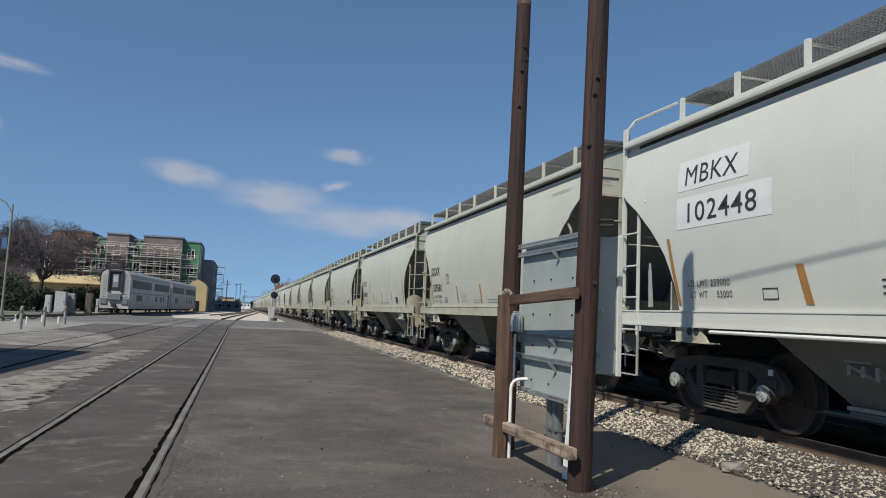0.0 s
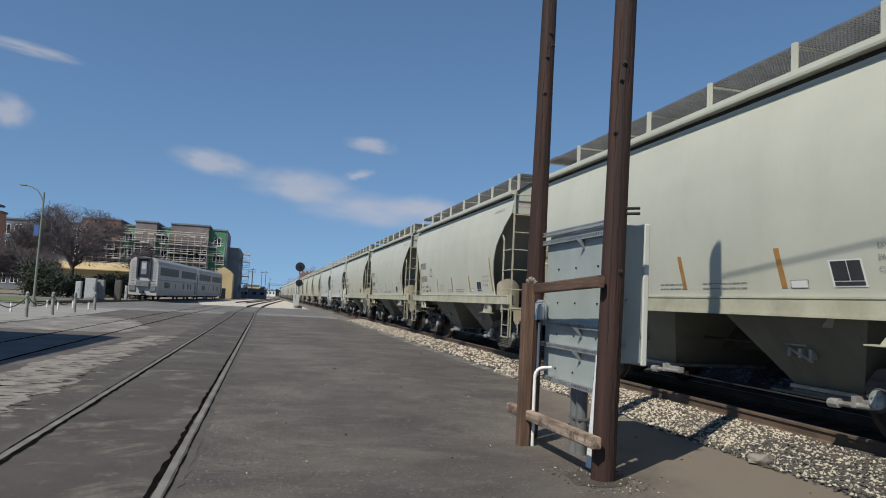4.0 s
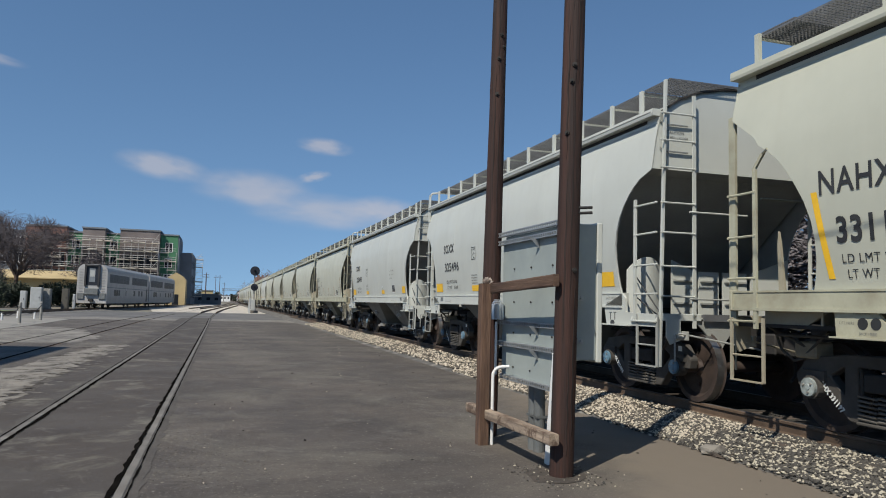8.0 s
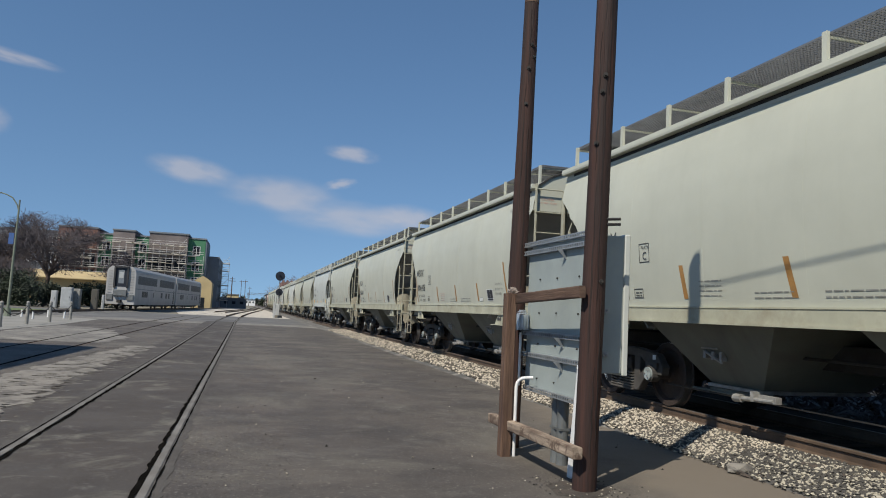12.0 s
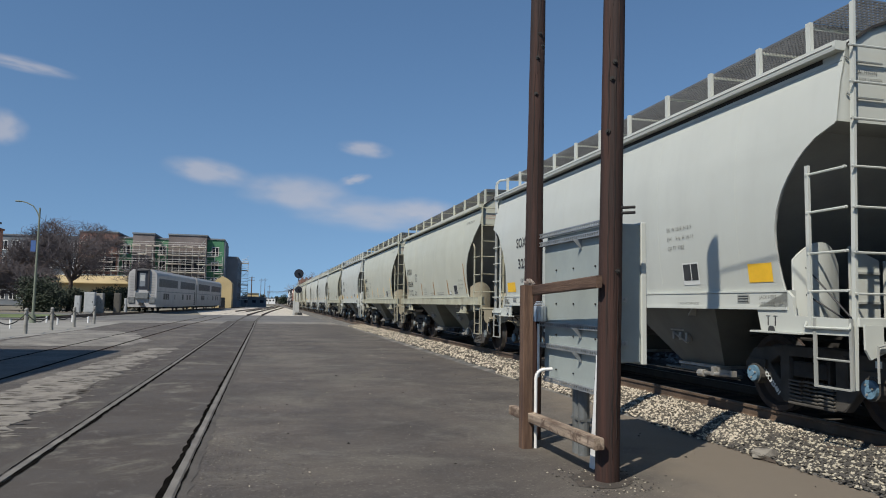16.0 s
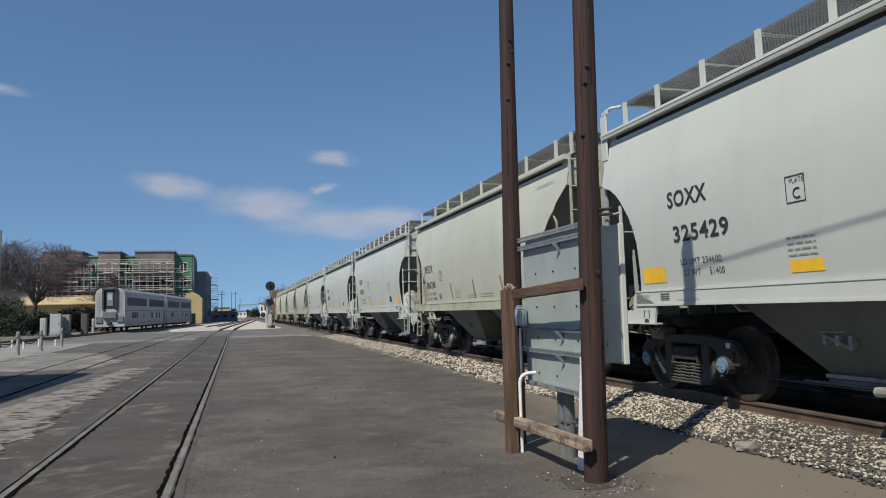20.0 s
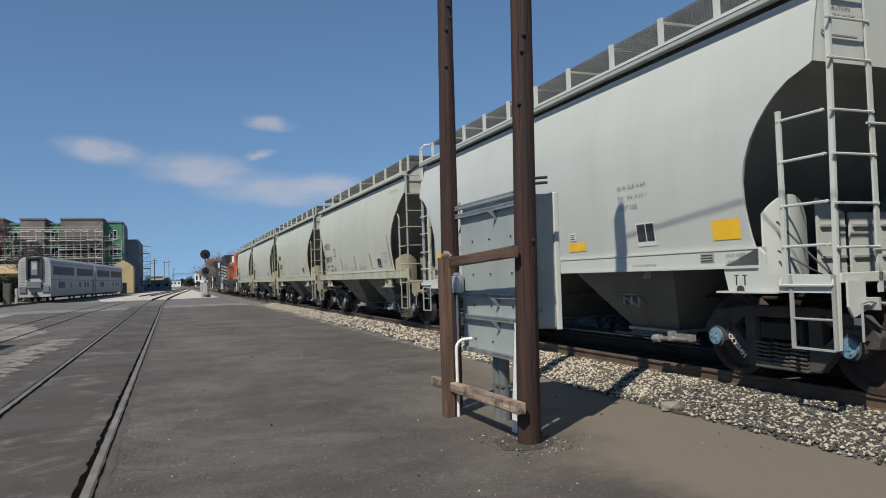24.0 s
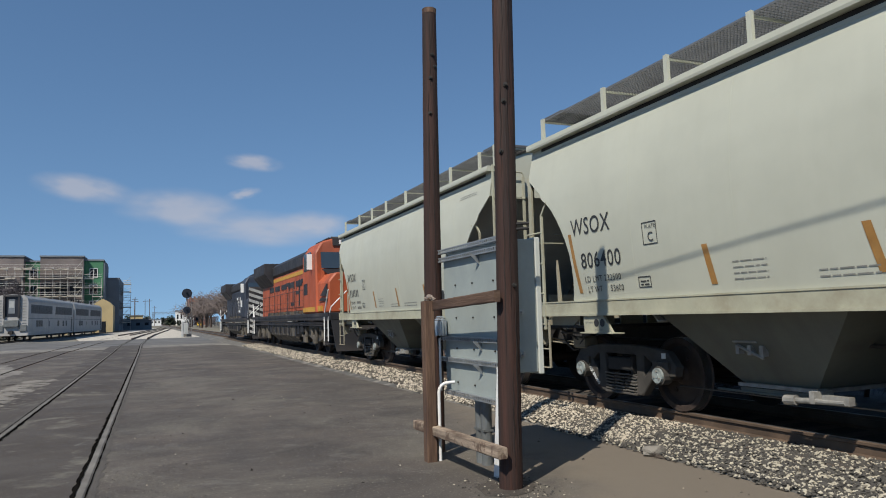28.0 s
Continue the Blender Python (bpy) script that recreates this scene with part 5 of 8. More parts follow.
for number, (car, (mark, digits, paint_kind)) in enumerate(zip(train, CARS)):
    word = {'beige': "beige painted", 'grey': "pale grey painted", 'white': "clean white painted"}[paint_kind]
    tagged(car, f"{word} covered hopper wagon with roof walkway, black {mark} lettering", "goods wagon", "hopper wagons of the train")
    strong = {"SOXX": 0.006, "NAHX": 0.005}.get(mark, 0.001)
    strip_paint = YELLOW if mark == "NAHX" else ORANGE
    load, light = WEIGHTS.get(digits, ("", ""))
    if paint_kind == 'white':
        for y1, z0, z1 in ((2.64, 3.03, 3.44), (2.24, 2.52, 2.94)):
            bm = B()
            plate_on_side(bm, 4.04, y1, z0, z1, lift=0.004)
            part("fresh_paint_patch", bm, WHITE_PATCH, car)
        lettering(mark, 0.26, 3.90, 3.10, INK, car, bold=0.0, span=1.06)
        lettering(digits, 0.265, 3.88, 2.60, INK, car, bold=0.001, span=1.40)
        wy, wz = 3.86, 1.76
        tape(car, 4.10, 4.28, 1.52, 2.42, 0.07, ORANGE)
        tape(car, 1.84, 1.94, 1.52, 1.95, 0.11, ORANGE)
        tape(car, -0.3, -0.25, 1.52, 1.95, 0.11, ORANGE)
        framed(car, 2.46, 2.24, 1.58, 1.71)
        bars(car, 0.9, 1.74, 0.75, 3, INK, seed=number)
    elif paint_kind == 'grey':
        lettering(mark, 0.215, 3.75, 2.595, INK, car, bold=strong, span=0.84)
        if digits:
            lettering(digits, 0.215, 3.69, 2.125, INK, car, bold=strong, span=1.14)
        else:
            digit_bars(car, 3.69, 2.125)
        wy, wz = 3.60, 1.81
        for y0, y1, z1 in ((4.54, 3.99, 1.82), (1.66, 1.20, 1.73), (-1.20, -1.66, 1.73), (-4.30, -4.72, 1.82)):
            tape(car, y0, y0, 1.60, z1, y0 - y1, YELLOW, "reflective_panel")
        framed(car, 1.57, 1.32, 2.33, 2.62, "C")
        bars(car, 1.66, 1.96, 0.40, 4, FAINT, seed=number, h=0.018)
        lettering("EX W 10-8  H 8-9", 0.055, -2.60, 2.36, FAINT, car)
        lettering("EW    8-6  H 14-11", 0.055, -2.60, 2.23, FAINT, car)
        lettering("CU FT 3282", 0.055, -2.60, 2.10, FAINT, car)
        bm = B()
        plate_on_side(bm, -2.92, -3.30, 1.60, 1.90)
        lab = part("record_label", bm, WHITE_PATCH, car)
        bm = B()      # small white card above a tape panel
        plate_on_side(bm, -1.24, -1.44, 1.76, 1.88)
        card = part("notice_card", bm, WHITE_PATCH, car)
        bm = B()
        for i in range(3):
            plate_on_side(bm, -1.27, -1.41, 1.785 + 0.03 * i, 1.793 + 0.03 * i, lift=0.009)
        part("card_line", bm, INK, card)
        for a, b in ((-2.94, -3.11), (-3.13, -3.28)):
            bm = B()
            plate_on_side(bm, a, b, 1.66, 1.88, lift=0.009)
            part("label_field", bm, INK, lab)
    else:
        lettering(mark, 0.245, 4.15, 2.425, INK, car, bold=strong, span=0.86 if mark == "NAHX" else 0.94)
        if digits:
            lettering(digits, 0.245 if mark == "NAHX" else 0.22, 3.97, 1.95, INK, car, bold=0.009 if mark == "NAHX" else strong, span=0.97 if mark == "NAHX" else 0.93)
        else:
            digit_bars(car, 3.97, 1.965)
        wy, wz = 3.93, 1.75
        tape(car, 4.10, 4.24, 1.60, 2.46, 0.075, strip_paint)
        tape(car, 1.48, 1.56, 1.60, 2.05, 0.09, strip_paint)
        tape(car, -0.49, -0.39, 1.60, 2.05, 0.09, strip_paint)
        tape(car, -2.46, -2.36, 1.60, 2.05, 0.09, strip_paint)
        tape(car, -4.58, -4.34, 1.60, 2.48, 0.075, strip_paint)
        off = 0.28 if mark == "NAHX" else 0.0
        framed(car, 2.54 - off, 2.29 - off, 2.14, 2.42, "C")
        framed(car, 2.73, 2.51, 1.62, 1.76)
        bars(car, 2.70, 1.69, 0.16, 2, INK, seed=number + 5, pitch=0.04)
        bars(car, 1.14, 1.82, 0.46, 4, REDINK if number % 3 == 0 else FAINT, seed=number, h=0.011)
        bars(car, 0.10, 1.66, 0.62, 2, FAINT, seed=number + 40, h=0.013)
        bars(car, -0.95, 1.66, 0.9, 2, FAINT, seed=number + 60, h=0.014)
        bars(car, -4.5, 3.66, 0.8, 2, FAINT, seed=number + 80, h=0.010, pitch=0.04, name="fine_print")
        for k, words in enumerate(("EXW 10-8 H 9-2", "EW   9-6 H 15-0", "CU FT 3281")):
            lettering(words, 0.055, -3.80, 1.97 - 0.115 * k, FAINT, car, span=0.50 - 0.10 * (k == 2))
        bm = B()
        plate_on_side(bm, -3.22, -3.66, 1.60, 1.88, lean=0.06)
        lab = part("record_label", bm, WHITE_PATCH, car)
        for a, b, c, d in ((-3.25, -3.455, 1.665, 1.865), (-3.465, -3.635, 1.665, 1.865), (-3.25, -3.635, 1.615, 1.655)):
            bm = B()
            plate_on_side(bm, a, b, c, d, lean=0.06 * (d - c) / 0.28, lift=0.009)
            if c > 1.62:
                for v in bm.verts:
                    v.co.y += 0.012
            part("label_field", bm, INK, lab)
        bm = B()
        plate_on_side(bm, -2.62, -2.86, 1.60, 1.68, lean=0.015)
        card = part("notice_card", bm, WHITE_PATCH, car)
        bm = B()
        outline_on_side(bm, -2.61, -2.87, 1.595, 1.685, w=0.006)
        part("card_edge", bm, INK, card)
    lettering("LD LMT " + load, 0.085, wy, wz, INK, car, span=0.84 if load else 0.0)
    lettering("LT WT     " + light, 0.085, wy - 0.05, wz - 0.145, INK, car, span=0.82 if light else 0.0)
    if not load:
        for dz in (0.0, 0.16):
            bars(car, wy - 0.62, wz - dz + 0.012, 0.40, 1, FAINT, h=0.07, seed=number)
    end_caution(car, INK if paint_kind == 'grey' else REDINK, BODY_Y[paint_kind])
    if paint_kind != 'white':
        for sg in (1, -1):
            frame_mark(mark, digits, TRUCK_Y[paint_kind] * sg - 0.10, car)

# ---- pole frame with the equipment cabinet ----
def wood(name, rgb, dark, grain):
    m = mat(name, rgb, 0.8, var=0.3, scale=4.0, fine=26, bump=0.016, dirt=dark, dirt_amt=0.85, dirt_scale=5.0, gritty=0.62, dirt_lo=0.42, dirt_hi=0.66)
    n, l = m.node_tree.nodes, m.node_tree.links
    for t in [x for x in n if x.bl_idname == "ShaderNodeTexNoise"]:
        mp = n.new("ShaderNodeMapping")
        mp.inputs["Scale"].default_value = grain
        l.new(n["Texture Coordinate"].outputs["Object"], mp.inputs[0])
        l.new(mp.outputs[0], t.inputs["Vector"])
    return m


WOOD = wood("creosoted_pole", (0.050, 0.019, 0.012), (0.013, 0.008, 0.0065), (3.0, 3.0, 0.13))
PALEWOOD = wood("weathered_timber", (0.135, 0.078, 0.048), (0.045, 0.022, 0.015), (2.0, 2.0, 0.2))
OLDWOOD = wood("bleached_timber", (0.44, 0.345, 0.255), (0.06, 0.036, 0.024), (3.0, 0.30, 3.0))
stain_over(OLDWOOD, (0.085, 0.05, 0.032), 5.0, 0.50, 0.58, 0.85)
BARWOOD = wood("weathered_crossbar", (0.115, 0.068, 0.043), (0.04, 0.02, 0.014), (2.0, 0.2, 2.0))
CABINET = mat("blue_grey_enamel", (0.298, 0.335, 0.318), 0.5, var=0.06, scale=1.5, fine=20, bump=0.001, dirt=(0.17, 0.205, 0.215), dirt_amt=0.35, dirt_scale=2)
GALV = mat("galvanised_steel", (0.33, 0.35, 0.36), 0.4, metal=0.5, var=0.12, scale=6, fine=40, bump=0.001)
# zinc darkened so the conduits carry the cabinet's shade in their colour
CONDUIT = mat("dark_zinc", (0.175, 0.185, 0.182), 0.55, metal=0.3, var=0.15, scale=5, fine=30, bump=0.001, dirt=(0.11, 0.112, 0.108), dirt_amt=0.6, dirt_scale=4)
BRIGHT = mat("bright_cast_metal", (0.62, 0.66, 0.70), 0.3, metal=0.7, var=0.08, bump=0)
PVC = mat("white_plastic_pipe", (0.72, 0.72, 0.70), 0.45, var=0.05, scale=4, bump=0)
CRACK = mat("dark_wood_split", (0.02, 0.012, 0.01), 0.9, var=0.2, bump=0)


FRAYED = mat("frayed_fibre", (0.50, 0.42, 0.36), 0.9, var=0.2, scale=20, bump=0)


def pole_axis(foot, top):
    return lambda t: Vector(foot).lerp(Vector(top), t)


def round_pole(name, foot, top, r0, r1, label, bolts, splits, n=20, rings=26):
    axis = pole_axis(foot, top)
    ob = thing(name, label, "pole", group="poles of the frame")
    bm = B()
    rr = []
    for i in range(rings + 1):
        t = i / rings
        c = axis(t)
        r = r0 + (r1 - r0) * t
        rr.append([c + Vector((math.cos(2 * math.pi * k / n), math.sin(2 * math.pi * k / n), 0)) * r * (1 + 0.035 * noise.noise((k * 0.5, i * 0.6, foot[1]))) for k in range(n)])
    loft(bm, rr, closed=True, caps=True)
    part("shaft", bm, WOOD, ob, smooth=True)
    for t0, t1, ang in splits:     # seasoning splits along the shaft
        bm = B()
        rows = []
        for i in range(13):
            t = t0 + (t1 - t0) * i / 12
            w = 0.006 * math.sin(math.pi * i / 12) + 0.0008
            r = r0 + (r1 - r0) * t + 0.004
            swing = ang + 0.05 * math.sin(1.7 * i)
            d = Vector((math.cos(swing), math.sin(swing), 0))
            s = Vector((-d.y, d.x, 0))
            p = axis(t)
            rows.append([p + d * r - s * w, p + d * r + s * w, p + d * (r - 0.03) + s * w, p + d * (r - 0.03) - s * w])
        loft(bm, rows, closed=True, caps=True)
        part("split", bm, CRACK, ob)
    for z, ang in bolts:
        t = (z - foot[2]) / (top[2] - foot[2])
        c = axis(t)
        r = r0 + (r1 - r0) * t
        d = Vector((math.cos(ang), math.sin(ang), 0))
        bm = B()
        rod(bm, c + d * (r - 0.01), c + d * (r + 0.012), 0.024, 8)
        rod(bm, c + d * (r + 0.01), c + d * (r + 0.03), 0.012, 6)
        part("bolt", bm, STEEL_DARK, ob)
    return ob


round_pole("wooden_pole", (3.10, 6.10, -0.1), (3.20, 6.07, 5.99), 0.112, 0.099, "dark brown creosoted wooden pole with a long split", [(3.86, -1.9), (3.70, -2.1), (3.2, -2.4), (1.9, -1.4)], [(0.30, 0.66, -1.75), (0.05, 0.20, -1.7), (0.62, 0.9, -1.5), (0.22, 0.48, -2.25), (0.5, 0.72, -2.4), (0.08, 0.3, -1.3), (0.74, 0.95, -2.1)])
ob = round_pole("wooden_pole", (3.14, 8.15, -0.1), (3.20, 8.12, 5.52), 0.120, 0.088, "dark brown creosoted wooden pole with a pale sawn top", [(4.6, -1.9), (4.75, -1.2), (4.9, -1.6), (4.15, -2.0)], [(0.80, 0.97, -1.9), (0.35, 0.7, -1.6), (0.5, 0.8, -2.2)])
bm = B()
rod(bm, (3.20, 8.12, 5.46), (3.201, 8.12, 5.525), 0.0905, 20)
part("sawn_top", bm, PALEWOOD, ob, "bleached pale sawn end")


def timber(name, label, a, b, w, h, material, category="post"):
    """A squared timber from a to b, a little rough."""
    a, b = Vector(a), Vector(b)
    d = (b - a).normalized()
    up = Vector((0, 0, 1)) if abs(d.z) < 0.7 else Vector((0, 1, 0))
    s = d.cross(up).normalized()
    u = s.cross(d)
    bm = B()
    rings = []
    for i in range(9):
        c = a.lerp(b, i / 8)
        k = 1 + 0.05 * noise.noise((i * 0.9, a.x, b.z))
        rings.append([c + s * (sx * w / 2 * k) + u * (sy * h / 2 * k) for sx, sy in ((-1, -0.8), (-0.8, -1), (0.8, -1), (1, -0.8), (1, 0.8), (0.8, 1), (-0.8, 1), (-1, 0.8))])
    loft(bm, rings, closed=True, caps=True)
    return solid(name, bm, material, label, category)


timber("timber_post", "square weathered brown timber post with cracked foot", (2.885, 7.63, -0.05), (2.90, 7.66, 1.80), 0.125, 0.13, PALEWOOD)
timber("upper_crossbar", "rough brown timber crossbar bolted between post and pole", (2.965, 7.74, 1.74), (2.965, 5.98, 1.80), 0.06, 0.11, BARWOOD, "crossbar")
timber("lower_crossbar", "bleached splintered timber crossbar near the ground", (2.94, 8.22, 0.33), (2.94, 5.93, 0.36), 0.10, 0.105, OLDWOOD, "crossbar")
bm = B()
for i in range(220):
    v = Vector((random.gauss(0, 1), random.gauss(0, 1), abs(random.gauss(0, 1)))).normalized()
    rod(bm, Vector((2.92, 7.64, 1.79)), Vector((2.92, 7.64, 1.81)) + v * random.uniform(0.035, 0.075), 0.005, 4, 0.002)
solid("insulator_tuft", bm, FRAYED, "frayed pale insulator tuft on the post's top", "insulator")

cab = thing("equipment_cabinet", "blue grey metal equipment cabinet bolted to perforated struts", "cabinet")
bm = B()
box(bm, 3.245, 3.262, 6.42, 7.30, 0.74, 2.33)
part("back_panel", bm, CABINET, cab)
bm = B()
box(bm, 3.247, 3.264, 7.305, 7.98, 0.74, 2.33)
part("back_panel", bm, CABINET, cab)
bm = B()
box(bm, 3.266, 3.56, 6.30, 7.96, 1.04, 2.38)
part("shell", bm, CABINET, cab, bevel=0.008)
bm = B()
box(bm, 3.562, 3.62, 6.285, 7.97, 1.02, 2.40)
part("door", bm, GREY, cab, "pale door edge of the cabinet", bevel=0.008)
for z in (1.20, 1.62):
    bm = B()
    box(bm, 3.34, 3.40, 6.262, 6.298, z, z + 0.05)
    rod(bm, (3.37, 6.24, z + 0.025), (3.37, 6.27, z + 0.025), 0.012, 8)
    part("latch", bm, GALV, cab)
for y in (7.15, 7.62, 6.62):
    for z in (0.86, 1.25, 1.6, 1.98):
        bm = B()
        rod(bm, (3.232, y, z), (3.246, y, z), 0.010, 6)
        part("rivet", bm, STEEL_DARK, cab)


def strut(y0, y1, z, dz=0.0):
    """Perforated channel on the poles' far side; each slot is a real recess."""
    bm = B()
    x0, x1 = 3.195, 3.244
    box(bm, x0, x1, y0, y1, z + 0.014, z + 0.026)
    box(bm, x0, x1, y0, y1, z - 0.026, z - 0.014)
    n = int((y1 - y0) / 0.052)
    for i in range(n + 1):
        y = y0 + (y1 - y0) * i / n
        box(bm, x0, x0 + 0.006, y - 0.013, y + 0.013, z - 0.014, z + 0.014)
    ob = solid("perforated_strut", bm, GALV, "galvanised perforated steel strut across the poles", "strut", "struts of the frame")
    return ob


for z, y0, y1 in ((2.40, 6.2, 8.05), (2.30, 6.2, 8.05), (1.36, 6.2, 8.02), (1.115, 6.2, 8.05), (0.735, 6.2, 7.9)):
    strut(y0, y1, z)
for y, z in ((6.95, 2.28), (6.95, 1.345), (6.95, 1.095)):
    bm = B()     # knee bracket under a strut
    slab(bm, [(3.13, y, z), (3.24, y, z), (3.24, y, z - 0.11)], (0, 0.006, 0))
    solid("strut_bracket", bm, GALV, "small triangular steel bracket", "bracket", "brackets of the frame")
meter = thing("electric_meter", "round glass electric meter with a ribbed metal cap", "meter")
bm = B()
rod(bm, (3.16, 7.93, 1.40), (3.16, 7.93, 1.56), 0.070, 16)
part("body", bm, BRIGHT, meter)
for i in range(12):
    bm = B()
    box(bm, -0.011, 0.011, 0.062, 0.08, 1.39, 1.57, pose(3.16, 7.93, 0, 0, 0, 30.0 * i))
    part("rib", bm, BRIGHT, meter)
bm = B()
for i in range(4):
    rod(bm, (3.16, 7.93, 1.56 + 0.018 * i), (3.16, 7.93, 1.572 + 0.018 * i), 0.078 - 0.012 * i, 16)
part("cap", bm, BRIGHT, meter)
bm = B()
pipe(bm, [(2.99, 7.60, -0.02), (2.99, 7.60, 0.72)] + bend((2.99, 7.60, 0.72), (2.99, 7.60, 0.86), (3.17, 7.56, 0.87), 0.11)[1:], 0.019, 10)
solid("white_conduit", bm, PVC, "bent white plastic conduit beside the timber post", "pipe", smooth=True)
bm = B()
pipe(bm, [(3.17, 7.98, 0.74), (3.17, 7.98, 1.36)], 0.016, 8)
solid("meter_conduit", bm, PVC, "thin pale conduit rising to the meter", "pipe")
for dy in (-0.07, 0.07):
    bm = B()
    rod(bm, (3.36, 7.22 + dy, -0.05), (3.36, 7.22 + dy, 1.05), 0.062, 14)
    box(bm, 3.30, 3.42, 7.22 + dy - 0.064, 7.22 + dy + 0.064, 0.36, 0.385)
    solid("steel_conduit", bm, CONDUIT, "thick galvanised conduit from the ground into the cabinet", "pipe", "conduits of the cabinet", smooth=False)
bm = B()
slab(bm, [(3.17, 6.30, -0.02), (3.17, 6.62, -0.02), (3.17, 6.46, 1.10), (3.17, 6.38, 1.10)], (0.02, 0, 0))
box(bm, 3.165, 3.20, 6.37, 6.46, 0.0, 1.10)
solid("cable_guard", bm, PVC, "tapered white cable guard beside the pole", "guard", bevel=0.004)
ins = thing("cable_clamp", "small steel cable clamp on the pole above the cabinet", "clamp")
for z in (2.44, 2.49):
    bm = B()
    rod(bm, (3.20, 6.0, z), (3.33, 5.98, z + 0.01), 0.014, 8)
    part("pin", bm, STEEL_DARK, ins)
bm = B()     # overhead cable from the tall pole, running on behind the viewer
pts = [Vector((3.19, 6.07, 5.75)).lerp(Vector((3.19, -14.0, 7.60)), i / 14) for i in range(15)]
pipe(bm, pts, 0.010, 8)
solid("overhead_cable", bm, STEEL_DARK, "thick black overhead cable tied to the tall pole", "cable")

# ---- the two engines at the train's end ----
LOCO_ORANGE = mat("orange_engine_paint", (0.40, 0.085, 0.030), 0.55, var=0.1, scale=1, fine=10, bump=0, dirt=(0.13, 0.05, 0.032), dirt_amt=0.75, dirt_scale=0.9, streak=True)
LOCO_BLACK = mat("black_engine_paint", (0.022, 0.022, 0.025), 0.55, var=0.15, scale=1, fine=12, bump=0, dirt=(0.09, 0.07, 0.055), dirt_amt=0.4, dirt_scale=1)
LOCO_BLUE = mat("navy_engine_paint", (0.024, 0.031, 0.047), 0.5, var=0.12, scale=1, fine=12, bump=0, dirt=(0.08, 0.08, 0.09), dirt_amt=0.4, dirt_scale=1)
LOCO_YELLOW = mat("yellow_stripe_paint", (0.50, 0.27, 0.04), 0.6, var=0.08, bump=0)
LOCO_GRIME = mat("dusty_running_gear", (0.135, 0.118, 0.093), 0.85, var=0.25, scale=2.5, fine=15, bump=0.005, dirt=(0.035, 0.031, 0.027), dirt_amt=0.85, dirt_scale=1.8, gritty=0.7, dirt_lo=0.42, dirt_hi=0.62)
STRIPE = mat("worn_white_stripe_paint", (0.42, 0.42, 0.40), 0.6, var=0.15, scale=3, bump=0, dirt=(0.2, 0.19, 0.17), dirt_amt=0.6, dirt_scale=2)
WINDOW = mat("dark_cab_glass", (0.03, 0.045, 0.06), 0.08, var=0.05, bump=0, spec=0.8)
LAMPWHITE = mat("white_handrail_paint", (0.75, 0.75, 0.72), 0.5, var=0.05, bump=0)


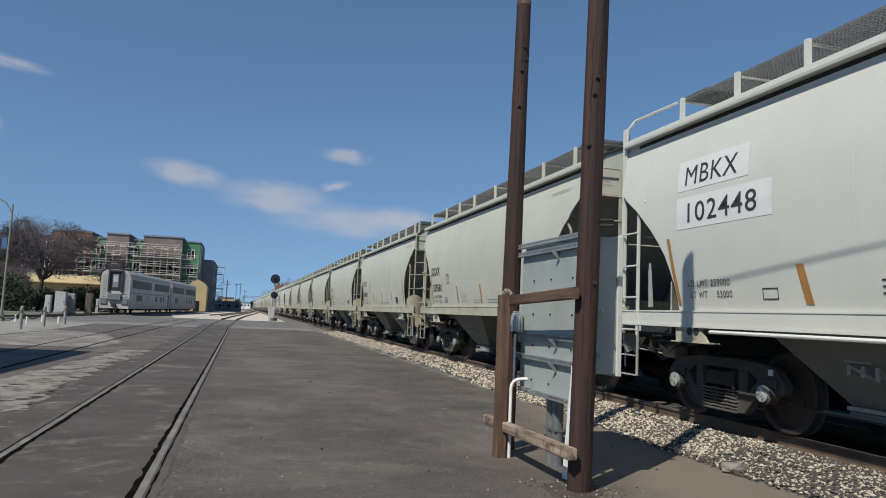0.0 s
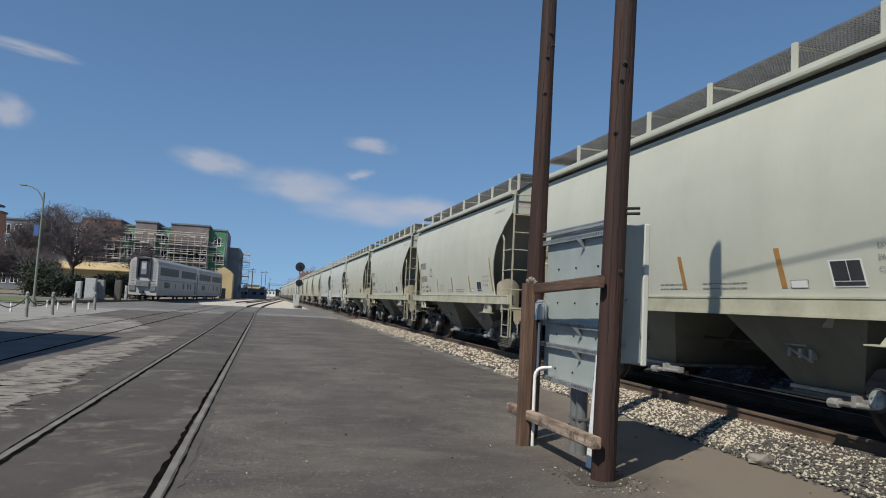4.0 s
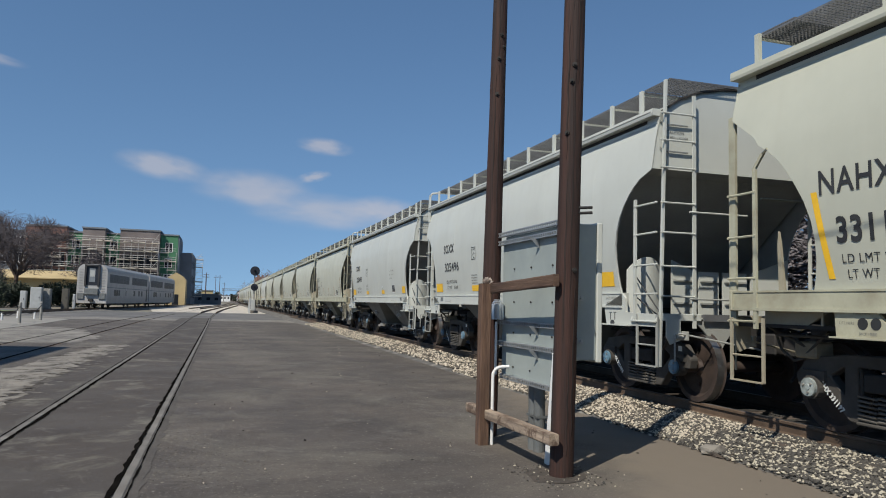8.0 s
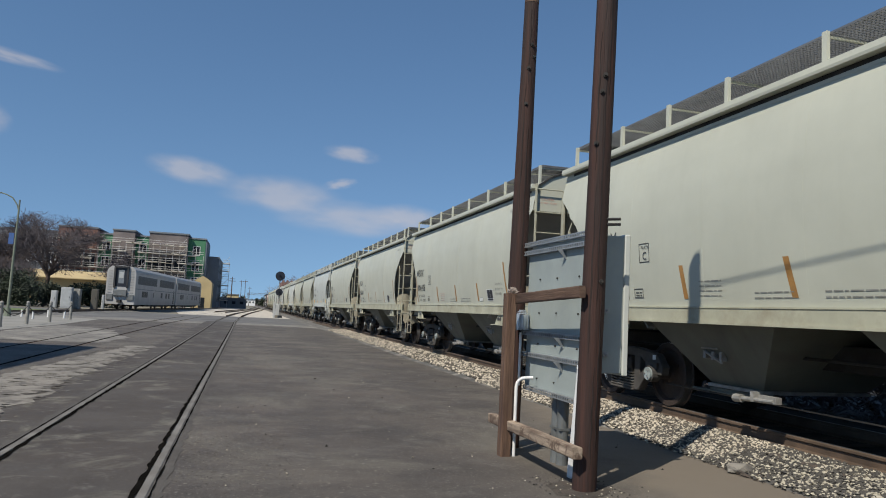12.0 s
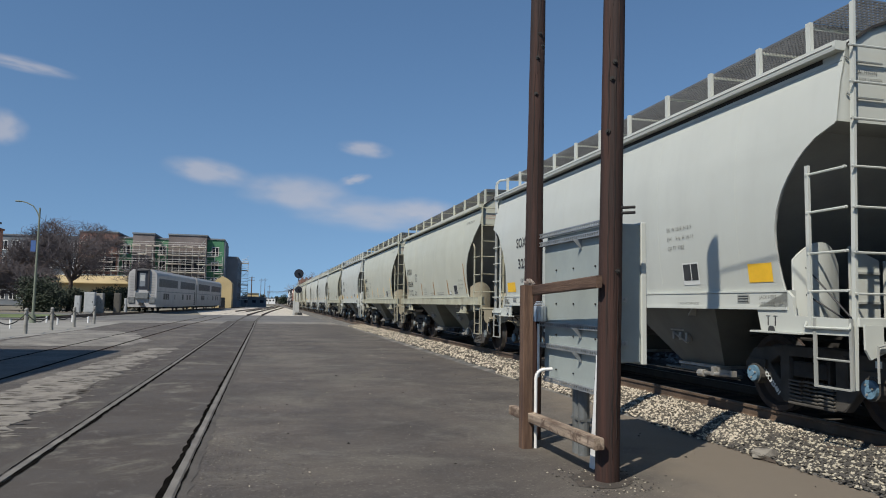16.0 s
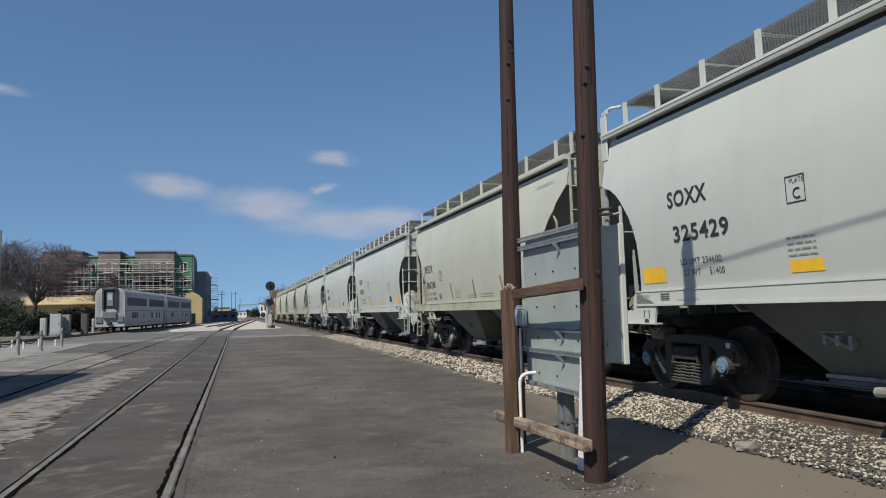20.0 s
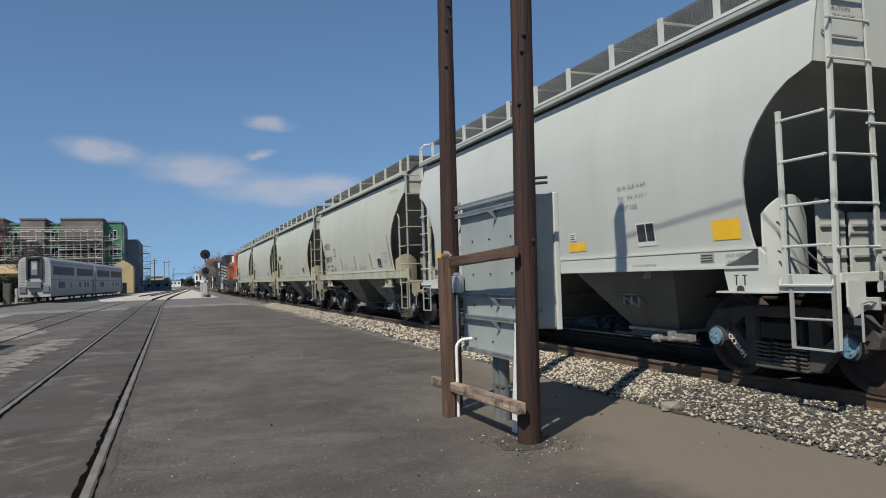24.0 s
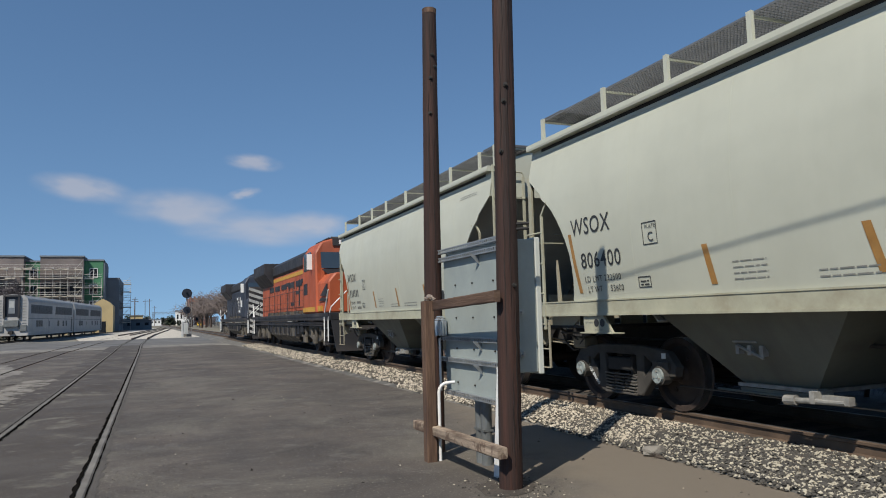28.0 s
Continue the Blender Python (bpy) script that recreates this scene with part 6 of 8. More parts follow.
def engine(hull, roof, trim, label):
    """A six-axle road engine, nose towards -y, origin at the rails."""
    e = thing("locomotive", label, "locomotive", group="engines of the train")
    bm = B()
    box(bm, -1.5, 1.5, -10.3, 10.3, 1.28, 1.55)
    part("deck", bm, LOCO_BLACK, e, bevel=0.02)
    bm = B()
    box(bm, -1.53, 1.53, -10.2, 10.2, 1.42, 1.54)
    part("deck_stripe", bm, LOCO_BLACK, e)
    bm = B()      # fuel tank
    loft(bm, [[Vector((x, y, z)) for x, z in ((-1.05, 0.32), (1.05, 0.32), (1.42, 0.62), (1.42, 1.22), (-1.42, 1.22), (-1.42, 0.62))] for y in (-3.2, 3.2)], closed=True, caps=True)
    tank = part("fuel_tank", bm, LOCO_GRIME, e)
    for y in (-2.4, -1.2, 0.0, 1.2, 2.4):
        bm = B()      # straps, fillers and sight glasses along the tank
        box(bm, -1.445, -1.425, y - 0.05, y + 0.05, 0.60, 1.20)
        box(bm, -1.50, -1.425, y + 0.25, y + 0.50, 0.72, 0.98)
        part("tank_strap", bm, LOCO_BLACK, tank)
    bm = B()      # hung pipes, valves and boxes below the deck
    for y, w, z0, z1 in ((-4.9, 0.5, 0.82, 1.24), (-4.1, 0.35, 0.72, 1.2), (-3.5, 0.2, 0.6, 1.2), (3.5, 0.4, 0.7, 1.22), (4.3, 0.55, 0.85, 1.24), (9.2, 0.3, 0.6, 1.2), (-9.2, 0.3, 0.6, 1.2)):
        box(bm, -1.44, -1.20, y - w / 2, y + w / 2, z0, z1)
    for z in (1.10, 1.18):
        rod(bm, (-1.47, -9.3, z), (-1.47, 9.3, z), 0.025, 6)
    part("hung_gear", bm, LOCO_BLACK, e)
    bm = B()      # long hood
    loft(bm, [[Vector((x, y, z)) for x, z in ((-1.0, 1.55), (-1.0, 3.55), (-0.75, 3.95), (0.75, 3.95), (1.0, 3.55), (1.0, 1.55))] for y in (-5.6, 6.6)], closed=True, caps=True)
    hood = part("long_hood", bm, hull, e)
    bm = B()
    box(bm, -1.06, 1.06, -5.6, 5.4, 3.58, 4.34)
    part("roof_cowl", bm, roof, e, bevel=0.16)
    bm = B()
    box(bm, -1.012, 1.012, -5.6, 6.6, 3.36, 3.54)
    part("hood_stripe", bm, trim, hood)
    for y in (-4.6, -3.7, -2.8, -1.9, -1.0, -0.1, 0.8, 1.7, 2.6, 3.5, 4.4, 5.3, 6.1):
        bm = B()
        box(bm, -1.018, -1.0, y - 0.40, y + 0.40, 1.75, 2.75)
        part("engine_room_door", bm, hull, hood, bevel=0.006)
        bm = B()
        box(bm, -1.024, -1.0, y + 0.415, y + 0.445, 1.7, 2.8)
        part("door_gap", bm, LOCO_BLACK, hood)
    for y in (-4.9, -2.9, -0.9, 1.1, 3.1, 5.0):
        bm = B()
        box(bm, -1.022, -1.0, y, y + 1.5, 2.86, 3.12)
        part("side_louvre", bm, LOCO_BLACK, hood)
        bm = B()
        box(bm, -1.16, -1.0, y + 0.1, y + 1.3, 1.55, 1.72)
        part("walkway_box", bm, LOCO_GRIME, hood)
    # plain bars where the owner's letters stand
    for i, (y, w) in enumerate(((-3.6, 0.9), (-2.3, 0.9), (-1.0, 0.9), (0.3, 0.8))):
        bm = B()
        box(bm, -1.028, -1.0, y, y + 0.16, 1.95, 3.15)
        box(bm, -1.028, -1.0, y + 0.16, y + w, (3.0, 2.5, 2.0, 3.0)[i], (3.15, 2.65, 2.15, 3.15)[i])
        part("side_mark", bm, LOCO_BLACK if hull is LOCO_ORANGE else LAMPWHITE, hood)
    # radiator wings at the rear
    bm = B()
    loft(bm, [[Vector((x, y, z)) for x, z in ((-1.0, 3.2), (-1.52, 3.85), (-1.52, 4.45), (1.52, 4.45), (1.52, 3.85), (1.0, 3.2))] for y in (5.2, 9.6)], closed=True, caps=True)
    part("radiator_wing", bm, roof, e, bevel=0.03)
    bm = B()
    box(bm, -1.0, 1.0, 6.6, 9.4, 1.55, 3.3)
    part("radiator_body", bm, hull, e)
    for y in (-1.5, 0.3):
        bm = B()
        rod(bm, (0, y, 4.34), (0, y, 4.48), 0.55, 18)
        part("dynamic_brake_fan", bm, LOCO_BLACK, e)
    bm = B()
    box(bm, -0.35, 0.35, 2.2, 3.6, 4.3, 4.55)
    part("exhaust_stack", bm, LOCO_BLACK, e, bevel=0.04)
    # cab
    bm = B()
    lower = [(-1.5, 1.55), (-1.5, 3.85), (-1.22, 4.30), (-0.8, 4.42), (0.8, 4.42), (1.22, 4.30), (1.5, 3.85), (1.5, 1.55)]
    loft(bm, [[Vector((x, y0 + max(0.0, z - 3.05) * lean, z)) for x, z in lower] for y0, lean in ((-8.2, 0.24), (-5.55, 0.0))], closed=True, caps=True)
    cabin = part("cab", bm, hull, e, bevel=0.06)
    bm = B()
    box(bm, -0.95, 0.95, -7.75, -5.5, 4.40, 4.48)
    part("cab_roof", bm, roof, cabin, bevel=0.03)
    for sx in (-1, 1):
        for y0, y1 in ((-7.25, -6.55), (-6.45, -5.85)):
            bm = B()
            box(bm, *sorted((sx * 1.498, sx * 1.512)), y0, y1, 3.25, 3.95)
            part("side_window", bm, WINDOW, cabin)
        bm = B()
        box(bm, *sorted((sx * 1.50, sx * 1.70)), -7.42, -7.38, 3.25, 3.85)
        part("wind_deflector", bm, LAMPWHITE, cabin)
    for x0, x1 in ((-1.30, -0.10), (0.10, 1.30)):
        bm = B()
        slab(bm, [(x0, -8.17, 3.25), (x1, -8.17, 3.25), (x1, -8.02, 3.88), (x0, -8.02, 3.88)], (0, -0.03, 0))
        part("windscreen", bm, WINDOW, cabin)
    bm = B()      # black anti-glare panel below the windscreen
    slab(bm, [(-1.0, -8.22, 2.96), (1.0, -8.22, 2.96), (1.3, -8.185, 3.22), (-1.3, -8.185, 3.22)], (0, -0.012, 0))
    part("glare_panel", bm, LOCO_BLACK, cabin)
    for sx in (-1, 1):
        bm = B()
        box(bm, *sorted((sx * 1.497, sx * 1.508)), -6.5, -5.75, 2.3, 2.75)
        part("cab_side_mark", bm, LOCO_BLACK if hull is LOCO_ORANGE else LAMPWHITE, cabin)
        bm = B()
        box(bm, *sorted((sx * 1.497, sx * 1.51)), -7.9, -5.6, 1.62, 1.80)
        part("cab_stripe", bm, trim, cabin)
    for y in (-3.0, -1.6, 4.4):
        bm = B()
        box(bm, -0.99, 0.99, y - 0.35, y + 0.35, 3.72, 4.22)
        part("intake_grille", bm, LOCO_GRIME, e)
    bm = B()
    rod(bm, (-0.5, -6.4, 4.62), (0.3, -6.4, 4.62), 0.05, 8)
    part("air_horn", bm, LOCO_GRIME, e)
    bm = B()
    rod(bm, (-1.25, -2.6, 1.02), (-1.25, 2.4, 1.02), 0.16, 12)
    part("air_reservoir", bm, LOCO_GRIME, e)
    bm = B()
    box(bm, -0.80, 0.80, -7.98, -7.7, 4.14, 4.42)
    part("number_board", bm, LOCO_BLACK, cabin)
    bm = B()
    for x in (-0.5, -0.3, -0.1, 0.1, 0.3, 0.5):
        box(bm, x - 0.06, x + 0.06, -8.0, -7.98, 4.20, 4.36)
    part("number_bars", bm, LAMPWHITE, cabin)
    # nose
    bm = B()
    loft(bm, [[Vector((x * k, y, z)) for x, z in ((-1.45, 1.55), (-1.45, 2.70), (-1.15, 3.02), (1.15, 3.02), (1.45, 2.70), (1.45, 1.55))] for y, k in ((-8.1, 1.0), (-9.35, 0.9))], closed=True, caps=True)
    nose = part("nose", bm, hull, e, bevel=0.05)
    bm = B()
    for k, z in ((1.0, 2.35), (0.75, 2.52), (0.5, 2.69)):
        slab(bm, [(-0.65 * k, -9.36, z), (0.65 * k, -9.36, z), (0.5 * k, -9.36, z + 0.09), (-0.5 * k, -9.36, z + 0.09)], (0, -0.03, 0))
    part("nose_mark", bm, LOCO_BLACK if hull is LOCO_ORANGE else LAMPWHITE, nose)
    if hull is LOCO_ORANGE:
        for sx in (-1, 1):
            bm = B()      # black wedge and bar on the nose's flank
            slab(bm, [(sx * 1.425, -8.55, 2.18), (sx * 1.33, -9.25, 2.18), (sx * 1.33, -9.25, 2.62)], (sx * 0.03, 0, 0))
            slab(bm, [(sx * 1.435, -8.45, 2.00), (sx * 1.33, -9.25, 2.00), (sx * 1.33, -9.25, 2.10), (sx * 1.42, -8.60, 2.10)], (sx * 0.03, 0, 0))
            part("flank_wedge", bm, LOCO_BLACK, nose)
    bm = B()
    box(bm, -1.46, 1.46, -8.7, -8.1, 1.62, 1.82)
    part("nose_stripe", bm, trim, nose)
    for x in (-0.14, 0.14):
        bm = B()
        rod(bm, (x, -9.40, 2.1), (x, -9.34, 2.1), 0.09, 12)
        part("headlight", bm, LAMPWHITE, nose)
    # pilot, steps and rails
    bm = B()
    slab(bm, [(-1.45, -10.3, 1.28), (1.45, -10.3, 1.28), (1.3, -10.45, 0.2), (-1.3, -10.45, 0.2)], (0, 0.08, 0))
    part("pilot_plow", bm, LOCO_BLACK, e)
    for ey in (-1, 1):
        for sx in (-1, 1):
            bm = B()
            for i in range(4):
                box(bm, *sorted((sx * 1.15, sx * 1.5)), *sorted((ey * 9.55, ey * 10.0)), 0.42 + 0.28 * i, 0.46 + 0.28 * i)
            box(bm, *sorted((sx * 1.12, sx * 1.5)), *sorted((ey * 9.5, ey * 9.54)), 0.4, 1.4)
            part("entry_steps", bm, LOCO_BLACK, e)
            bm = B()
            pipe(bm, [(sx * 1.5, ey * 9.45, 0.55), (sx * 1.5, ey * 9.45, 1.45), (sx * 1.5, ey * 10.1, 2.35)], 0.022, 6)
            pipe(bm, [(sx * 1.5, ey * 10.05, 0.55), (sx * 1.5, ey * 10.05, 1.30), (sx * 1.45, ey * 10.3, 1.75), (sx * 0.9, ey * 10.35, 2.3)], 0.022, 6)
            part("step_handrail", bm, LAMPWHITE, e)
    if hull is LOCO_BLUE:
        for sx in (-1, 1):
            bm = B()
            for i in range(5):
                z = 1.55 + 0.36 * i
                slab(bm, [(sx * 0.62, -10.28, z), (sx * 1.5, -10.28, z + 0.30), (sx * 1.5, -10.28, z + 0.48), (sx * 0.62, -10.28, z + 0.18)], (0, 0.02, 0))
            for i in range(3):
                z = 0.4 + 0.36 * i
                slab(bm, [(sx * 0.9, -10.46, z), (sx * 1.48, -10.46, z + 0.2), (sx * 1.48, -10.46, z + 0.36), (sx * 0.9, -10.46, z + 0.16)], (0, 0.02, 0))
            part("warning_stripes", bm, STRIPE, e, "white diagonal warning stripes")
            bm = B()
            box(bm, *sorted((sx * 0.6, sx * 1.52)), -10.26, -10.24, 1.5, 3.5)
            part("end_door_panel", bm, LOCO_BLACK, e)
    for sx in (-1, 1):
        bm = B()
        x = sx * 1.46
        rod(bm, (x, -5.4, 2.55), (x, 9.4, 2.55), 0.013, 6)
        rod(bm, (x, -5.4, 2.1), (x, 9.4, 2.1), 0.008, 6)
        part("handrail", bm, LOCO_BLACK, e)
        for i in range(9):
            bm = B()
            y = -5.4 + 14.8 * i / 8
            rod(bm, (x, y, 1.5), (x, y, 2.56), 0.014, 6)
            part("rail_stanchion", bm, LOCO_BLACK, e)
    # trucks
    for ty in (-6.9, 6.9):
        for sx in (-1, 1):
            bm = B()
            slab(bm, [(sx * 1.08, ty + y, z) for y, z in ((-2.6, 0.55), (-2.6, 0.9), (-1.2, 1.08), (1.2, 1.08), (2.6, 0.9), (2.6, 0.55), (1.4, 0.62), (0.6, 0.45), (-0.6, 0.45), (-1.4, 0.62))], (sx * 0.16, 0, 0))
            tr = part("truck_frame", bm, LOCO_GRIME, e, bevel=0.03)
            for dy in (-1.9, 0.0, 1.9):
                bm = B()
                box(bm, *sorted((sx * 1.2, sx * 1.36)), ty + dy - 0.2, ty + dy + 0.2, 0.36, 0.72)
                part("journal_box", bm, LOCO_GRIME, tr, bevel=0.03)
                bm = B()
                rod(bm, (sx * 1.3, ty + dy - 0.36, 0.62), (sx * 1.3, ty + dy - 0.36, 1.0), 0.09, 10)
                rod(bm, (sx * 1.3, ty + dy + 0.36, 0.62), (sx * 1.3, ty + dy + 0.36, 1.0), 0.09, 10)
                part("coil_spring", bm, LOCO_GRIME, tr)
        for dy in (-1.9, 0.0, 1.9):
            ws = new("engine_wheelset", mesh_of(wheelset_mesh(), "engine_wheelset", WHEEL))
            ws.parent = e
            ws.location, ws.scale = (0, ty + dy, 0.53), (1, 1.097, 1.097)
    for ey in (-1, 1):
        bm = B()
        box(bm, -0.2, 0.2, *sorted((ey * 10.3, ey * 11.1)), 0.7, 1.0)
        part("coupler", bm, STEEL_DARK, e, bevel=0.02)
    return e


engines = [engine(LOCO_ORANGE, LOCO_BLACK, LOCO_YELLOW, "orange and black diesel locomotive with yellow stripes and handrails"),
           engine(LOCO_BLUE, LOCO_BLACK, LOCO_BLUE, "dark navy diesel locomotive with white striped end")]

# ---- beyond the yard: signal, parked coaches, street, buildings, trees ----
STAINLESS = mat("stainless_steel", (0.355, 0.35, 0.34), 0.6, metal=0.0, var=0.06, scale=0.8, fine=8, bump=0, dirt=(0.30, 0.29, 0.27), dirt_amt=0.5, dirt_scale=0.7)
DARKGLASS = mat("dark_window", (0.018, 0.021, 0.025), 0.4, var=0.1, bump=0, spec=0.12)
GREENSHEATH = mat("green_sheathing", (0.06, 0.20, 0.10), 0.7, var=0.12, scale=0.3, fine=2, bump=0, dirt=(0.04, 0.12, 0.065), dirt_amt=0.5, dirt_scale=0.2)
STUCCO = mat("grey_brown_stucco", (0.175, 0.150, 0.142), 0.9, var=0.16, scale=0.25, fine=3, bump=0, dirt=(0.11, 0.095, 0.09), dirt_amt=0.5, dirt_scale=0.15)
REDBRICK = mat("red_brown_brick", (0.25, 0.125, 0.09), 0.9, var=0.12, scale=0.3, fine=4, bump=0, dirt=(0.2, 0.09, 0.06), dirt_amt=0.4, dirt_scale=0.2)
ORANGEBRICK = mat("orange_stucco", (0.40, 0.205, 0.14), 0.9, var=0.08, scale=0.3, fine=4, bump=0)
TAN = mat("tan_stucco", (0.46, 0.36, 0.19), 0.9, var=0.1, scale=0.3, fine=4, bump=0, dirt=(0.3, 0.22, 0.12), dirt_amt=0.4, dirt_scale=0.3)
GREYWALL = mat("blue_grey_panel", (0.16, 0.18, 0.20), 0.8, var=0.12, scale=0.3, fine=4, bump=0)
SCAFFOLD = mat("scaffold_tube", (0.50, 0.49, 0.46), 0.6, metal=0.2, var=0.1, bump=0)
PLANK = mat("scaffold_plank", (0.55, 0.50, 0.42), 0.9, var=0.15, scale=1, bump=0)
WINFRAME = mat("white_window_frame", (0.72, 0.72, 0.70), 0.6, var=0.05, bump=0)
BARK = mat("grey_brown_bark", (0.105, 0.075, 0.06), 0.95, var=0.2, scale=3, fine=15, bump=0.01)
TWIG = mat("bare_twigs", (0.078, 0.068, 0.074), 0.95, var=0.2, scale=0.5, fine=6, bump=0)
BRUSH = mat("grey_winter_brush", (0.135, 0.127, 0.138), 0.9, var=0.2, scale=1.2, fine=6, bump=0)
PALETWIG = mat("pale_bare_twigs", (0.19, 0.155, 0.14), 0.95, var=0.2, scale=0.5, fine=6, bump=0)
LEAF = mat("evergreen_leaf", (0.022, 0.034, 0.014), 0.7, var=0.3, scale=0.7, fine=4, bump=0)
GRASS = mat("winter_lawn", (0.11, 0.15, 0.045), 0.95, var=0.2, scale=0.3, fine=6, bump=0.02, dirt=(0.2, 0.18, 0.09), dirt_amt=0.5, dirt_scale=0.3)
POSTGREY = mat("weathered_bollard", (0.27, 0.265, 0.24), 0.8, var=0.15, scale=4, fine=20, bump=0.002)
PALEPAVE = mat("pale_pavement", (0.25, 0.24, 0.212), 0.9, var=0.1, scale=0.4, fine=10, bump=0.003, dirt=(0.22, 0.21, 0.19), dirt_amt=0.5, dirt_scale=0.4)
LAMPPOST = mat("painted_lamp_post", (0.16, 0.18, 0.13), 0.6, var=0.1, bump=0)
BANNER = mat("blue_banner", (0.05, 0.11, 0.28), 0.8, var=0.1, bump=0)
CABGREY = mat("grey_box_paint", (0.38, 0.39, 0.38), 0.5, var=0.06, bump=0, dirt=(0.25, 0.25, 0.24), dirt_amt=0.4, dirt_scale=1)
CABGREEN = mat("brown_box_paint", (0.085, 0.078, 0.062), 0.6, var=0.08, bump=0)
LENS = mat("signal_black", (0.012, 0.014, 0.022), 0.5, var=0.1, bump=0)

sheet("pavement", [(-26, 20), (-9.6, 27), (-9.0, 40), (-9.3, 52), (-26, 58)], 0.012, PALEPAVE, "pale concrete pavement behind the bollards")
sheet("lawn", [(-60, 66), (-22, 63), (-14, 64), (-13, 74), (-60, 80)], 0.03, GRASS, "green winter lawn by the street")


# bollards and chains
def bollard(x, y):
    b = thing("bollard", "grey round bollard with a ball top linked by chain", "bollard", pose(x, y, 0), group="bollards with chain")
    bm = B()
    rod(bm, (0, 0, -0.02), (0, 0, 1.0), 0.085, 14, 0.07)
    part("shaft", bm, POSTGREY, b)
    bm = B()
    bmesh.ops.create_uvsphere(bm, u_segments=12, v_segments=8, radius=0.085)
    bmesh.ops.translate(bm, verts=bm.verts, vec=(0, 0, 1.05))
    part("ball_top", bm, POSTGREY, b, smooth=True)
    bm = B()
    rod(bm, (0, 0, 0.93), (0, 0, 0.97), 0.095, 14)
    part("collar", bm, POSTGREY, b)


posts = [(-10.3, 26.8), (-10.2, 30.7), (-10.1, 34.7), (-10.1, 38.6), (-10.15, 43.0), (-10.3, 48.4)]
for x, y in posts:
    bollard(x, y)
for (xa, ya), (xb, yb) in zip(posts, posts[1:]):
    bm = B()
    pts = [Vector((xa, ya, 0.9)).lerp(Vector((xb, yb, 0.9)), i / 14) - Vector((0, 0, 0.42 * math.sin(math.pi * i / 14))) for i in range(15)]
    pipe(bm, pts, 0.022, 6)
    solid("hanging_chain", bm, STEEL_DARK, "dark sagging chain between two bollards", "chain", "chains of the bollards")
for x, y in ((-12.6, 33.0), (-12.7, 36.8), (-12.5, 40.5), (-13.0, 44.5), (-12.0, 47.0), (-11.1, 50.5), (-12.4, 52.0), (-13.4, 50.0)):
    bm = B()
    rod(bm, (x, y, 0), (x, y, 0.42), 0.05, 10)
    rod(bm, (x, y, 0.42), (x, y, 0.46), 0.062, 10)
    solid("path_light", bm, LAMPWHITE, "short white path post on the pavement", "bollard", "short path posts")

# street lamp with a banner
lamp = thing("street_lamp", "tall tapered street lamp with curved arm and blue banner", "street lamp", pose(-14.2, 50, 0))
bm = B()
rod(bm, (0, 0, 0), (0, 0, 0.5), 0.22, 12, 0.16)
part("base", bm, LAMPPOST, lamp)
bm = B()
rod(bm, (0, 0, 0.4), (0.05, 0, 7.3), 0.085, 12, 0.05)
part("shaft", bm, LAMPPOST, lamp)
bm = B()
pipe(bm, [(0.05, 0, 6.6), (-0.08, 0, 7.0), (-0.35, 0, 7.4), (-0.7, 0, 7.58), (-1.0, 0, 7.66)], 0.035, 8)
part("arm", bm, LAMPPOST, lamp)
bm = B()
box(bm, -1.4, -0.98, -0.10, 0.10, 7.62, 7.70)
part("lamp_head", bm, LAMPPOST, lamp, bevel=0.04)
bm = B()
box(bm, -0.36, -0.07, -0.01, 0.01, 4.5, 5.2)
part("banner", bm, BANNER, lamp, "faded blue banner")

# cabinets by the tracks
for x, y, w, d, h, m, lab in ((-19.6, 84, 0.55, 0.6, 1.9, CABGREY, "small grey steel signal cabinet on a pad"), (-18.4, 84, 1.05, 0.8, 2.3, CABGREY, "tall grey double signal cabinet"), (-17.6, 85, 0.7, 0.8, 2.2, POSTGREY, "weathered grey signal cabinet"), (-16.05, 86.0, 0.65, 0.7, 2.25, CABGREEN, "dark brown grey steel cabinet"), (-15.2, 86, 0.26, 0.3, 1.7, CABGREY, "slim pale meter box on a post")):
    c = thing("signal_cabinet", lab, "cabinet", pose(x, y, 0), group="cabinets by the tracks")
    bm = B()
    box(bm, -w / 2, w / 2, -d / 2, d / 2, 0.1, h)
    part("housing", bm, m, c, bevel=0.03)
    bm = B()
    box(bm, -w / 2 - 0.1, w / 2 + 0.1, -d / 2 - 0.1, d / 2 + 0.1, -0.03, 0.1)
    part("pad", bm, CONCRETE, c)
    bm = B()
    box(bm, -w / 2 + 0.08, w / 2 - 0.08, -d / 2 - 0.02, -d / 2, 0.25, h - 0.15)
    part("door", bm, m, c, bevel=0.008)
    bm = B()
    box(bm, w / 2 - 0.22, w / 2 - 0.18, -d / 2 - 0.05, -d / 2 - 0.02, h * 0.5, h * 0.5 + 0.2)
    part("handle", bm, STEEL_DARK, c)


# railway signal with two round targets
sig = thing("railway_signal", "two-headed railway signal with black round targets on a white mast", "railway signal", pose(3.72, 88, 0))
bm = B()
rod(bm, (0, 0, 0), (0, 0, 5.3), 0.075, 12)
part("mast", bm, POSTGREY, sig)
for z, r in ((4.98, 0.56), (3.05, 0.42)):
    bm = B()
    rod(bm, (0, -0.26, z), (0, -0.30, z), r, 28)
    tgt = part("target", bm, LENS, sig)
    bm = B()
    rod(bm, (0, -0.24, z), (0, 0.14, z), 0.16, 14)
    part("lamp_housing", bm, LENS, tgt)
    bm = B()
    rod(bm, (0, -0.305, z), (0, -0.5, z), 0.12, 14, caps=False)
    part("hood", bm, LENS, tgt)
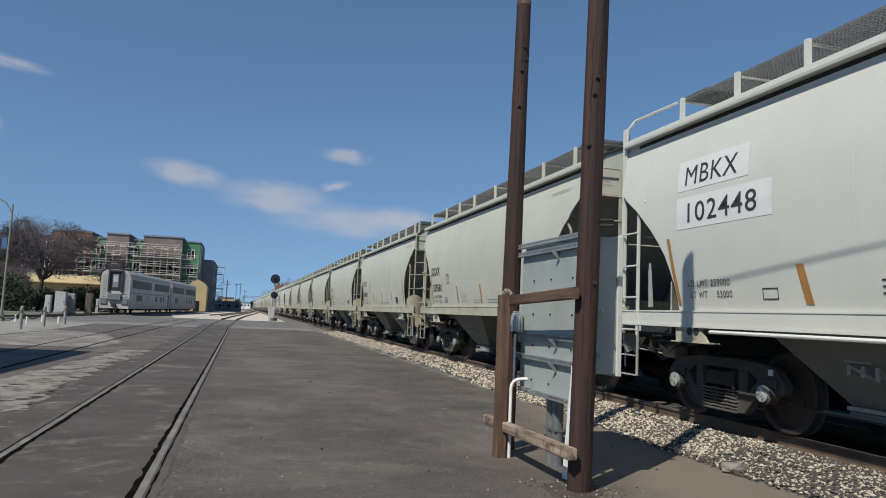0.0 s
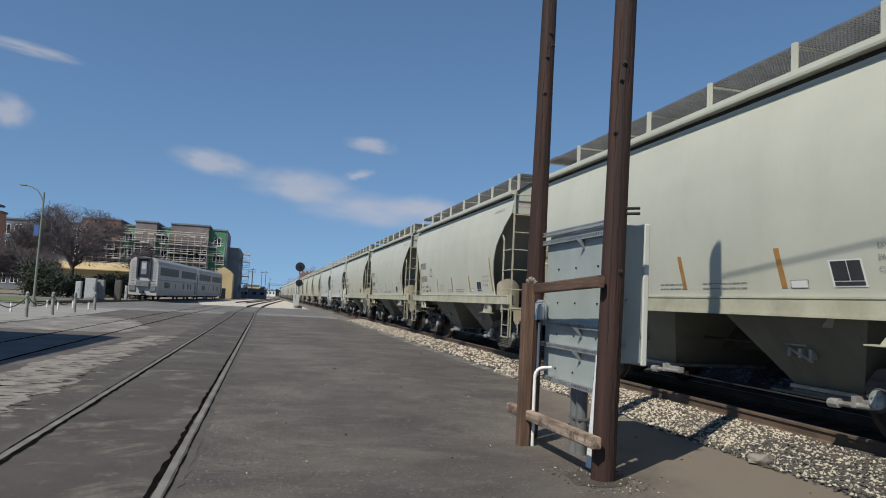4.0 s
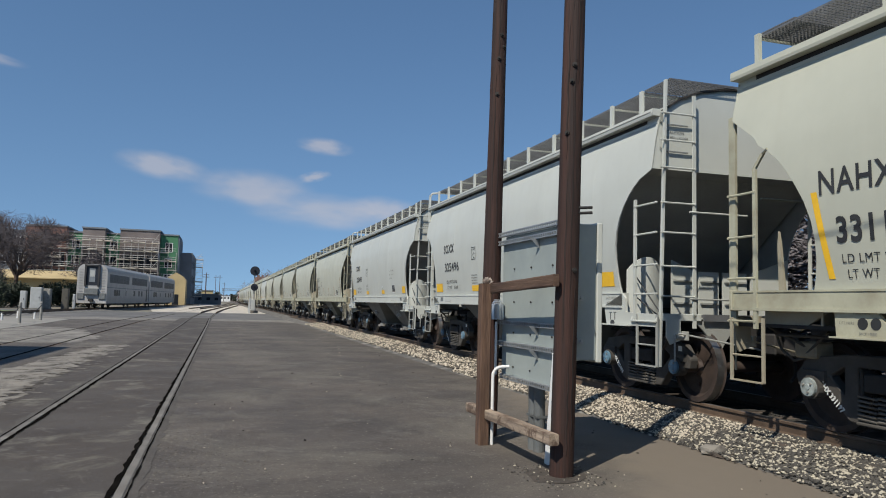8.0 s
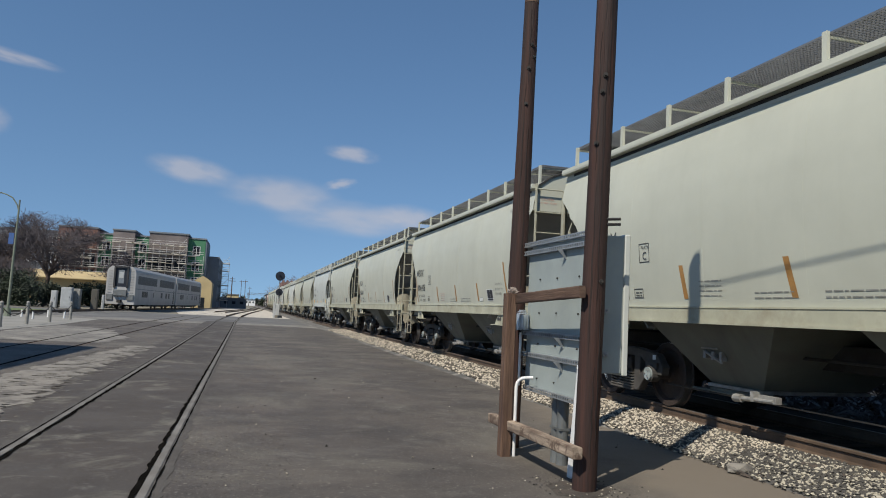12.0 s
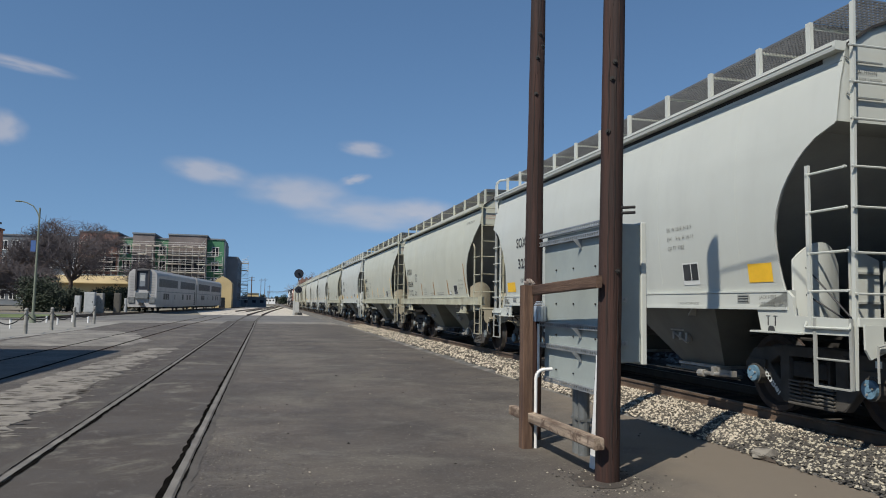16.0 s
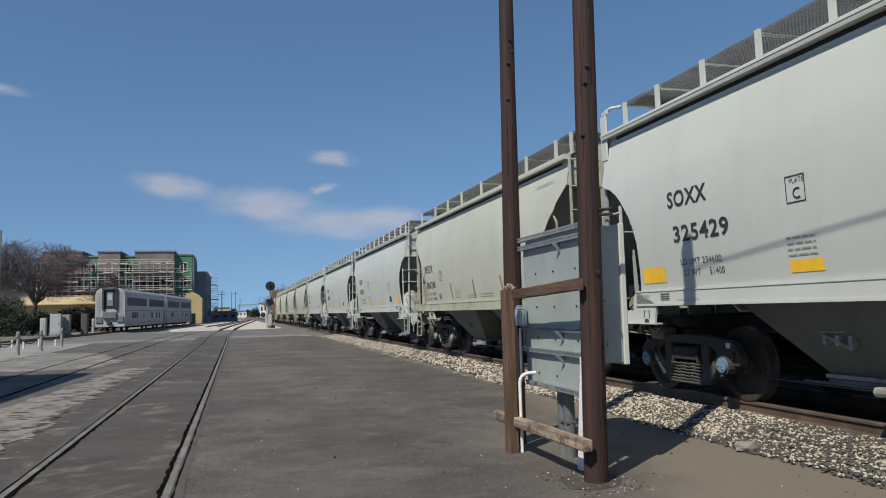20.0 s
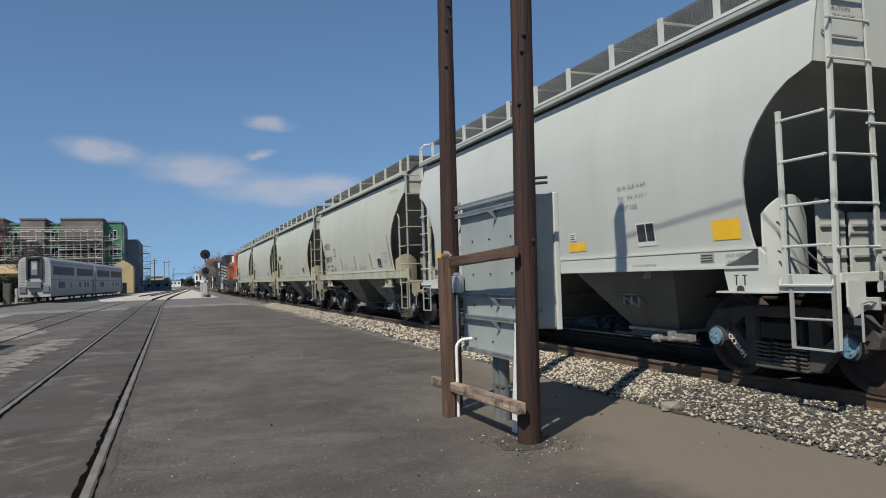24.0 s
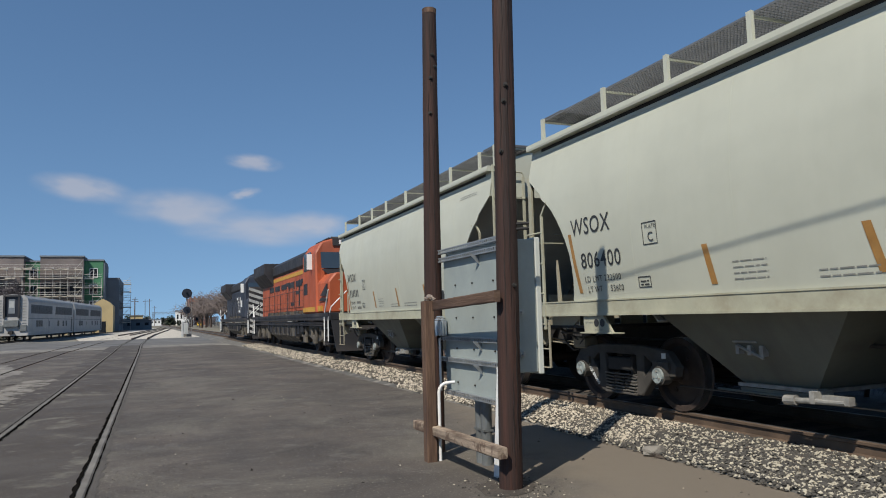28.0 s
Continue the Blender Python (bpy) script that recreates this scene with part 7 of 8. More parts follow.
bm = B()
box(bm, -0.30, 0.16, -0.2, 0.35, 0.3, 1.6)
part("relay_case", bm, CABGREY, sig, "pale relay case", bevel=0.03)
bm = B()
box(bm, -0.5, 0.5, -0.4, 0.5, -0.02, 0.3)
part("plinth", bm, CONCRETE, sig)
bm = B()
for x in (0.28, 0.52):
    rod(bm, (x, 0.1, 0), (x, 0.1, 5.0), 0.02, 6)
for i in range(15):
    rod(bm, (0.28, 0.1, 0.3 + 0.32 * i), (0.52, 0.1, 0.3 + 0.32 * i), 0.013, 5)
part("ladder", bm, POSTGREY, sig)
bm = B()
box(bm, 3.1, 3.34, 86.8, 87.1, -0.03, 1.75)
solid("relay_cabinet", bm, CABGREY, "slim pale relay cabinet beside the signal", "cabinet", bevel=0.03)


# bilevel coaches
def coach():
    c = thing("bilevel_coach", "parked silver stainless steel bilevel passenger coach", "railway coach", group="parked coaches")
    L = 12.7
    bm = B()
    ring = [(-1.52, 0.55), (-1.55, 1.2), (-1.55, 4.05), (-1.45, 4.5), (-1.1, 4.82), (0, 4.93), (1.1, 4.82), (1.45, 4.5), (1.55, 4.05), (1.55, 1.2), (1.52, 0.55)]
    loft(bm, [[Vector((x, y, z)) for x, z in ring] for y in (-L, L)], closed=True, caps=True)
    body = part("body", bm, STAINLESS, c)
    for z in (0.95, 1.25, 2.42, 2.52, 4.02, 4.12, 4.25):
        bm = B()
        for sx in (-1, 1):
            box(bm, *sorted((sx * 1.552, sx * 1.57)), -L + 0.05, L - 0.05, z, z + 0.035)
        part("corrugation", bm, STAINLESS, body)
    for sx in (-1, 1):
        for y0, y1 in ((-11.5, -0.9), (0.9, 11.5)):      # dark band that frames the upper windows
            bm = B()
            box(bm, *sorted((sx * 1.545, sx * 1.556)), y0, y1, 2.90, 3.87)
            part("window_band", bm, LENS, body)
        for i in range(13):
            if i == 6:
                continue
            y = -10.6 + 21.2 * i / 12
            bm = B()
            box(bm, *sorted((sx * 1.545, sx * 1.562)), y - 0.66, y + 0.66, 3.02, 3.74)
            part("upper_window", bm, DARKGLASS, body)
        for y0, y1 in ((-9.0, -8.0), (-7.8, -6.9), (-6.7, -6.0), (2.2, 3.2), (5.4, 6.3), (7.4, 8.3)):
            bm = B()
            box(bm, *sorted((sx * 1.545, sx * 1.562)), y0, y1, 1.45, 2.15)
            part("lower_window", bm, DARKGLASS, body)
        bm = B()
        box(bm, *sorted((sx * 1.545, sx * 1.566)), -3.0, -2.1, 0.75, 2.35)
        part("boarding_door", bm, STAINLESS, body)
        bm = B()
        box(bm, *sorted((sx * 1.56, sx * 1.568)), -2.75, -2.35, 1.5, 2.1)
        part("door_window", bm, DARKGLASS, body)
        bm = B()
        box(bm, *sorted((sx * 1.545, sx * 1.566)), L - 1.7, L - 0.9, 0.75, 2.6)
        part("end_door", bm, DARKGLASS, body)
    for ey in (-1, 1):
        bm = B()       # open gangway with a dark frame
        box(bm, -0.62, 0.62, *sorted((ey * L, ey * (L + 0.03))), 2.55, 4.68)
        gang = part("gangway", bm, LENS, body)
        bm = B()
        for x0, x1, z0, z1 in ((-0.78, -0.60, 2.4, 4.75), (0.60, 0.78, 2.4, 4.75), (-0.78, 0.78, 4.66, 4.84)):
            box(bm, x0, x1, *sorted((ey * L, ey * (L + 0.22))), z0, z1)
        part("diaphragm", bm, LOCO_BLACK, gang)
        bm = B()
        box(bm, -0.30, 0.30, *sorted((ey * L, ey * (L + 0.06))), 2.9, 4.4)
        part("gangway_door", bm, GREYWALL, gang)
        bm = B()
        box(bm, -0.24, 0.24, *sorted((ey * (L + 0.05), ey * (L + 0.075))), 3.5, 4.2)
        part("door_glass", bm, CABGREY, gang)
        bm = B()
        box(bm, -1.45, -0.75, *sorted((ey * L, ey * (L + 0.12))), 1.0, 1.7)
        box(bm, 0.75, 1.45, *sorted((ey * L, ey * (L + 0.12))), 1.0, 1.7)
        box(bm, -0.7, 0.7, *sorted((ey * L, ey * (L + 0.3))), 1.5, 2.2)
        part("buffer_gear", bm, POSTGREY if ey > 0 else CONDUIT, c, bevel=0.03)
        bm = B()
        box(bm, -0.2, 0.2, *sorted((ey * L, ey * (L + 0.55))), 0.75, 1.05)
        part("coupler", bm, STEEL_DARK, c)
        for sx in (-1, 1):
            bm = B()
            for i in range(9):
                z = 1.9 + 0.3 * i
                rod(bm, (sx * 0.95, ey * (L + 0.05), z), (sx * 1.35, ey * (L + 0.05), z), 0.02, 5)
            part("end_ladder", bm, POSTGREY, c)
        ty = ey * 9.2
        for sx in (-1, 1):
            bm = B()
            slab(bm, [(sx * 1.05, ty + y, z) for y, z in ((-1.7, 0.45), (-1.6, 0.75), (1.6, 0.75), (1.7, 0.45), (0.5, 0.32), (-0.5, 0.32))], (sx * 0.14, 0, 0))
            part("truck_frame", bm, STEEL_DARK, c)
        for dy in (-1.3, 1.3):
            ws = new("coach_wheelset", mesh_of(wheelset_mesh(), "coach_wheelset", WHEEL))
            ws.parent = c
            ws.location = (0, ty + dy, 0.483)
    bm = B()
    box(bm, -1.4, 1.4, -6.5, 6.5, 0.35, 0.6)
    part("underfloor_skirt", bm, STEEL_DARK, c)
    for sx in (-1, 1):
        bm = B()      # dark groove between the floors
        box(bm, *sorted((sx * 1.552, sx * 1.560)), -L + 0.1, L - 0.1, 2.32, 2.40)
        part("floor_groove", bm, GREYWALL, body)
    return c


COACH_TURN = -4.5
cd = Vector((math.sin(radians(-COACH_TURN)), math.cos(radians(-COACH_TURN)), 0))
start = Vector((-13.75, 87.0, 0.18))
one = coach()
p = start + cd * 12.95
one.matrix_basis = pose(p.x, p.y, p.z, 0, 0, COACH_TURN)
p = start + cd * (12.95 * 3 + 0.3)
copy_thing(one, pose(p.x, p.y, p.z, 0, 0, COACH_TURN))
a, b = start - cd * 30, start + cd * 100
rails((-0.7525, 0.7525), [(a.x, a.y), (b.x, b.y)], 0.18, "coach_track_rail", "brown rail under the parked coaches", "rails under the coaches")
nrm = Vector((cd.y, -cd.x, 0))
bm = B()
loft(bm, [[q + nrm * w + Vector((0, 0, h)) for w, h in ((-2.6, -0.05), (-1.5, 0.06), (1.5, 0.06), (2.6, -0.05))] for q in (Vector((a.x, a.y, 0)), Vector((b.x, b.y, 0)))])
solid("coach_track_bed", bm, BALLAST, "low ballast bed under the parked coaches", kind="structure")


# building under construction behind scaffolding
def site():
    s = thing("apartment_block", "unfinished apartment block in green sheathing behind scaffolding", "building", pose(0, 180, 0))
    sections = [(-64, -42.3, 0.0, 15.6, GREYWALL), (-42.3, -34.1, -0.8, 16.9, REDBRICK), (-34.1, -30.8, 1.6, 16.0, GREENSHEATH), (-30.8, -26.1, -0.9, 16.9, STUCCO), (-26.1, -22.9, 1.6, 16.0, GREENSHEATH), (-22.9, -14.3, -1.1, 16.9, STUCCO), (-14.3, -10.4, 0.4, 16.2, GREENSHEATH)]
    for x0, x1, y0, top, m in sections:
        bm = B()
        box(bm, x0, x1, y0, 16, -0.1, top)
        wall = part("wall", bm, m, s)
        bm = B()
        box(bm, x0 - 0.15, x1 + 0.15, y0 - 0.2, 16, top, top + 0.35)
        part("parapet", bm, GREYWALL, s)
        n = max(1, int((x1 - x0) / 2.3))
        for k in range(4):
            for i in range(n):
                if m in (STUCCO, REDBRICK):
                    if k == 3:
                        continue
                    w_bay = (x1 - x0) / n
                    bm = B()
                    box(bm, x0 + w_bay * i + 0.18, x0 + w_bay * (i + 1) - 0.18, y0 - 0.06, y0, 0.6 + 3.7 * k, 3.7 + 3.7 * k)
                    part("floor_opening", bm, DARKGLASS, s, "dark unglazed opening")
                    continue
                xc = x0 + (x1 - x0) * (i + 0.5) / n
                z0 = 1.3 + 3.7 * k
                bm = B()
                box(bm, xc - 0.72, xc + 0.72, y0 - 0.05, y0, z0, z0 + 2.0)
                w = part("window", bm, DARKGLASS, s)
                bm = B()
                for a0, a1, b0, b1 in ((-0.84, -0.72, -0.1, 2.1), (0.72, 0.84, -0.1, 2.1), (-0.84, 0.84, 2.0, 2.12), (-0.84, 0.84, -0.12, 0.0), (-0.05, 0.05, 0.0, 2.0)):
                    box(bm, xc + a0, xc + a1, y0 - 0.12, y0 - 0.04, z0 + b0, z0 + b1)
                part("window_frame", bm, WINFRAME, w)
    bm = B()
    box(bm, -10.4, -10.1, 0.5, 16, -0.1, 16.0)
    part("side_wall", bm, GREYWALL, s)
    bm = B()
    box(bm, -10.1, -7.3, 8, 34, -0.1, 12.8)
    part("rear_wing", bm, GREYWALL, s)
    for k in range(3):
        for i in range(4):
            bm = B()
            box(bm, -7.3, -7.24, 10 + 6 * i, 12.2 + 6 * i, 1.6 + 3.7 * k, 3.6 + 3.7 * k)
            part("window", bm, DARKGLASS, s)
    return s


site()


def scaffold(x0, x1, y, z1, bays, label):
    s = thing("scaffolding", label, "scaffolding", pose(0, y, 0))
    rnd = random.Random(int(z1 * 10) + bays)
    for i in range(bays + 1):
        x = x0 + (x1 - x0) * i / bays
        for dy in (0.0, 1.1):
            bm = B()
            rod(bm, (x, dy, 0), (x, dy, z1), 0.035, 5)
            part("upright", bm, SCAFFOLD, s)
    z = 2.0
    while z < z1:
        bm = B()      # planks of uneven reach with toe boards
        for i in range(bays):
            if rnd.random() < 0.14:
                continue
            xa, xb = x0 + (x1 - x0) * i / bays, x0 + (x1 - x0) * (i + 1) / bays
            lift = rnd.uniform(-0.05, 0.05)
            box(bm, xa - 0.15, xb + 0.15, -0.05, 1.1, z - 0.07 + lift, z + lift)
            if rnd.random() < 0.75:
                box(bm, xa - rnd.uniform(0, 0.4), xb + rnd.uniform(0, 0.4), -0.10, -0.06, z + lift, z + lift + rnd.uniform(0.12, 0.30))
        part("deck", bm, PLANK, s)
        for h in (0.55, 1.05):
            bm = B()
            rod(bm, (x0, 0, z + h), (x1, 0, z + h), 0.045, 5)
            part("guard_rail", bm, SCAFFOLD, s)
        for i in range(rnd.randrange(3), bays, 6):
            bm = B()
            xa, xb = x0 + (x1 - x0) * i / bays, x0 + (x1 - x0) * (i + 1) / bays
            rod(bm, (xa, -0.04, z), (xb, -0.04, z + 2.0), 0.035, 5)
            part("brace", bm, SCAFFOLD, s)
        z += 2.0


scaffold(-42.2, -14.4, 177.2, 14.6, 19, "tall grey tube scaffolding with timber decks")
scaffold(-14.2, -10.6, 178.9, 12.2, 2, "narrow tube scaffolding before green sheathing")
scaffold(-7.0, -5.2, 205, 12.5, 1, "slender scaffold tower at the building's far corner")

red = thing("brick_apartment_house", "orange stucco apartment house with recessed windows", "building", pose(-49.8, 150, 0))
bm = B()
box(bm, -14, 0, 0, 3.8, -0.1, 14.4)
part("wall", bm, ORANGEBRICK, red)
bm = B()
box(bm, -14.2, 0.2, -0.2, 4, 14.4, 14.75)
part("cornice", bm, REDBRICK, red)
for k in range(4):
    for x in (-12.3, -8.9, -5.6, -2.3):
        bm = B()
        box(bm, x - 0.75, x + 0.75, -0.06, 0.0, 1.0 + 3.5 * k, 3.3 + 3.5 * k)
        w = part("window", bm, DARKGLASS, red)
        bm = B()
        box(bm, x - 0.95, x + 0.95, -0.25, -0.02, 0.85 + 3.5 * k, 1.0 + 3.5 * k)
        part("sill", bm, WINFRAME, w)

tower = thing("corner_house", "stucco corner house with dark overhanging eaves", "building", pose(-52.9, 151, 0))
bm = B()
box(bm, -14, 0, 0, 8, -0.1, 16.2)
part("wall", bm, STUCCO, tower)
bm = B()
slab(bm, [(-14.8, -0.9, 16.2), (0.9, -0.9, 16.2), (0.9, 8.5, 16.2), (-14.8, 8.5, 16.2)], (0, 0, 0.35))
slab(bm, [(-14.2, -0.4, 16.55), (0.4, -0.4, 16.55), (-0.6, 3.6, 17.6), (-13.2, 3.6, 17.6)], (0, 0.4, 0))
part("eaves", bm, LENS, tower)
for k in range(4):
    bm = B()
    box(bm, -2.6, -0.9, -0.06, 0, 1.4 + 3.6 * k, 3.6 + 3.6 * k)
    part("window", bm, DARKGLASS, tower)

gaz = thing("gazebo", "small open gazebo with a pale pointed roof", "gazebo", pose(-22.9, 60, 0))
bm = B()
tip = bm.verts.new((0, 0, 3.10))
rim = [bm.verts.new((1.9 * math.cos(a), 1.9 * math.sin(a), 2.20)) for a in (2 * math.pi * (k + 0.5) / 6 for k in range(6))]
low = [bm.verts.new((v.co.x, v.co.y, 2.10)) for v in rim]
for k in range(6):
    bm.faces.new((rim[k], rim[(k + 1) % 6], tip))
    bm.faces.new((low[k], low[(k + 1) % 6], rim[(k + 1) % 6], rim[k]))
bm.faces.new(low[::-1])
part("roof", bm, POSTGREY, gaz)
for k in range(6):
    a = 2 * math.pi * (k + 0.5) / 6
    bm = B()
    rod(bm, (1.6 * math.cos(a), 1.6 * math.sin(a), 0), (1.6 * math.cos(a), 1.6 * math.sin(a), 2.14), 0.07, 8)
    part("post", bm, LAMPWHITE, gaz)

shed = thing("depot_building", "low tan stucco depot with dark openings", "building", pose(-14.5, 150, 0))
bm = B()
box(bm, -30, 0, 0, 9, -0.1, 4.6)
part("wall", bm, TAN, shed)
bm = B()
slab(bm, [(-30.6, -1.6, 4.5), (0.6, -1.6, 4.5), (0.6, 4.5, 6.0), (-30.6, 4.5, 6.0)], (0, 0, 0.18))
part("roof", bm, TAN, shed)
for i in range(7):
    x = -27.5 + 4.1 * i
    bm = B()
    box(bm, x - 0.8, x + 0.8, -0.06, 0, 0.3, 2.9)
    part("opening", bm, DARKGLASS, shed)
hut = thing("gabled_hut", "small tan gabled brick hut", "building", pose(-9.2, 160, 0))
bm = B()
slab(bm, [(-1.9, 0, -0.1), (1.9, 0, -0.1), (1.9, 0, 5.4), (1.2, 0, 6.2), (0, 0, 6.9), (-1.2, 0, 6.2), (-1.9, 0, 5.4)], (0, 7, 0))
part("wall", bm, TAN, hut)
bm = B()
box(bm, -0.6, 0.6, -0.05, 0, 0, 2.3)
part("door", bm, DARKGLASS, hut)
brick = thing("brick_warehouse", "distant red brick warehouse beside the main line", "building", pose(19.4, 430, 0))
bm = B()
box(bm, 0, 9, 0, 25, -0.1, 15.2)
part("wall", bm, REDBRICK, brick)
for k in range(3):
    for i in range(3):
        bm = B()
        box(bm, 0.8 + 2.9 * i, 2.2 + 2.9 * i, -0.06, 0, 2.5 + 4.2 * k, 4.8 + 4.2 * k)
        part("window", bm, DARKGLASS, brick)
for i in range(4):
    bm = B()
    box(bm, 0.2 + 2.3 * i, 1.4 + 2.3 * i, 0, 0.3, 15.2, 16.2)
    part("parapet_tooth", bm, REDBRICK, brick)
for x, y, w, h, m, lab in ((-4.5, 215, 9, 2.6, GREYWALL, "long low blue grey shed"), (19.5, 420, 4.0, 8.0, LAMPWHITE, "small distant white building"), (-14.5, 300, 3.4, 8.2, LAMPWHITE, "narrow far white building"), (-6.0, 330, 5.0, 5.0, TAN, "low far tan building"), (1.5, 520, 9.0, 4.0, LAMPWHITE, "low far white shed"), (17.0, 480, 6.0, 9.0, LAMPWHITE, "pale distant office block"), (-22, 640, 34, 5.5, GREYWALL, "row of far low grey buildings"), (40, 900, 60, 7.0, STUCCO, "row of far low pale buildings")):
    f = thing("distant_building", lab, "building", pose(x, y, 0))
    bm = B()
    box(bm, -w / 2, w / 2, 0, 10, -0.1, h)
    part("wall", bm, m, f)
    bm = B()
    box(bm, -w / 2 - 0.2, w / 2 + 0.2, -0.3, 10.2, h, h + 0.35)
    part("roof", bm, GREYWALL, f)
    for i in range(int(w / 2.2)):
        bm = B()
        box(bm, -w / 2 + 0.6 + 2.2 * i, -w / 2 + 1.6 + 2.2 * i, -0.05, 0, h * 0.45, h * 0.75)
        part("window", bm, DARKGLASS, f)

# signal bridge and utility poles far down the line
bridge = thing("signal_bridge", "distant steel truss bridge over the tracks", "signal bridge", pose(0, 620, 0))
for x in (1.0, 20.0):
    bm = B()
    for dx in (-0.5, 0.5):
        rod(bm, (x + dx, 0, 0), (x + dx, 0, 10.4), 0.14, 6)
    for i in range(6):
        rod(bm, (x - 0.5, 0, 1.7 * i), (x + 0.5, 0, 1.7 * (i + 1)), 0.09, 5)
    part("leg", bm, GREYWALL, bridge)
bm = B()
for z in (9.0, 10.4):
    rod(bm, (0.5, 0, z), (20.5, 0, z), 0.14, 6)
for i in range(12):
    rod(bm, (0.5 + 1.667 * i, 0, 9.0 if i % 2 else 10.4), (0.5 + 1.667 * (i + 1), 0, 10.4 if i % 2 else 9.0), 0.09, 5)
part("truss", bm, GREYWALL, bridge)
for x, y, h in ((-6.0, 300, 12), (-1.0, 360, 13), (-3.2, 400, 14), (1.5, 470, 12), (-5.0, 245, 9.5), (18, 420, 13)):
    u = thing("utility_pole", "distant wooden utility pole with a crossarm", "utility pole", pose(x, y, 0), group="far utility poles")
    bm = B()
    rod(bm, (0, 0, -0.1), (0, 0, h), 0.17, 7, 0.11)
    part("shaft", bm, BARK, u)
    bm = B()
    box(bm, -1.1, 1.1, -0.07, 0.07, h - 1.0, h - 0.82)
    part("crossarm", bm, BARK, u)


# trees
def grow(bm, rnd, p, d, length, r, level, tips):
    steps = 3 if level < 3 else 2
    q = p
    for i in range(steps):
        d = (d + Vector((rnd.gauss(0, 0.16), rnd.gauss(0, 0.16), rnd.gauss(0.0, 0.12)))).normalized()
        n = q + d * length / steps
        rod(bm, q, n, r * (1 - 0.25 * i / steps), 5 if level < 2 else 3, r * (1 - 0.25 * (i + 1) / steps), caps=False)
        q = n
        if level < 5:
            for k in range(2 if level < 3 else 3):
                a = rnd.uniform(0, 2 * math.pi)
                side = Vector((math.cos(a), math.sin(a), rnd.uniform(-0.35, 0.6)))
                tips.append((q, (d * 0.55 + side * 0.85).normalized(), length * rnd.uniform(0.5, 0.72), r * 0.5, level + 1))
    return q


def bare_tree(x, y, h, spread, seed, label, depth=5, wide=1.0, twig=None):
    rnd = random.Random(seed)
    t = thing("bare_tree", label, "tree", pose(x, y, 0), group="bare winter trees")
    bm, crown, tips = B(), B(), []
    trunk_h = h * 0.28
    rod(bm, (0, 0, -0.1), (0, 0, trunk_h), h * 0.028, 9, h * 0.022)
    for k in range(5):
        a = 2 * math.pi * k / 5 + rnd.uniform(-0.4, 0.4)
        tips.append((Vector((0, 0, trunk_h * rnd.uniform(0.75, 1.0))), Vector((math.cos(a) * spread, math.sin(a) * spread, 1.0)).normalized(), h * 0.34 * rnd.uniform(0.85, 1.1), h * 0.014, 1))
    part("trunk", bm, BARK, t, smooth=True)
    while tips:
        p, d, length, r, level = tips.pop()
        if level > depth or length < 0.25:
            continue
        grow(crown, rnd, p, d, length * wide, max(r, 0.020), level, tips)
    part("crown", crown, twig or TWIG, t)


def leafy(name, x, y, w, d, h, count, seed, label, z0=0.15, size=0.22, leaf=None):
    """An evergreen bush: short stems and many small leaf blades in uneven clumps."""
    rnd = random.Random(seed)
    t = thing(name, label, "bush", pose(x, y, 0))
    bm = B()
    for k in range(7):
        a = rnd.uniform(0, 6.28)
        rod(bm, (rnd.uniform(-w, w) * 0.35, rnd.uniform(-d, d) * 0.3, -0.05), (math.cos(a) * w * 0.35, math.sin(a) * d * 0.35, h * 0.6), 0.05, 5, 0.02)
    tagged(part("stem_clump", bm, BARK, t), kind="stuff")
    bm = B()
    clumps = [(rnd.uniform(-w, w) * 0.42, rnd.uniform(-d, d) * 0.42, rnd.uniform(z0 + 0.2, h * 0.82), rnd.uniform(0.22, 0.4) * min(h, w)) for _ in range(max(8, count // 140))]
    for i in range(count):
        cx, cy, cz, cr = clumps[i % len(clumps)]
        v = Vector((rnd.gauss(0, 1), rnd.gauss(0, 1), rnd.gauss(0, 1))).normalized() * cr * rnd.uniform(0.55, 1.08)
        c = Vector((cx, cy, cz)) + v
        if c.z < 0.02:
            continue
        u = Vector((rnd.gauss(0, 1), rnd.gauss(0, 1), rnd.gauss(0, 1))).normalized()
        s = u.orthogonal().normalized() * size * rnd.uniform(0.3, 0.6)
        u = u * size * rnd.uniform(0.6, 1.2)
        if leaf is BRUSH:
            s, u = s * 0.30, u * 0.8
        bm.faces.new([bm.verts.new(c - u), bm.verts.new(c + s), bm.verts.new(c + u), bm.verts.new(c - s)])
    me = bpy.data.meshes.new("leaves")
    bm.to_mesh(me)
    bm.free()
    me.materials.append(leaf or LEAF)
    ob = new("leaves", me)
    ob.parent = t


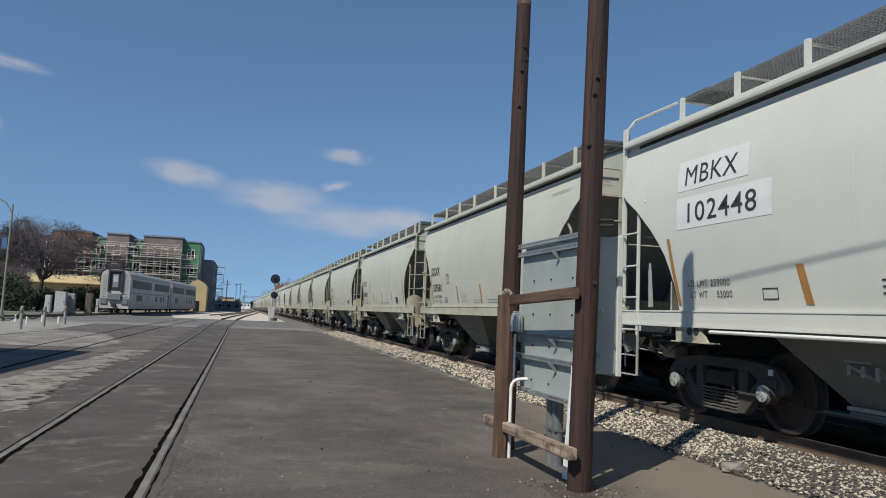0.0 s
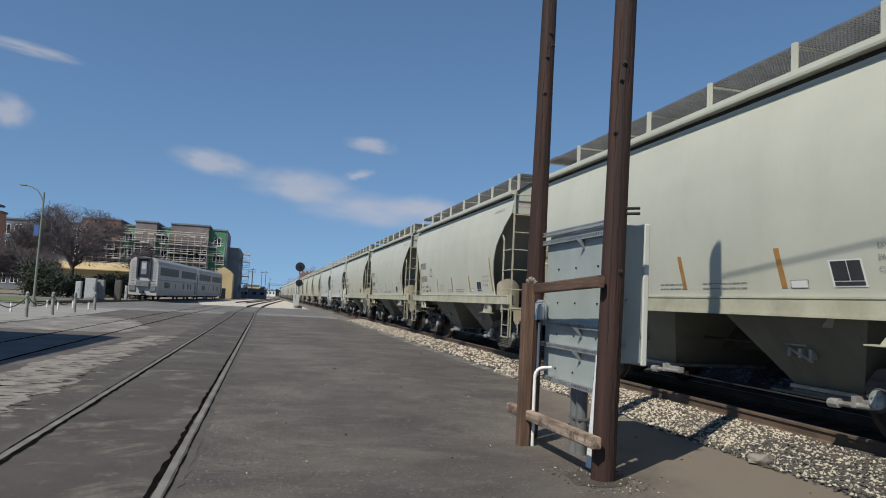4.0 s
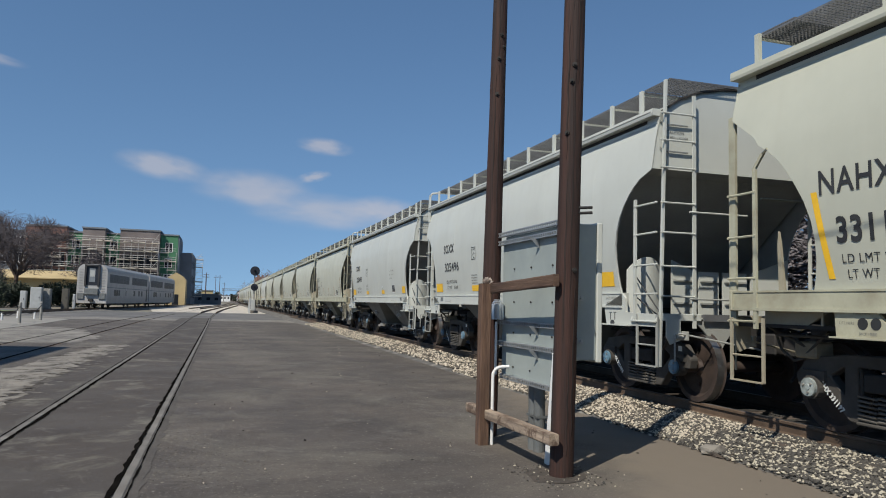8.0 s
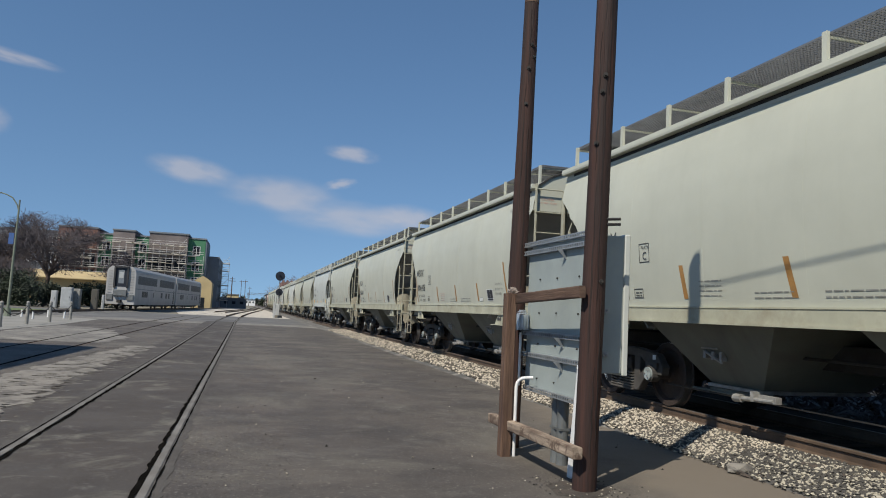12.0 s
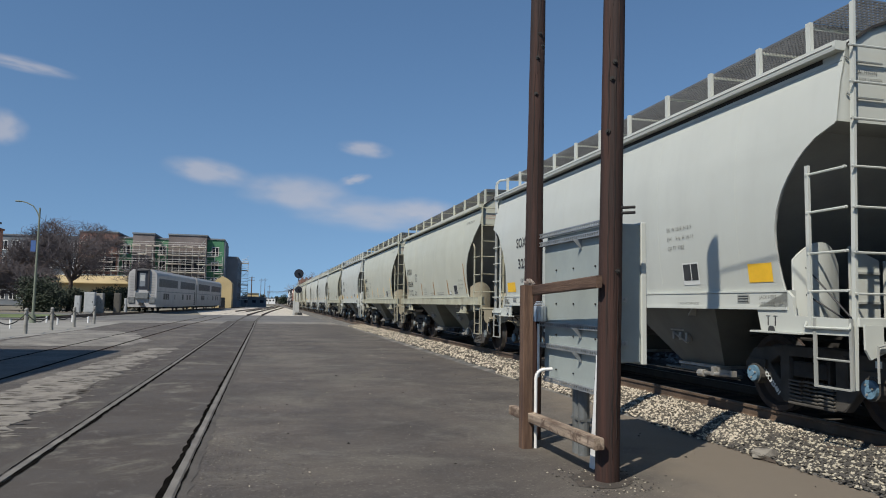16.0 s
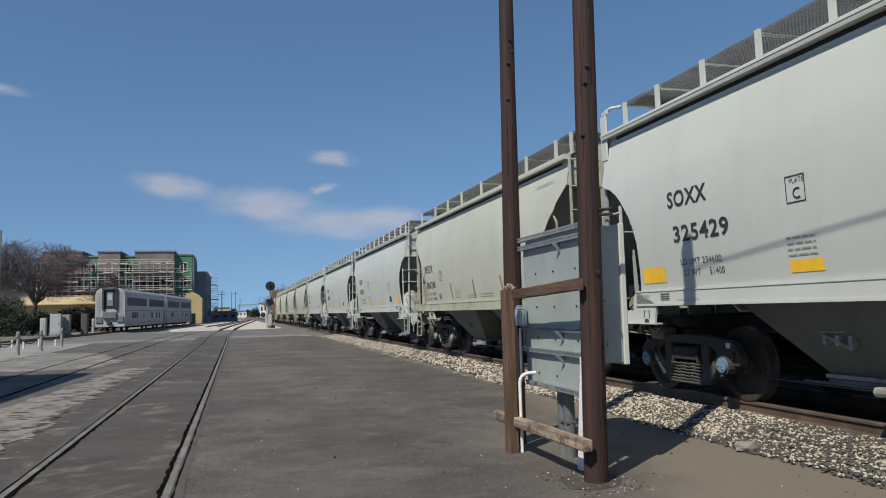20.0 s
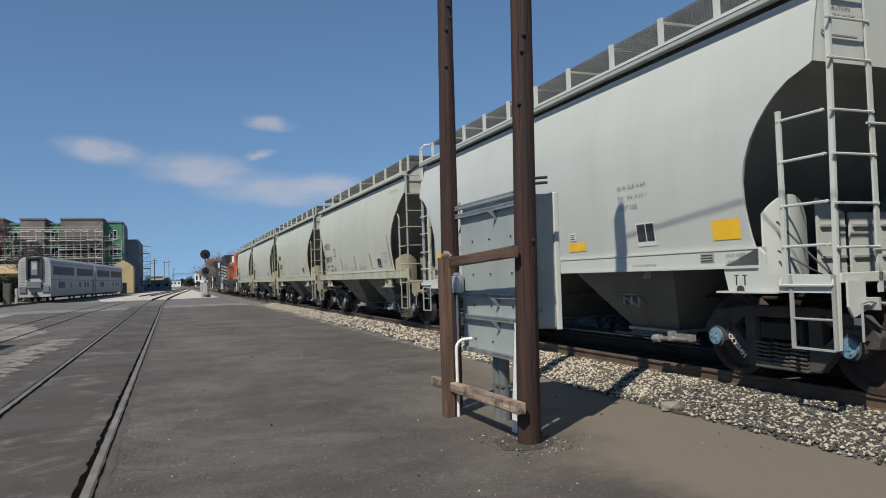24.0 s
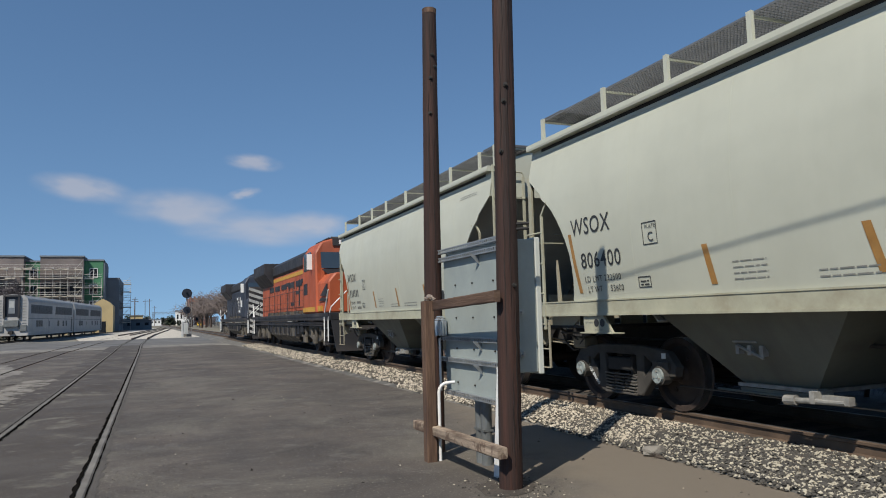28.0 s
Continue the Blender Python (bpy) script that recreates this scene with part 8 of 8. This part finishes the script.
def domed_tree(x, y, h, rx, rz, seed, label, sprays):
    """A bare street tree with a rounded crown: forked limbs, and sprays of thin twigs that fill the dome."""
    rnd = random.Random(seed)
    t = thing("bare_tree", label, "tree", pose(x, y, 0), group="bare winter trees")
    bm = B()
    fork = h - 2.0 * rz + 0.2 * rz
    rod(bm, (0, 0, -0.1), (0.1, 0, fork), h * 0.026, 9, h * 0.020)
    part("trunk", bm, BARK, t, smooth=True)
    mid = Vector((0, 0, h - rz))
    bm = B()
    knots = []
    for k in range(13):
        a = 2 * math.pi * k / 13 + rnd.uniform(-0.3, 0.3)
        up = rnd.uniform(-0.45, 0.95)
        out = math.sqrt(max(0.05, 1 - up * up))
        end = mid + Vector((math.cos(a) * rx * out, math.sin(a) * rx * out, rz * up)) * rnd.uniform(0.72, 0.9)
        p = Vector((0.1, 0, fork - 0.25 * rnd.random()))
        steps = 6
        for i in range(steps):
            f = (i + 1) / steps
            q = Vector((0.1, 0, fork)).lerp(end, f) + Vector((rnd.gauss(0, 0.22), rnd.gauss(0, 0.22), 0.35 * rz * 0.5 * math.sin(math.pi * f) * rnd.uniform(0.6, 1.2)))
            rod(bm, p, q, 0.15 * (1 - i / steps) + 0.035, 5, 0.15 * (1 - f) + 0.03, caps=False)
            p = q
            if i > 0:
                knots.append(q)
                for _ in range(4):
                    d = (q - mid * 0.75).normalized() + Vector((rnd.gauss(0, 0.7), rnd.gauss(0, 0.7), rnd.gauss(0.1, 0.5)))
                    e = q + d.normalized() * rnd.uniform(0.9, 2.2)
                    rod(bm, q, e, 0.042, 4, 0.02, caps=False)
                    knots.append(e)
    part("limb", bm, BARK, t)
    V, F = [], []
    while len(F) < sprays:
        k = rnd.choice(knots)
        d = (k - mid * 0.8).normalized() * 0.8 + Vector((rnd.gauss(0, 0.7), rnd.gauss(0, 0.7), rnd.gauss(0.15, 0.55)))
        d.normalize()
        p = k + Vector((rnd.gauss(0, 0.25), rnd.gauss(0, 0.25), rnd.gauss(0, 0.25)))
        for _ in range(3):
            e = p + d * rnd.uniform(0.45, 1.0)
            o = e - mid
            if (o.x / rx) ** 2 + (o.y / rx) ** 2 + (o.z / rz) ** 2 > rnd.uniform(0.92, 1.1) or o.z < -rz * 0.8:
                break
            w = Vector((-d.z, 0.2, d.x)).normalized() * rnd.uniform(0.010, 0.020)
            n = len(V)
            V += [p - w, p + w, e + w * 0.5, e - w * 0.5]
            F.append((n, n + 1, n + 2, n + 3))
            p = e
            d = (d + Vector((rnd.gauss(0, 0.45), rnd.gauss(0, 0.45), rnd.gauss(0.05, 0.35)))).normalized()
    me = bpy.data.meshes.new("crown")
    me.from_pydata([tuple(v) for v in V], [], F)
    me.materials.append(TWIG)
    ob = new("crown", me)
    ob.parent = t


domed_tree(-25.6, 105, 12.4, 7.2, 4.7, 3, "large rounded bare winter tree with fine purple brown twigs", 13000)
domed_tree(-31.4, 108, 11.9, 3.2, 4.2, 5, "bare winter tree with grey brown branches", 5000)
domed_tree(-35.2, 100, 7.8, 5.2, 3.3, 8, "low spreading bare winter tree with brown twigs", 8000)
domed_tree(-42.0, 96, 7.0, 4.0, 2.9, 12, "small bare winter tree by the lawn", 5000)
domed_tree(-29.8, 101, 6.2, 4.4, 2.6, 15, "low grey thicket of bare winter twigs", 7000)
bare_tree(-24.0, 150, 11.5, 0.9, 13, "bare winter tree before the scaffolding")
bare_tree(-17.0, 158, 9.0, 0.9, 14, "bare winter tree behind the coaches", depth=4)
for i, (x, y, h) in enumerate(((15, 160, 10.5), (17.5, 172, 12), (20, 165, 11.5), (16.5, 190, 12), (23, 185, 12), (19, 215, 12.5), (28, 190, 12), (24, 235, 13), (33, 210, 13), (15, 225, 11), (26, 165, 11))):
    bare_tree(x, y, h, 0.8, 30 + i, "bare grey brown tree beyond the main line", depth=4, twig=PALETWIG)
leafy("evergreen_bush", -25.4, 92, 4.2, 3.4, 3.9, 7000, 21, "dense dark evergreen shrub behind the lawn", size=0.15)
leafy("evergreen_bush", -22.6, 95, 2.6, 2.4, 2.6, 3000, 22, "dark green clipped shrub by the cabinets", size=0.15)
leafy("hedge", -20.0, 108, 9, 3, 3.5, 7000, 23, "dark green hedge behind the coaches' end", size=0.18)
leafy("evergreen_bush", -40.0, 92, 12, 4, 2.6, 5000, 24, "low dark shrubs along the street", size=0.28)

for i, (x, y, h) in enumerate(((12.6, 205, 9.0), (13.6, 232, 10.5), (15.2, 245, 12.5), (12.2, 262, 9.5), (16.2, 222, 12.0), (17.5, 258, 14.0), (14.2, 290, 13.0), (19.5, 280, 15.0))):
    bare_tree(x, y, h, 0.8, 60 + i, "bare grey tree behind the signal beside the main line", depth=4, twig=PALETWIG)
for i in range(7):
    leafy("brush_thicket", 11.1 + 0.2 * (i % 2), 3.0 + 8.5 * i, 2.1, 10.0, 6.2, 56000 if i < 3 else 12000, 90 + i, "grey leafless brush along the far side of the train", size=0.17, leaf=BRUSH)
for x, y, h, seed in ((10.8, 420, 6.0, 71), (-3.5, 560, 6.5, 72), (6.5, 640, 6.0, 73), (-12.0, 520, 7.0, 74), (16.5, 360, 3.5, 75), (22.0, 300, 4.0, 76)):
    leafy("roadside_bush", x, y, h * 1.2, 4, h, 900, seed, "dark far bush beside the tracks", size=0.55, leaf=BRUSH if seed > 74 else LEAF)


def parked_car(x, y, m, label):
    v = thing("parked_car", label, "car", pose(x, y, 0))
    bm = B()
    loft(bm, [[Vector((p, q, z)) for q, z in ((-2.1, 0.35), (-2.15, 0.75), (-1.2, 0.95), (-0.6, 1.42), (0.9, 1.45), (1.6, 0.98), (2.1, 0.9), (2.1, 0.35))] for p in (-0.88, 0.88)], closed=True, caps=True)
    part("body", bm, m, v, bevel=0.05)
    bm = B()
    slab(bm, [(-0.7, -1.17, 1.0), (0.7, -1.17, 1.0), (0.62, -0.66, 1.38), (-0.62, -0.66, 1.38)], (0, -0.03, 0))
    part("windscreen", bm, DARKGLASS, v)
    for px in (-0.8, 0.8):
        for py in (-1.35, 1.3):
            bm = B()
            rod(bm, (px - 0.1, py, 0.33), (px + 0.1, py, 0.33), 0.33, 14)
            part("wheel", bm, LENS, v)


parked_car(-4.4, 290, LAMPWHITE, "small white car parked far off by the shed")
parked_car(-7.0, 285, GREYWALL, "dark grey car parked far off by the shed")
parked_car(17.0, 290, YELLOW, "yellow car standing far off before the trees")

# platform canopy that shades the paving from beside the viewer
CANOPY_H = 8.6
can = thing("platform_canopy", "flat platform canopy on steel posts", "canopy", pose(0, 0, 0))
reach = CANOPY_H / math.tan(SUN_EL)
ox, oy = reach * math.sin(SUN_AZ), reach * math.cos(SUN_AZ)
bm = B()
slab(bm, [(-4.2 + ox, 23.9 + oy, CANOPY_H - 0.25), (-4.9 + ox, 8.0 + oy, CANOPY_H - 0.25), (-14 + ox, 8.0 + oy, CANOPY_H - 0.25), (-14 + ox, 25.9 + oy, CANOPY_H - 0.25)], (0, 0, 0.25))
part("roof", bm, STUCCO, can)
for x, y in ((-8.8 + ox, 11.5 + oy), (-8.8 + ox, 17.0 + oy), (-8.8 + ox, 22.5 + oy)):
    bm = B()
    rod(bm, (x, y, -0.02), (x, y, CANOPY_H - 0.2), 0.12, 12)
    part("post", bm, POSTGREY, can)

# thin clouds, far off
def cloud_stuff():
    m = bpy.data.materials.new("thin_cloud")
    m.use_nodes = True
    n, l = m.node_tree.nodes, m.node_tree.links
    n.remove(n["Principled BSDF"])
    tc = n.new("ShaderNodeTexCoord")
    grad = n.new("ShaderNodeTexGradient")
    grad.gradient_type = 'SPHERICAL'
    l.new(tc.outputs["Object"], grad.inputs["Vector"])
    mp = n.new("ShaderNodeMapping")
    mp.inputs["Scale"].default_value = (1.5, 1.1, 1.0)
    l.new(tc.outputs["Object"], mp.inputs[0])
    oi = n.new("ShaderNodeObjectInfo")
    l.new(oi.outputs["Location"], mp.inputs[1])
    nz = n.new("ShaderNodeTexNoise")
    nz.inputs["Scale"].default_value, nz.inputs["Detail"].default_value, nz.inputs["Roughness"].default_value = 1.3, 4, 0.42
    l.new(mp.outputs[0], nz.inputs["Vector"])
    mul = n.new("ShaderNodeMath")
    mul.operation = 'MULTIPLY'
    l.new(grad.outputs["Fac"], mul.inputs[0])
    l.new(nz.outputs["Fac"], mul.inputs[1])
    rg = n.new("ShaderNodeMapRange")
    rg.interpolation_type = 'SMOOTHSTEP'
    rg.inputs[1].default_value, rg.inputs[2].default_value, rg.inputs[4].default_value = 0.02, 0.44, 0.50
    l.new(mul.outputs[0], rg.inputs[0])
    glow = n.new("ShaderNodeEmission")
    glow.inputs["Color"].default_value, glow.inputs["Strength"].default_value = (0.80, 0.76, 0.78, 1), 0.72
    clear = n.new("ShaderNodeBsdfTransparent")
    mix = n.new("ShaderNodeMixShader")
    l.new(rg.outputs[0], mix.inputs[0])
    l.new(clear.outputs[0], mix.inputs[1])
    l.new(glow.outputs[0], mix.inputs[2])
    l.new(mix.outputs[0], n["Material Output"].inputs[0])
    return m


CLOUD = cloud_stuff()
SKY_EYE = Vector((0, 0, 1.55))
for az, el, w, h, tilt in ((2.0, 8.6, 8.8, 2.4, 1), (7.6, 7.1, 12.0, 2.3, 2), (-4.6, 9.8, 6.4, 1.7, 7), (7.4, 12.2, 4.2, 1.1, 5), (6.6, 9.8, 2.6, 0.7, -12), (-17.6, 15.9, 6.5, 0.8, 5), (-18.6, 11.6, 3.4, 2.0, 8), (12.0, 7.4, 6.0, 1.8, 2)):
    d = Vector((math.sin(radians(az)) * math.cos(radians(el)), math.cos(radians(az)) * math.cos(radians(el)), math.sin(radians(el))))
    bm = B()
    bmesh.ops.create_grid(bm, x_segments=1, y_segments=1, size=1.0)
    ob = solid("cloud", bm, CLOUD, "thin white wisp of cloud in the blue sky", kind="structure", group="thin clouds")
    dist = 3200.0
    ob.matrix_basis = look(SKY_EYE + d * dist, SKY_EYE, tilt) @ Matrix.Diagonal((dist * math.tan(radians(w / 2)) * 1.25, dist * math.tan(radians(h / 2)) * 1.5, 1, 1))


def motions():
    """All that moves: each car and engine of the train, and the wheels while they pass close by."""
    beat = [0.5 * i for i in range(57)]
    for number, car in enumerate(train):
        walk(car, [(t, pose(TRACK_X, OFFSET[number] + run(t), RAIL_Z)) for t in beat])
        near = [i / 30 for i in range(841) if -1.0 < OFFSET[number] + run(i / 30) < 22.0]
        if not near:
            continue
        for ws in car.children:
            if ws.name.split(".")[0] != "wheelset":
                continue
            x, y, z = ws.location
            rows = [(t, pose(x, y, z, (t - near[0]) * 1440.0 % 360.0)) for t in near]
            if near[0] > 0.01:
                rows.insert(0, (0.0, pose(x, y, z)))
            if near[-1] < 27.99:
                rows.append((28.0, rows[-1][1].copy()))
            walk(ws, rows)


last = PITCH * (len(CARS) - 1) + PITCH / 2
OFFSET = [PITCH * n for n in range(len(CARS))] + [last + 11.15, last + 11.15 + 22.3]
train += engines
motions()
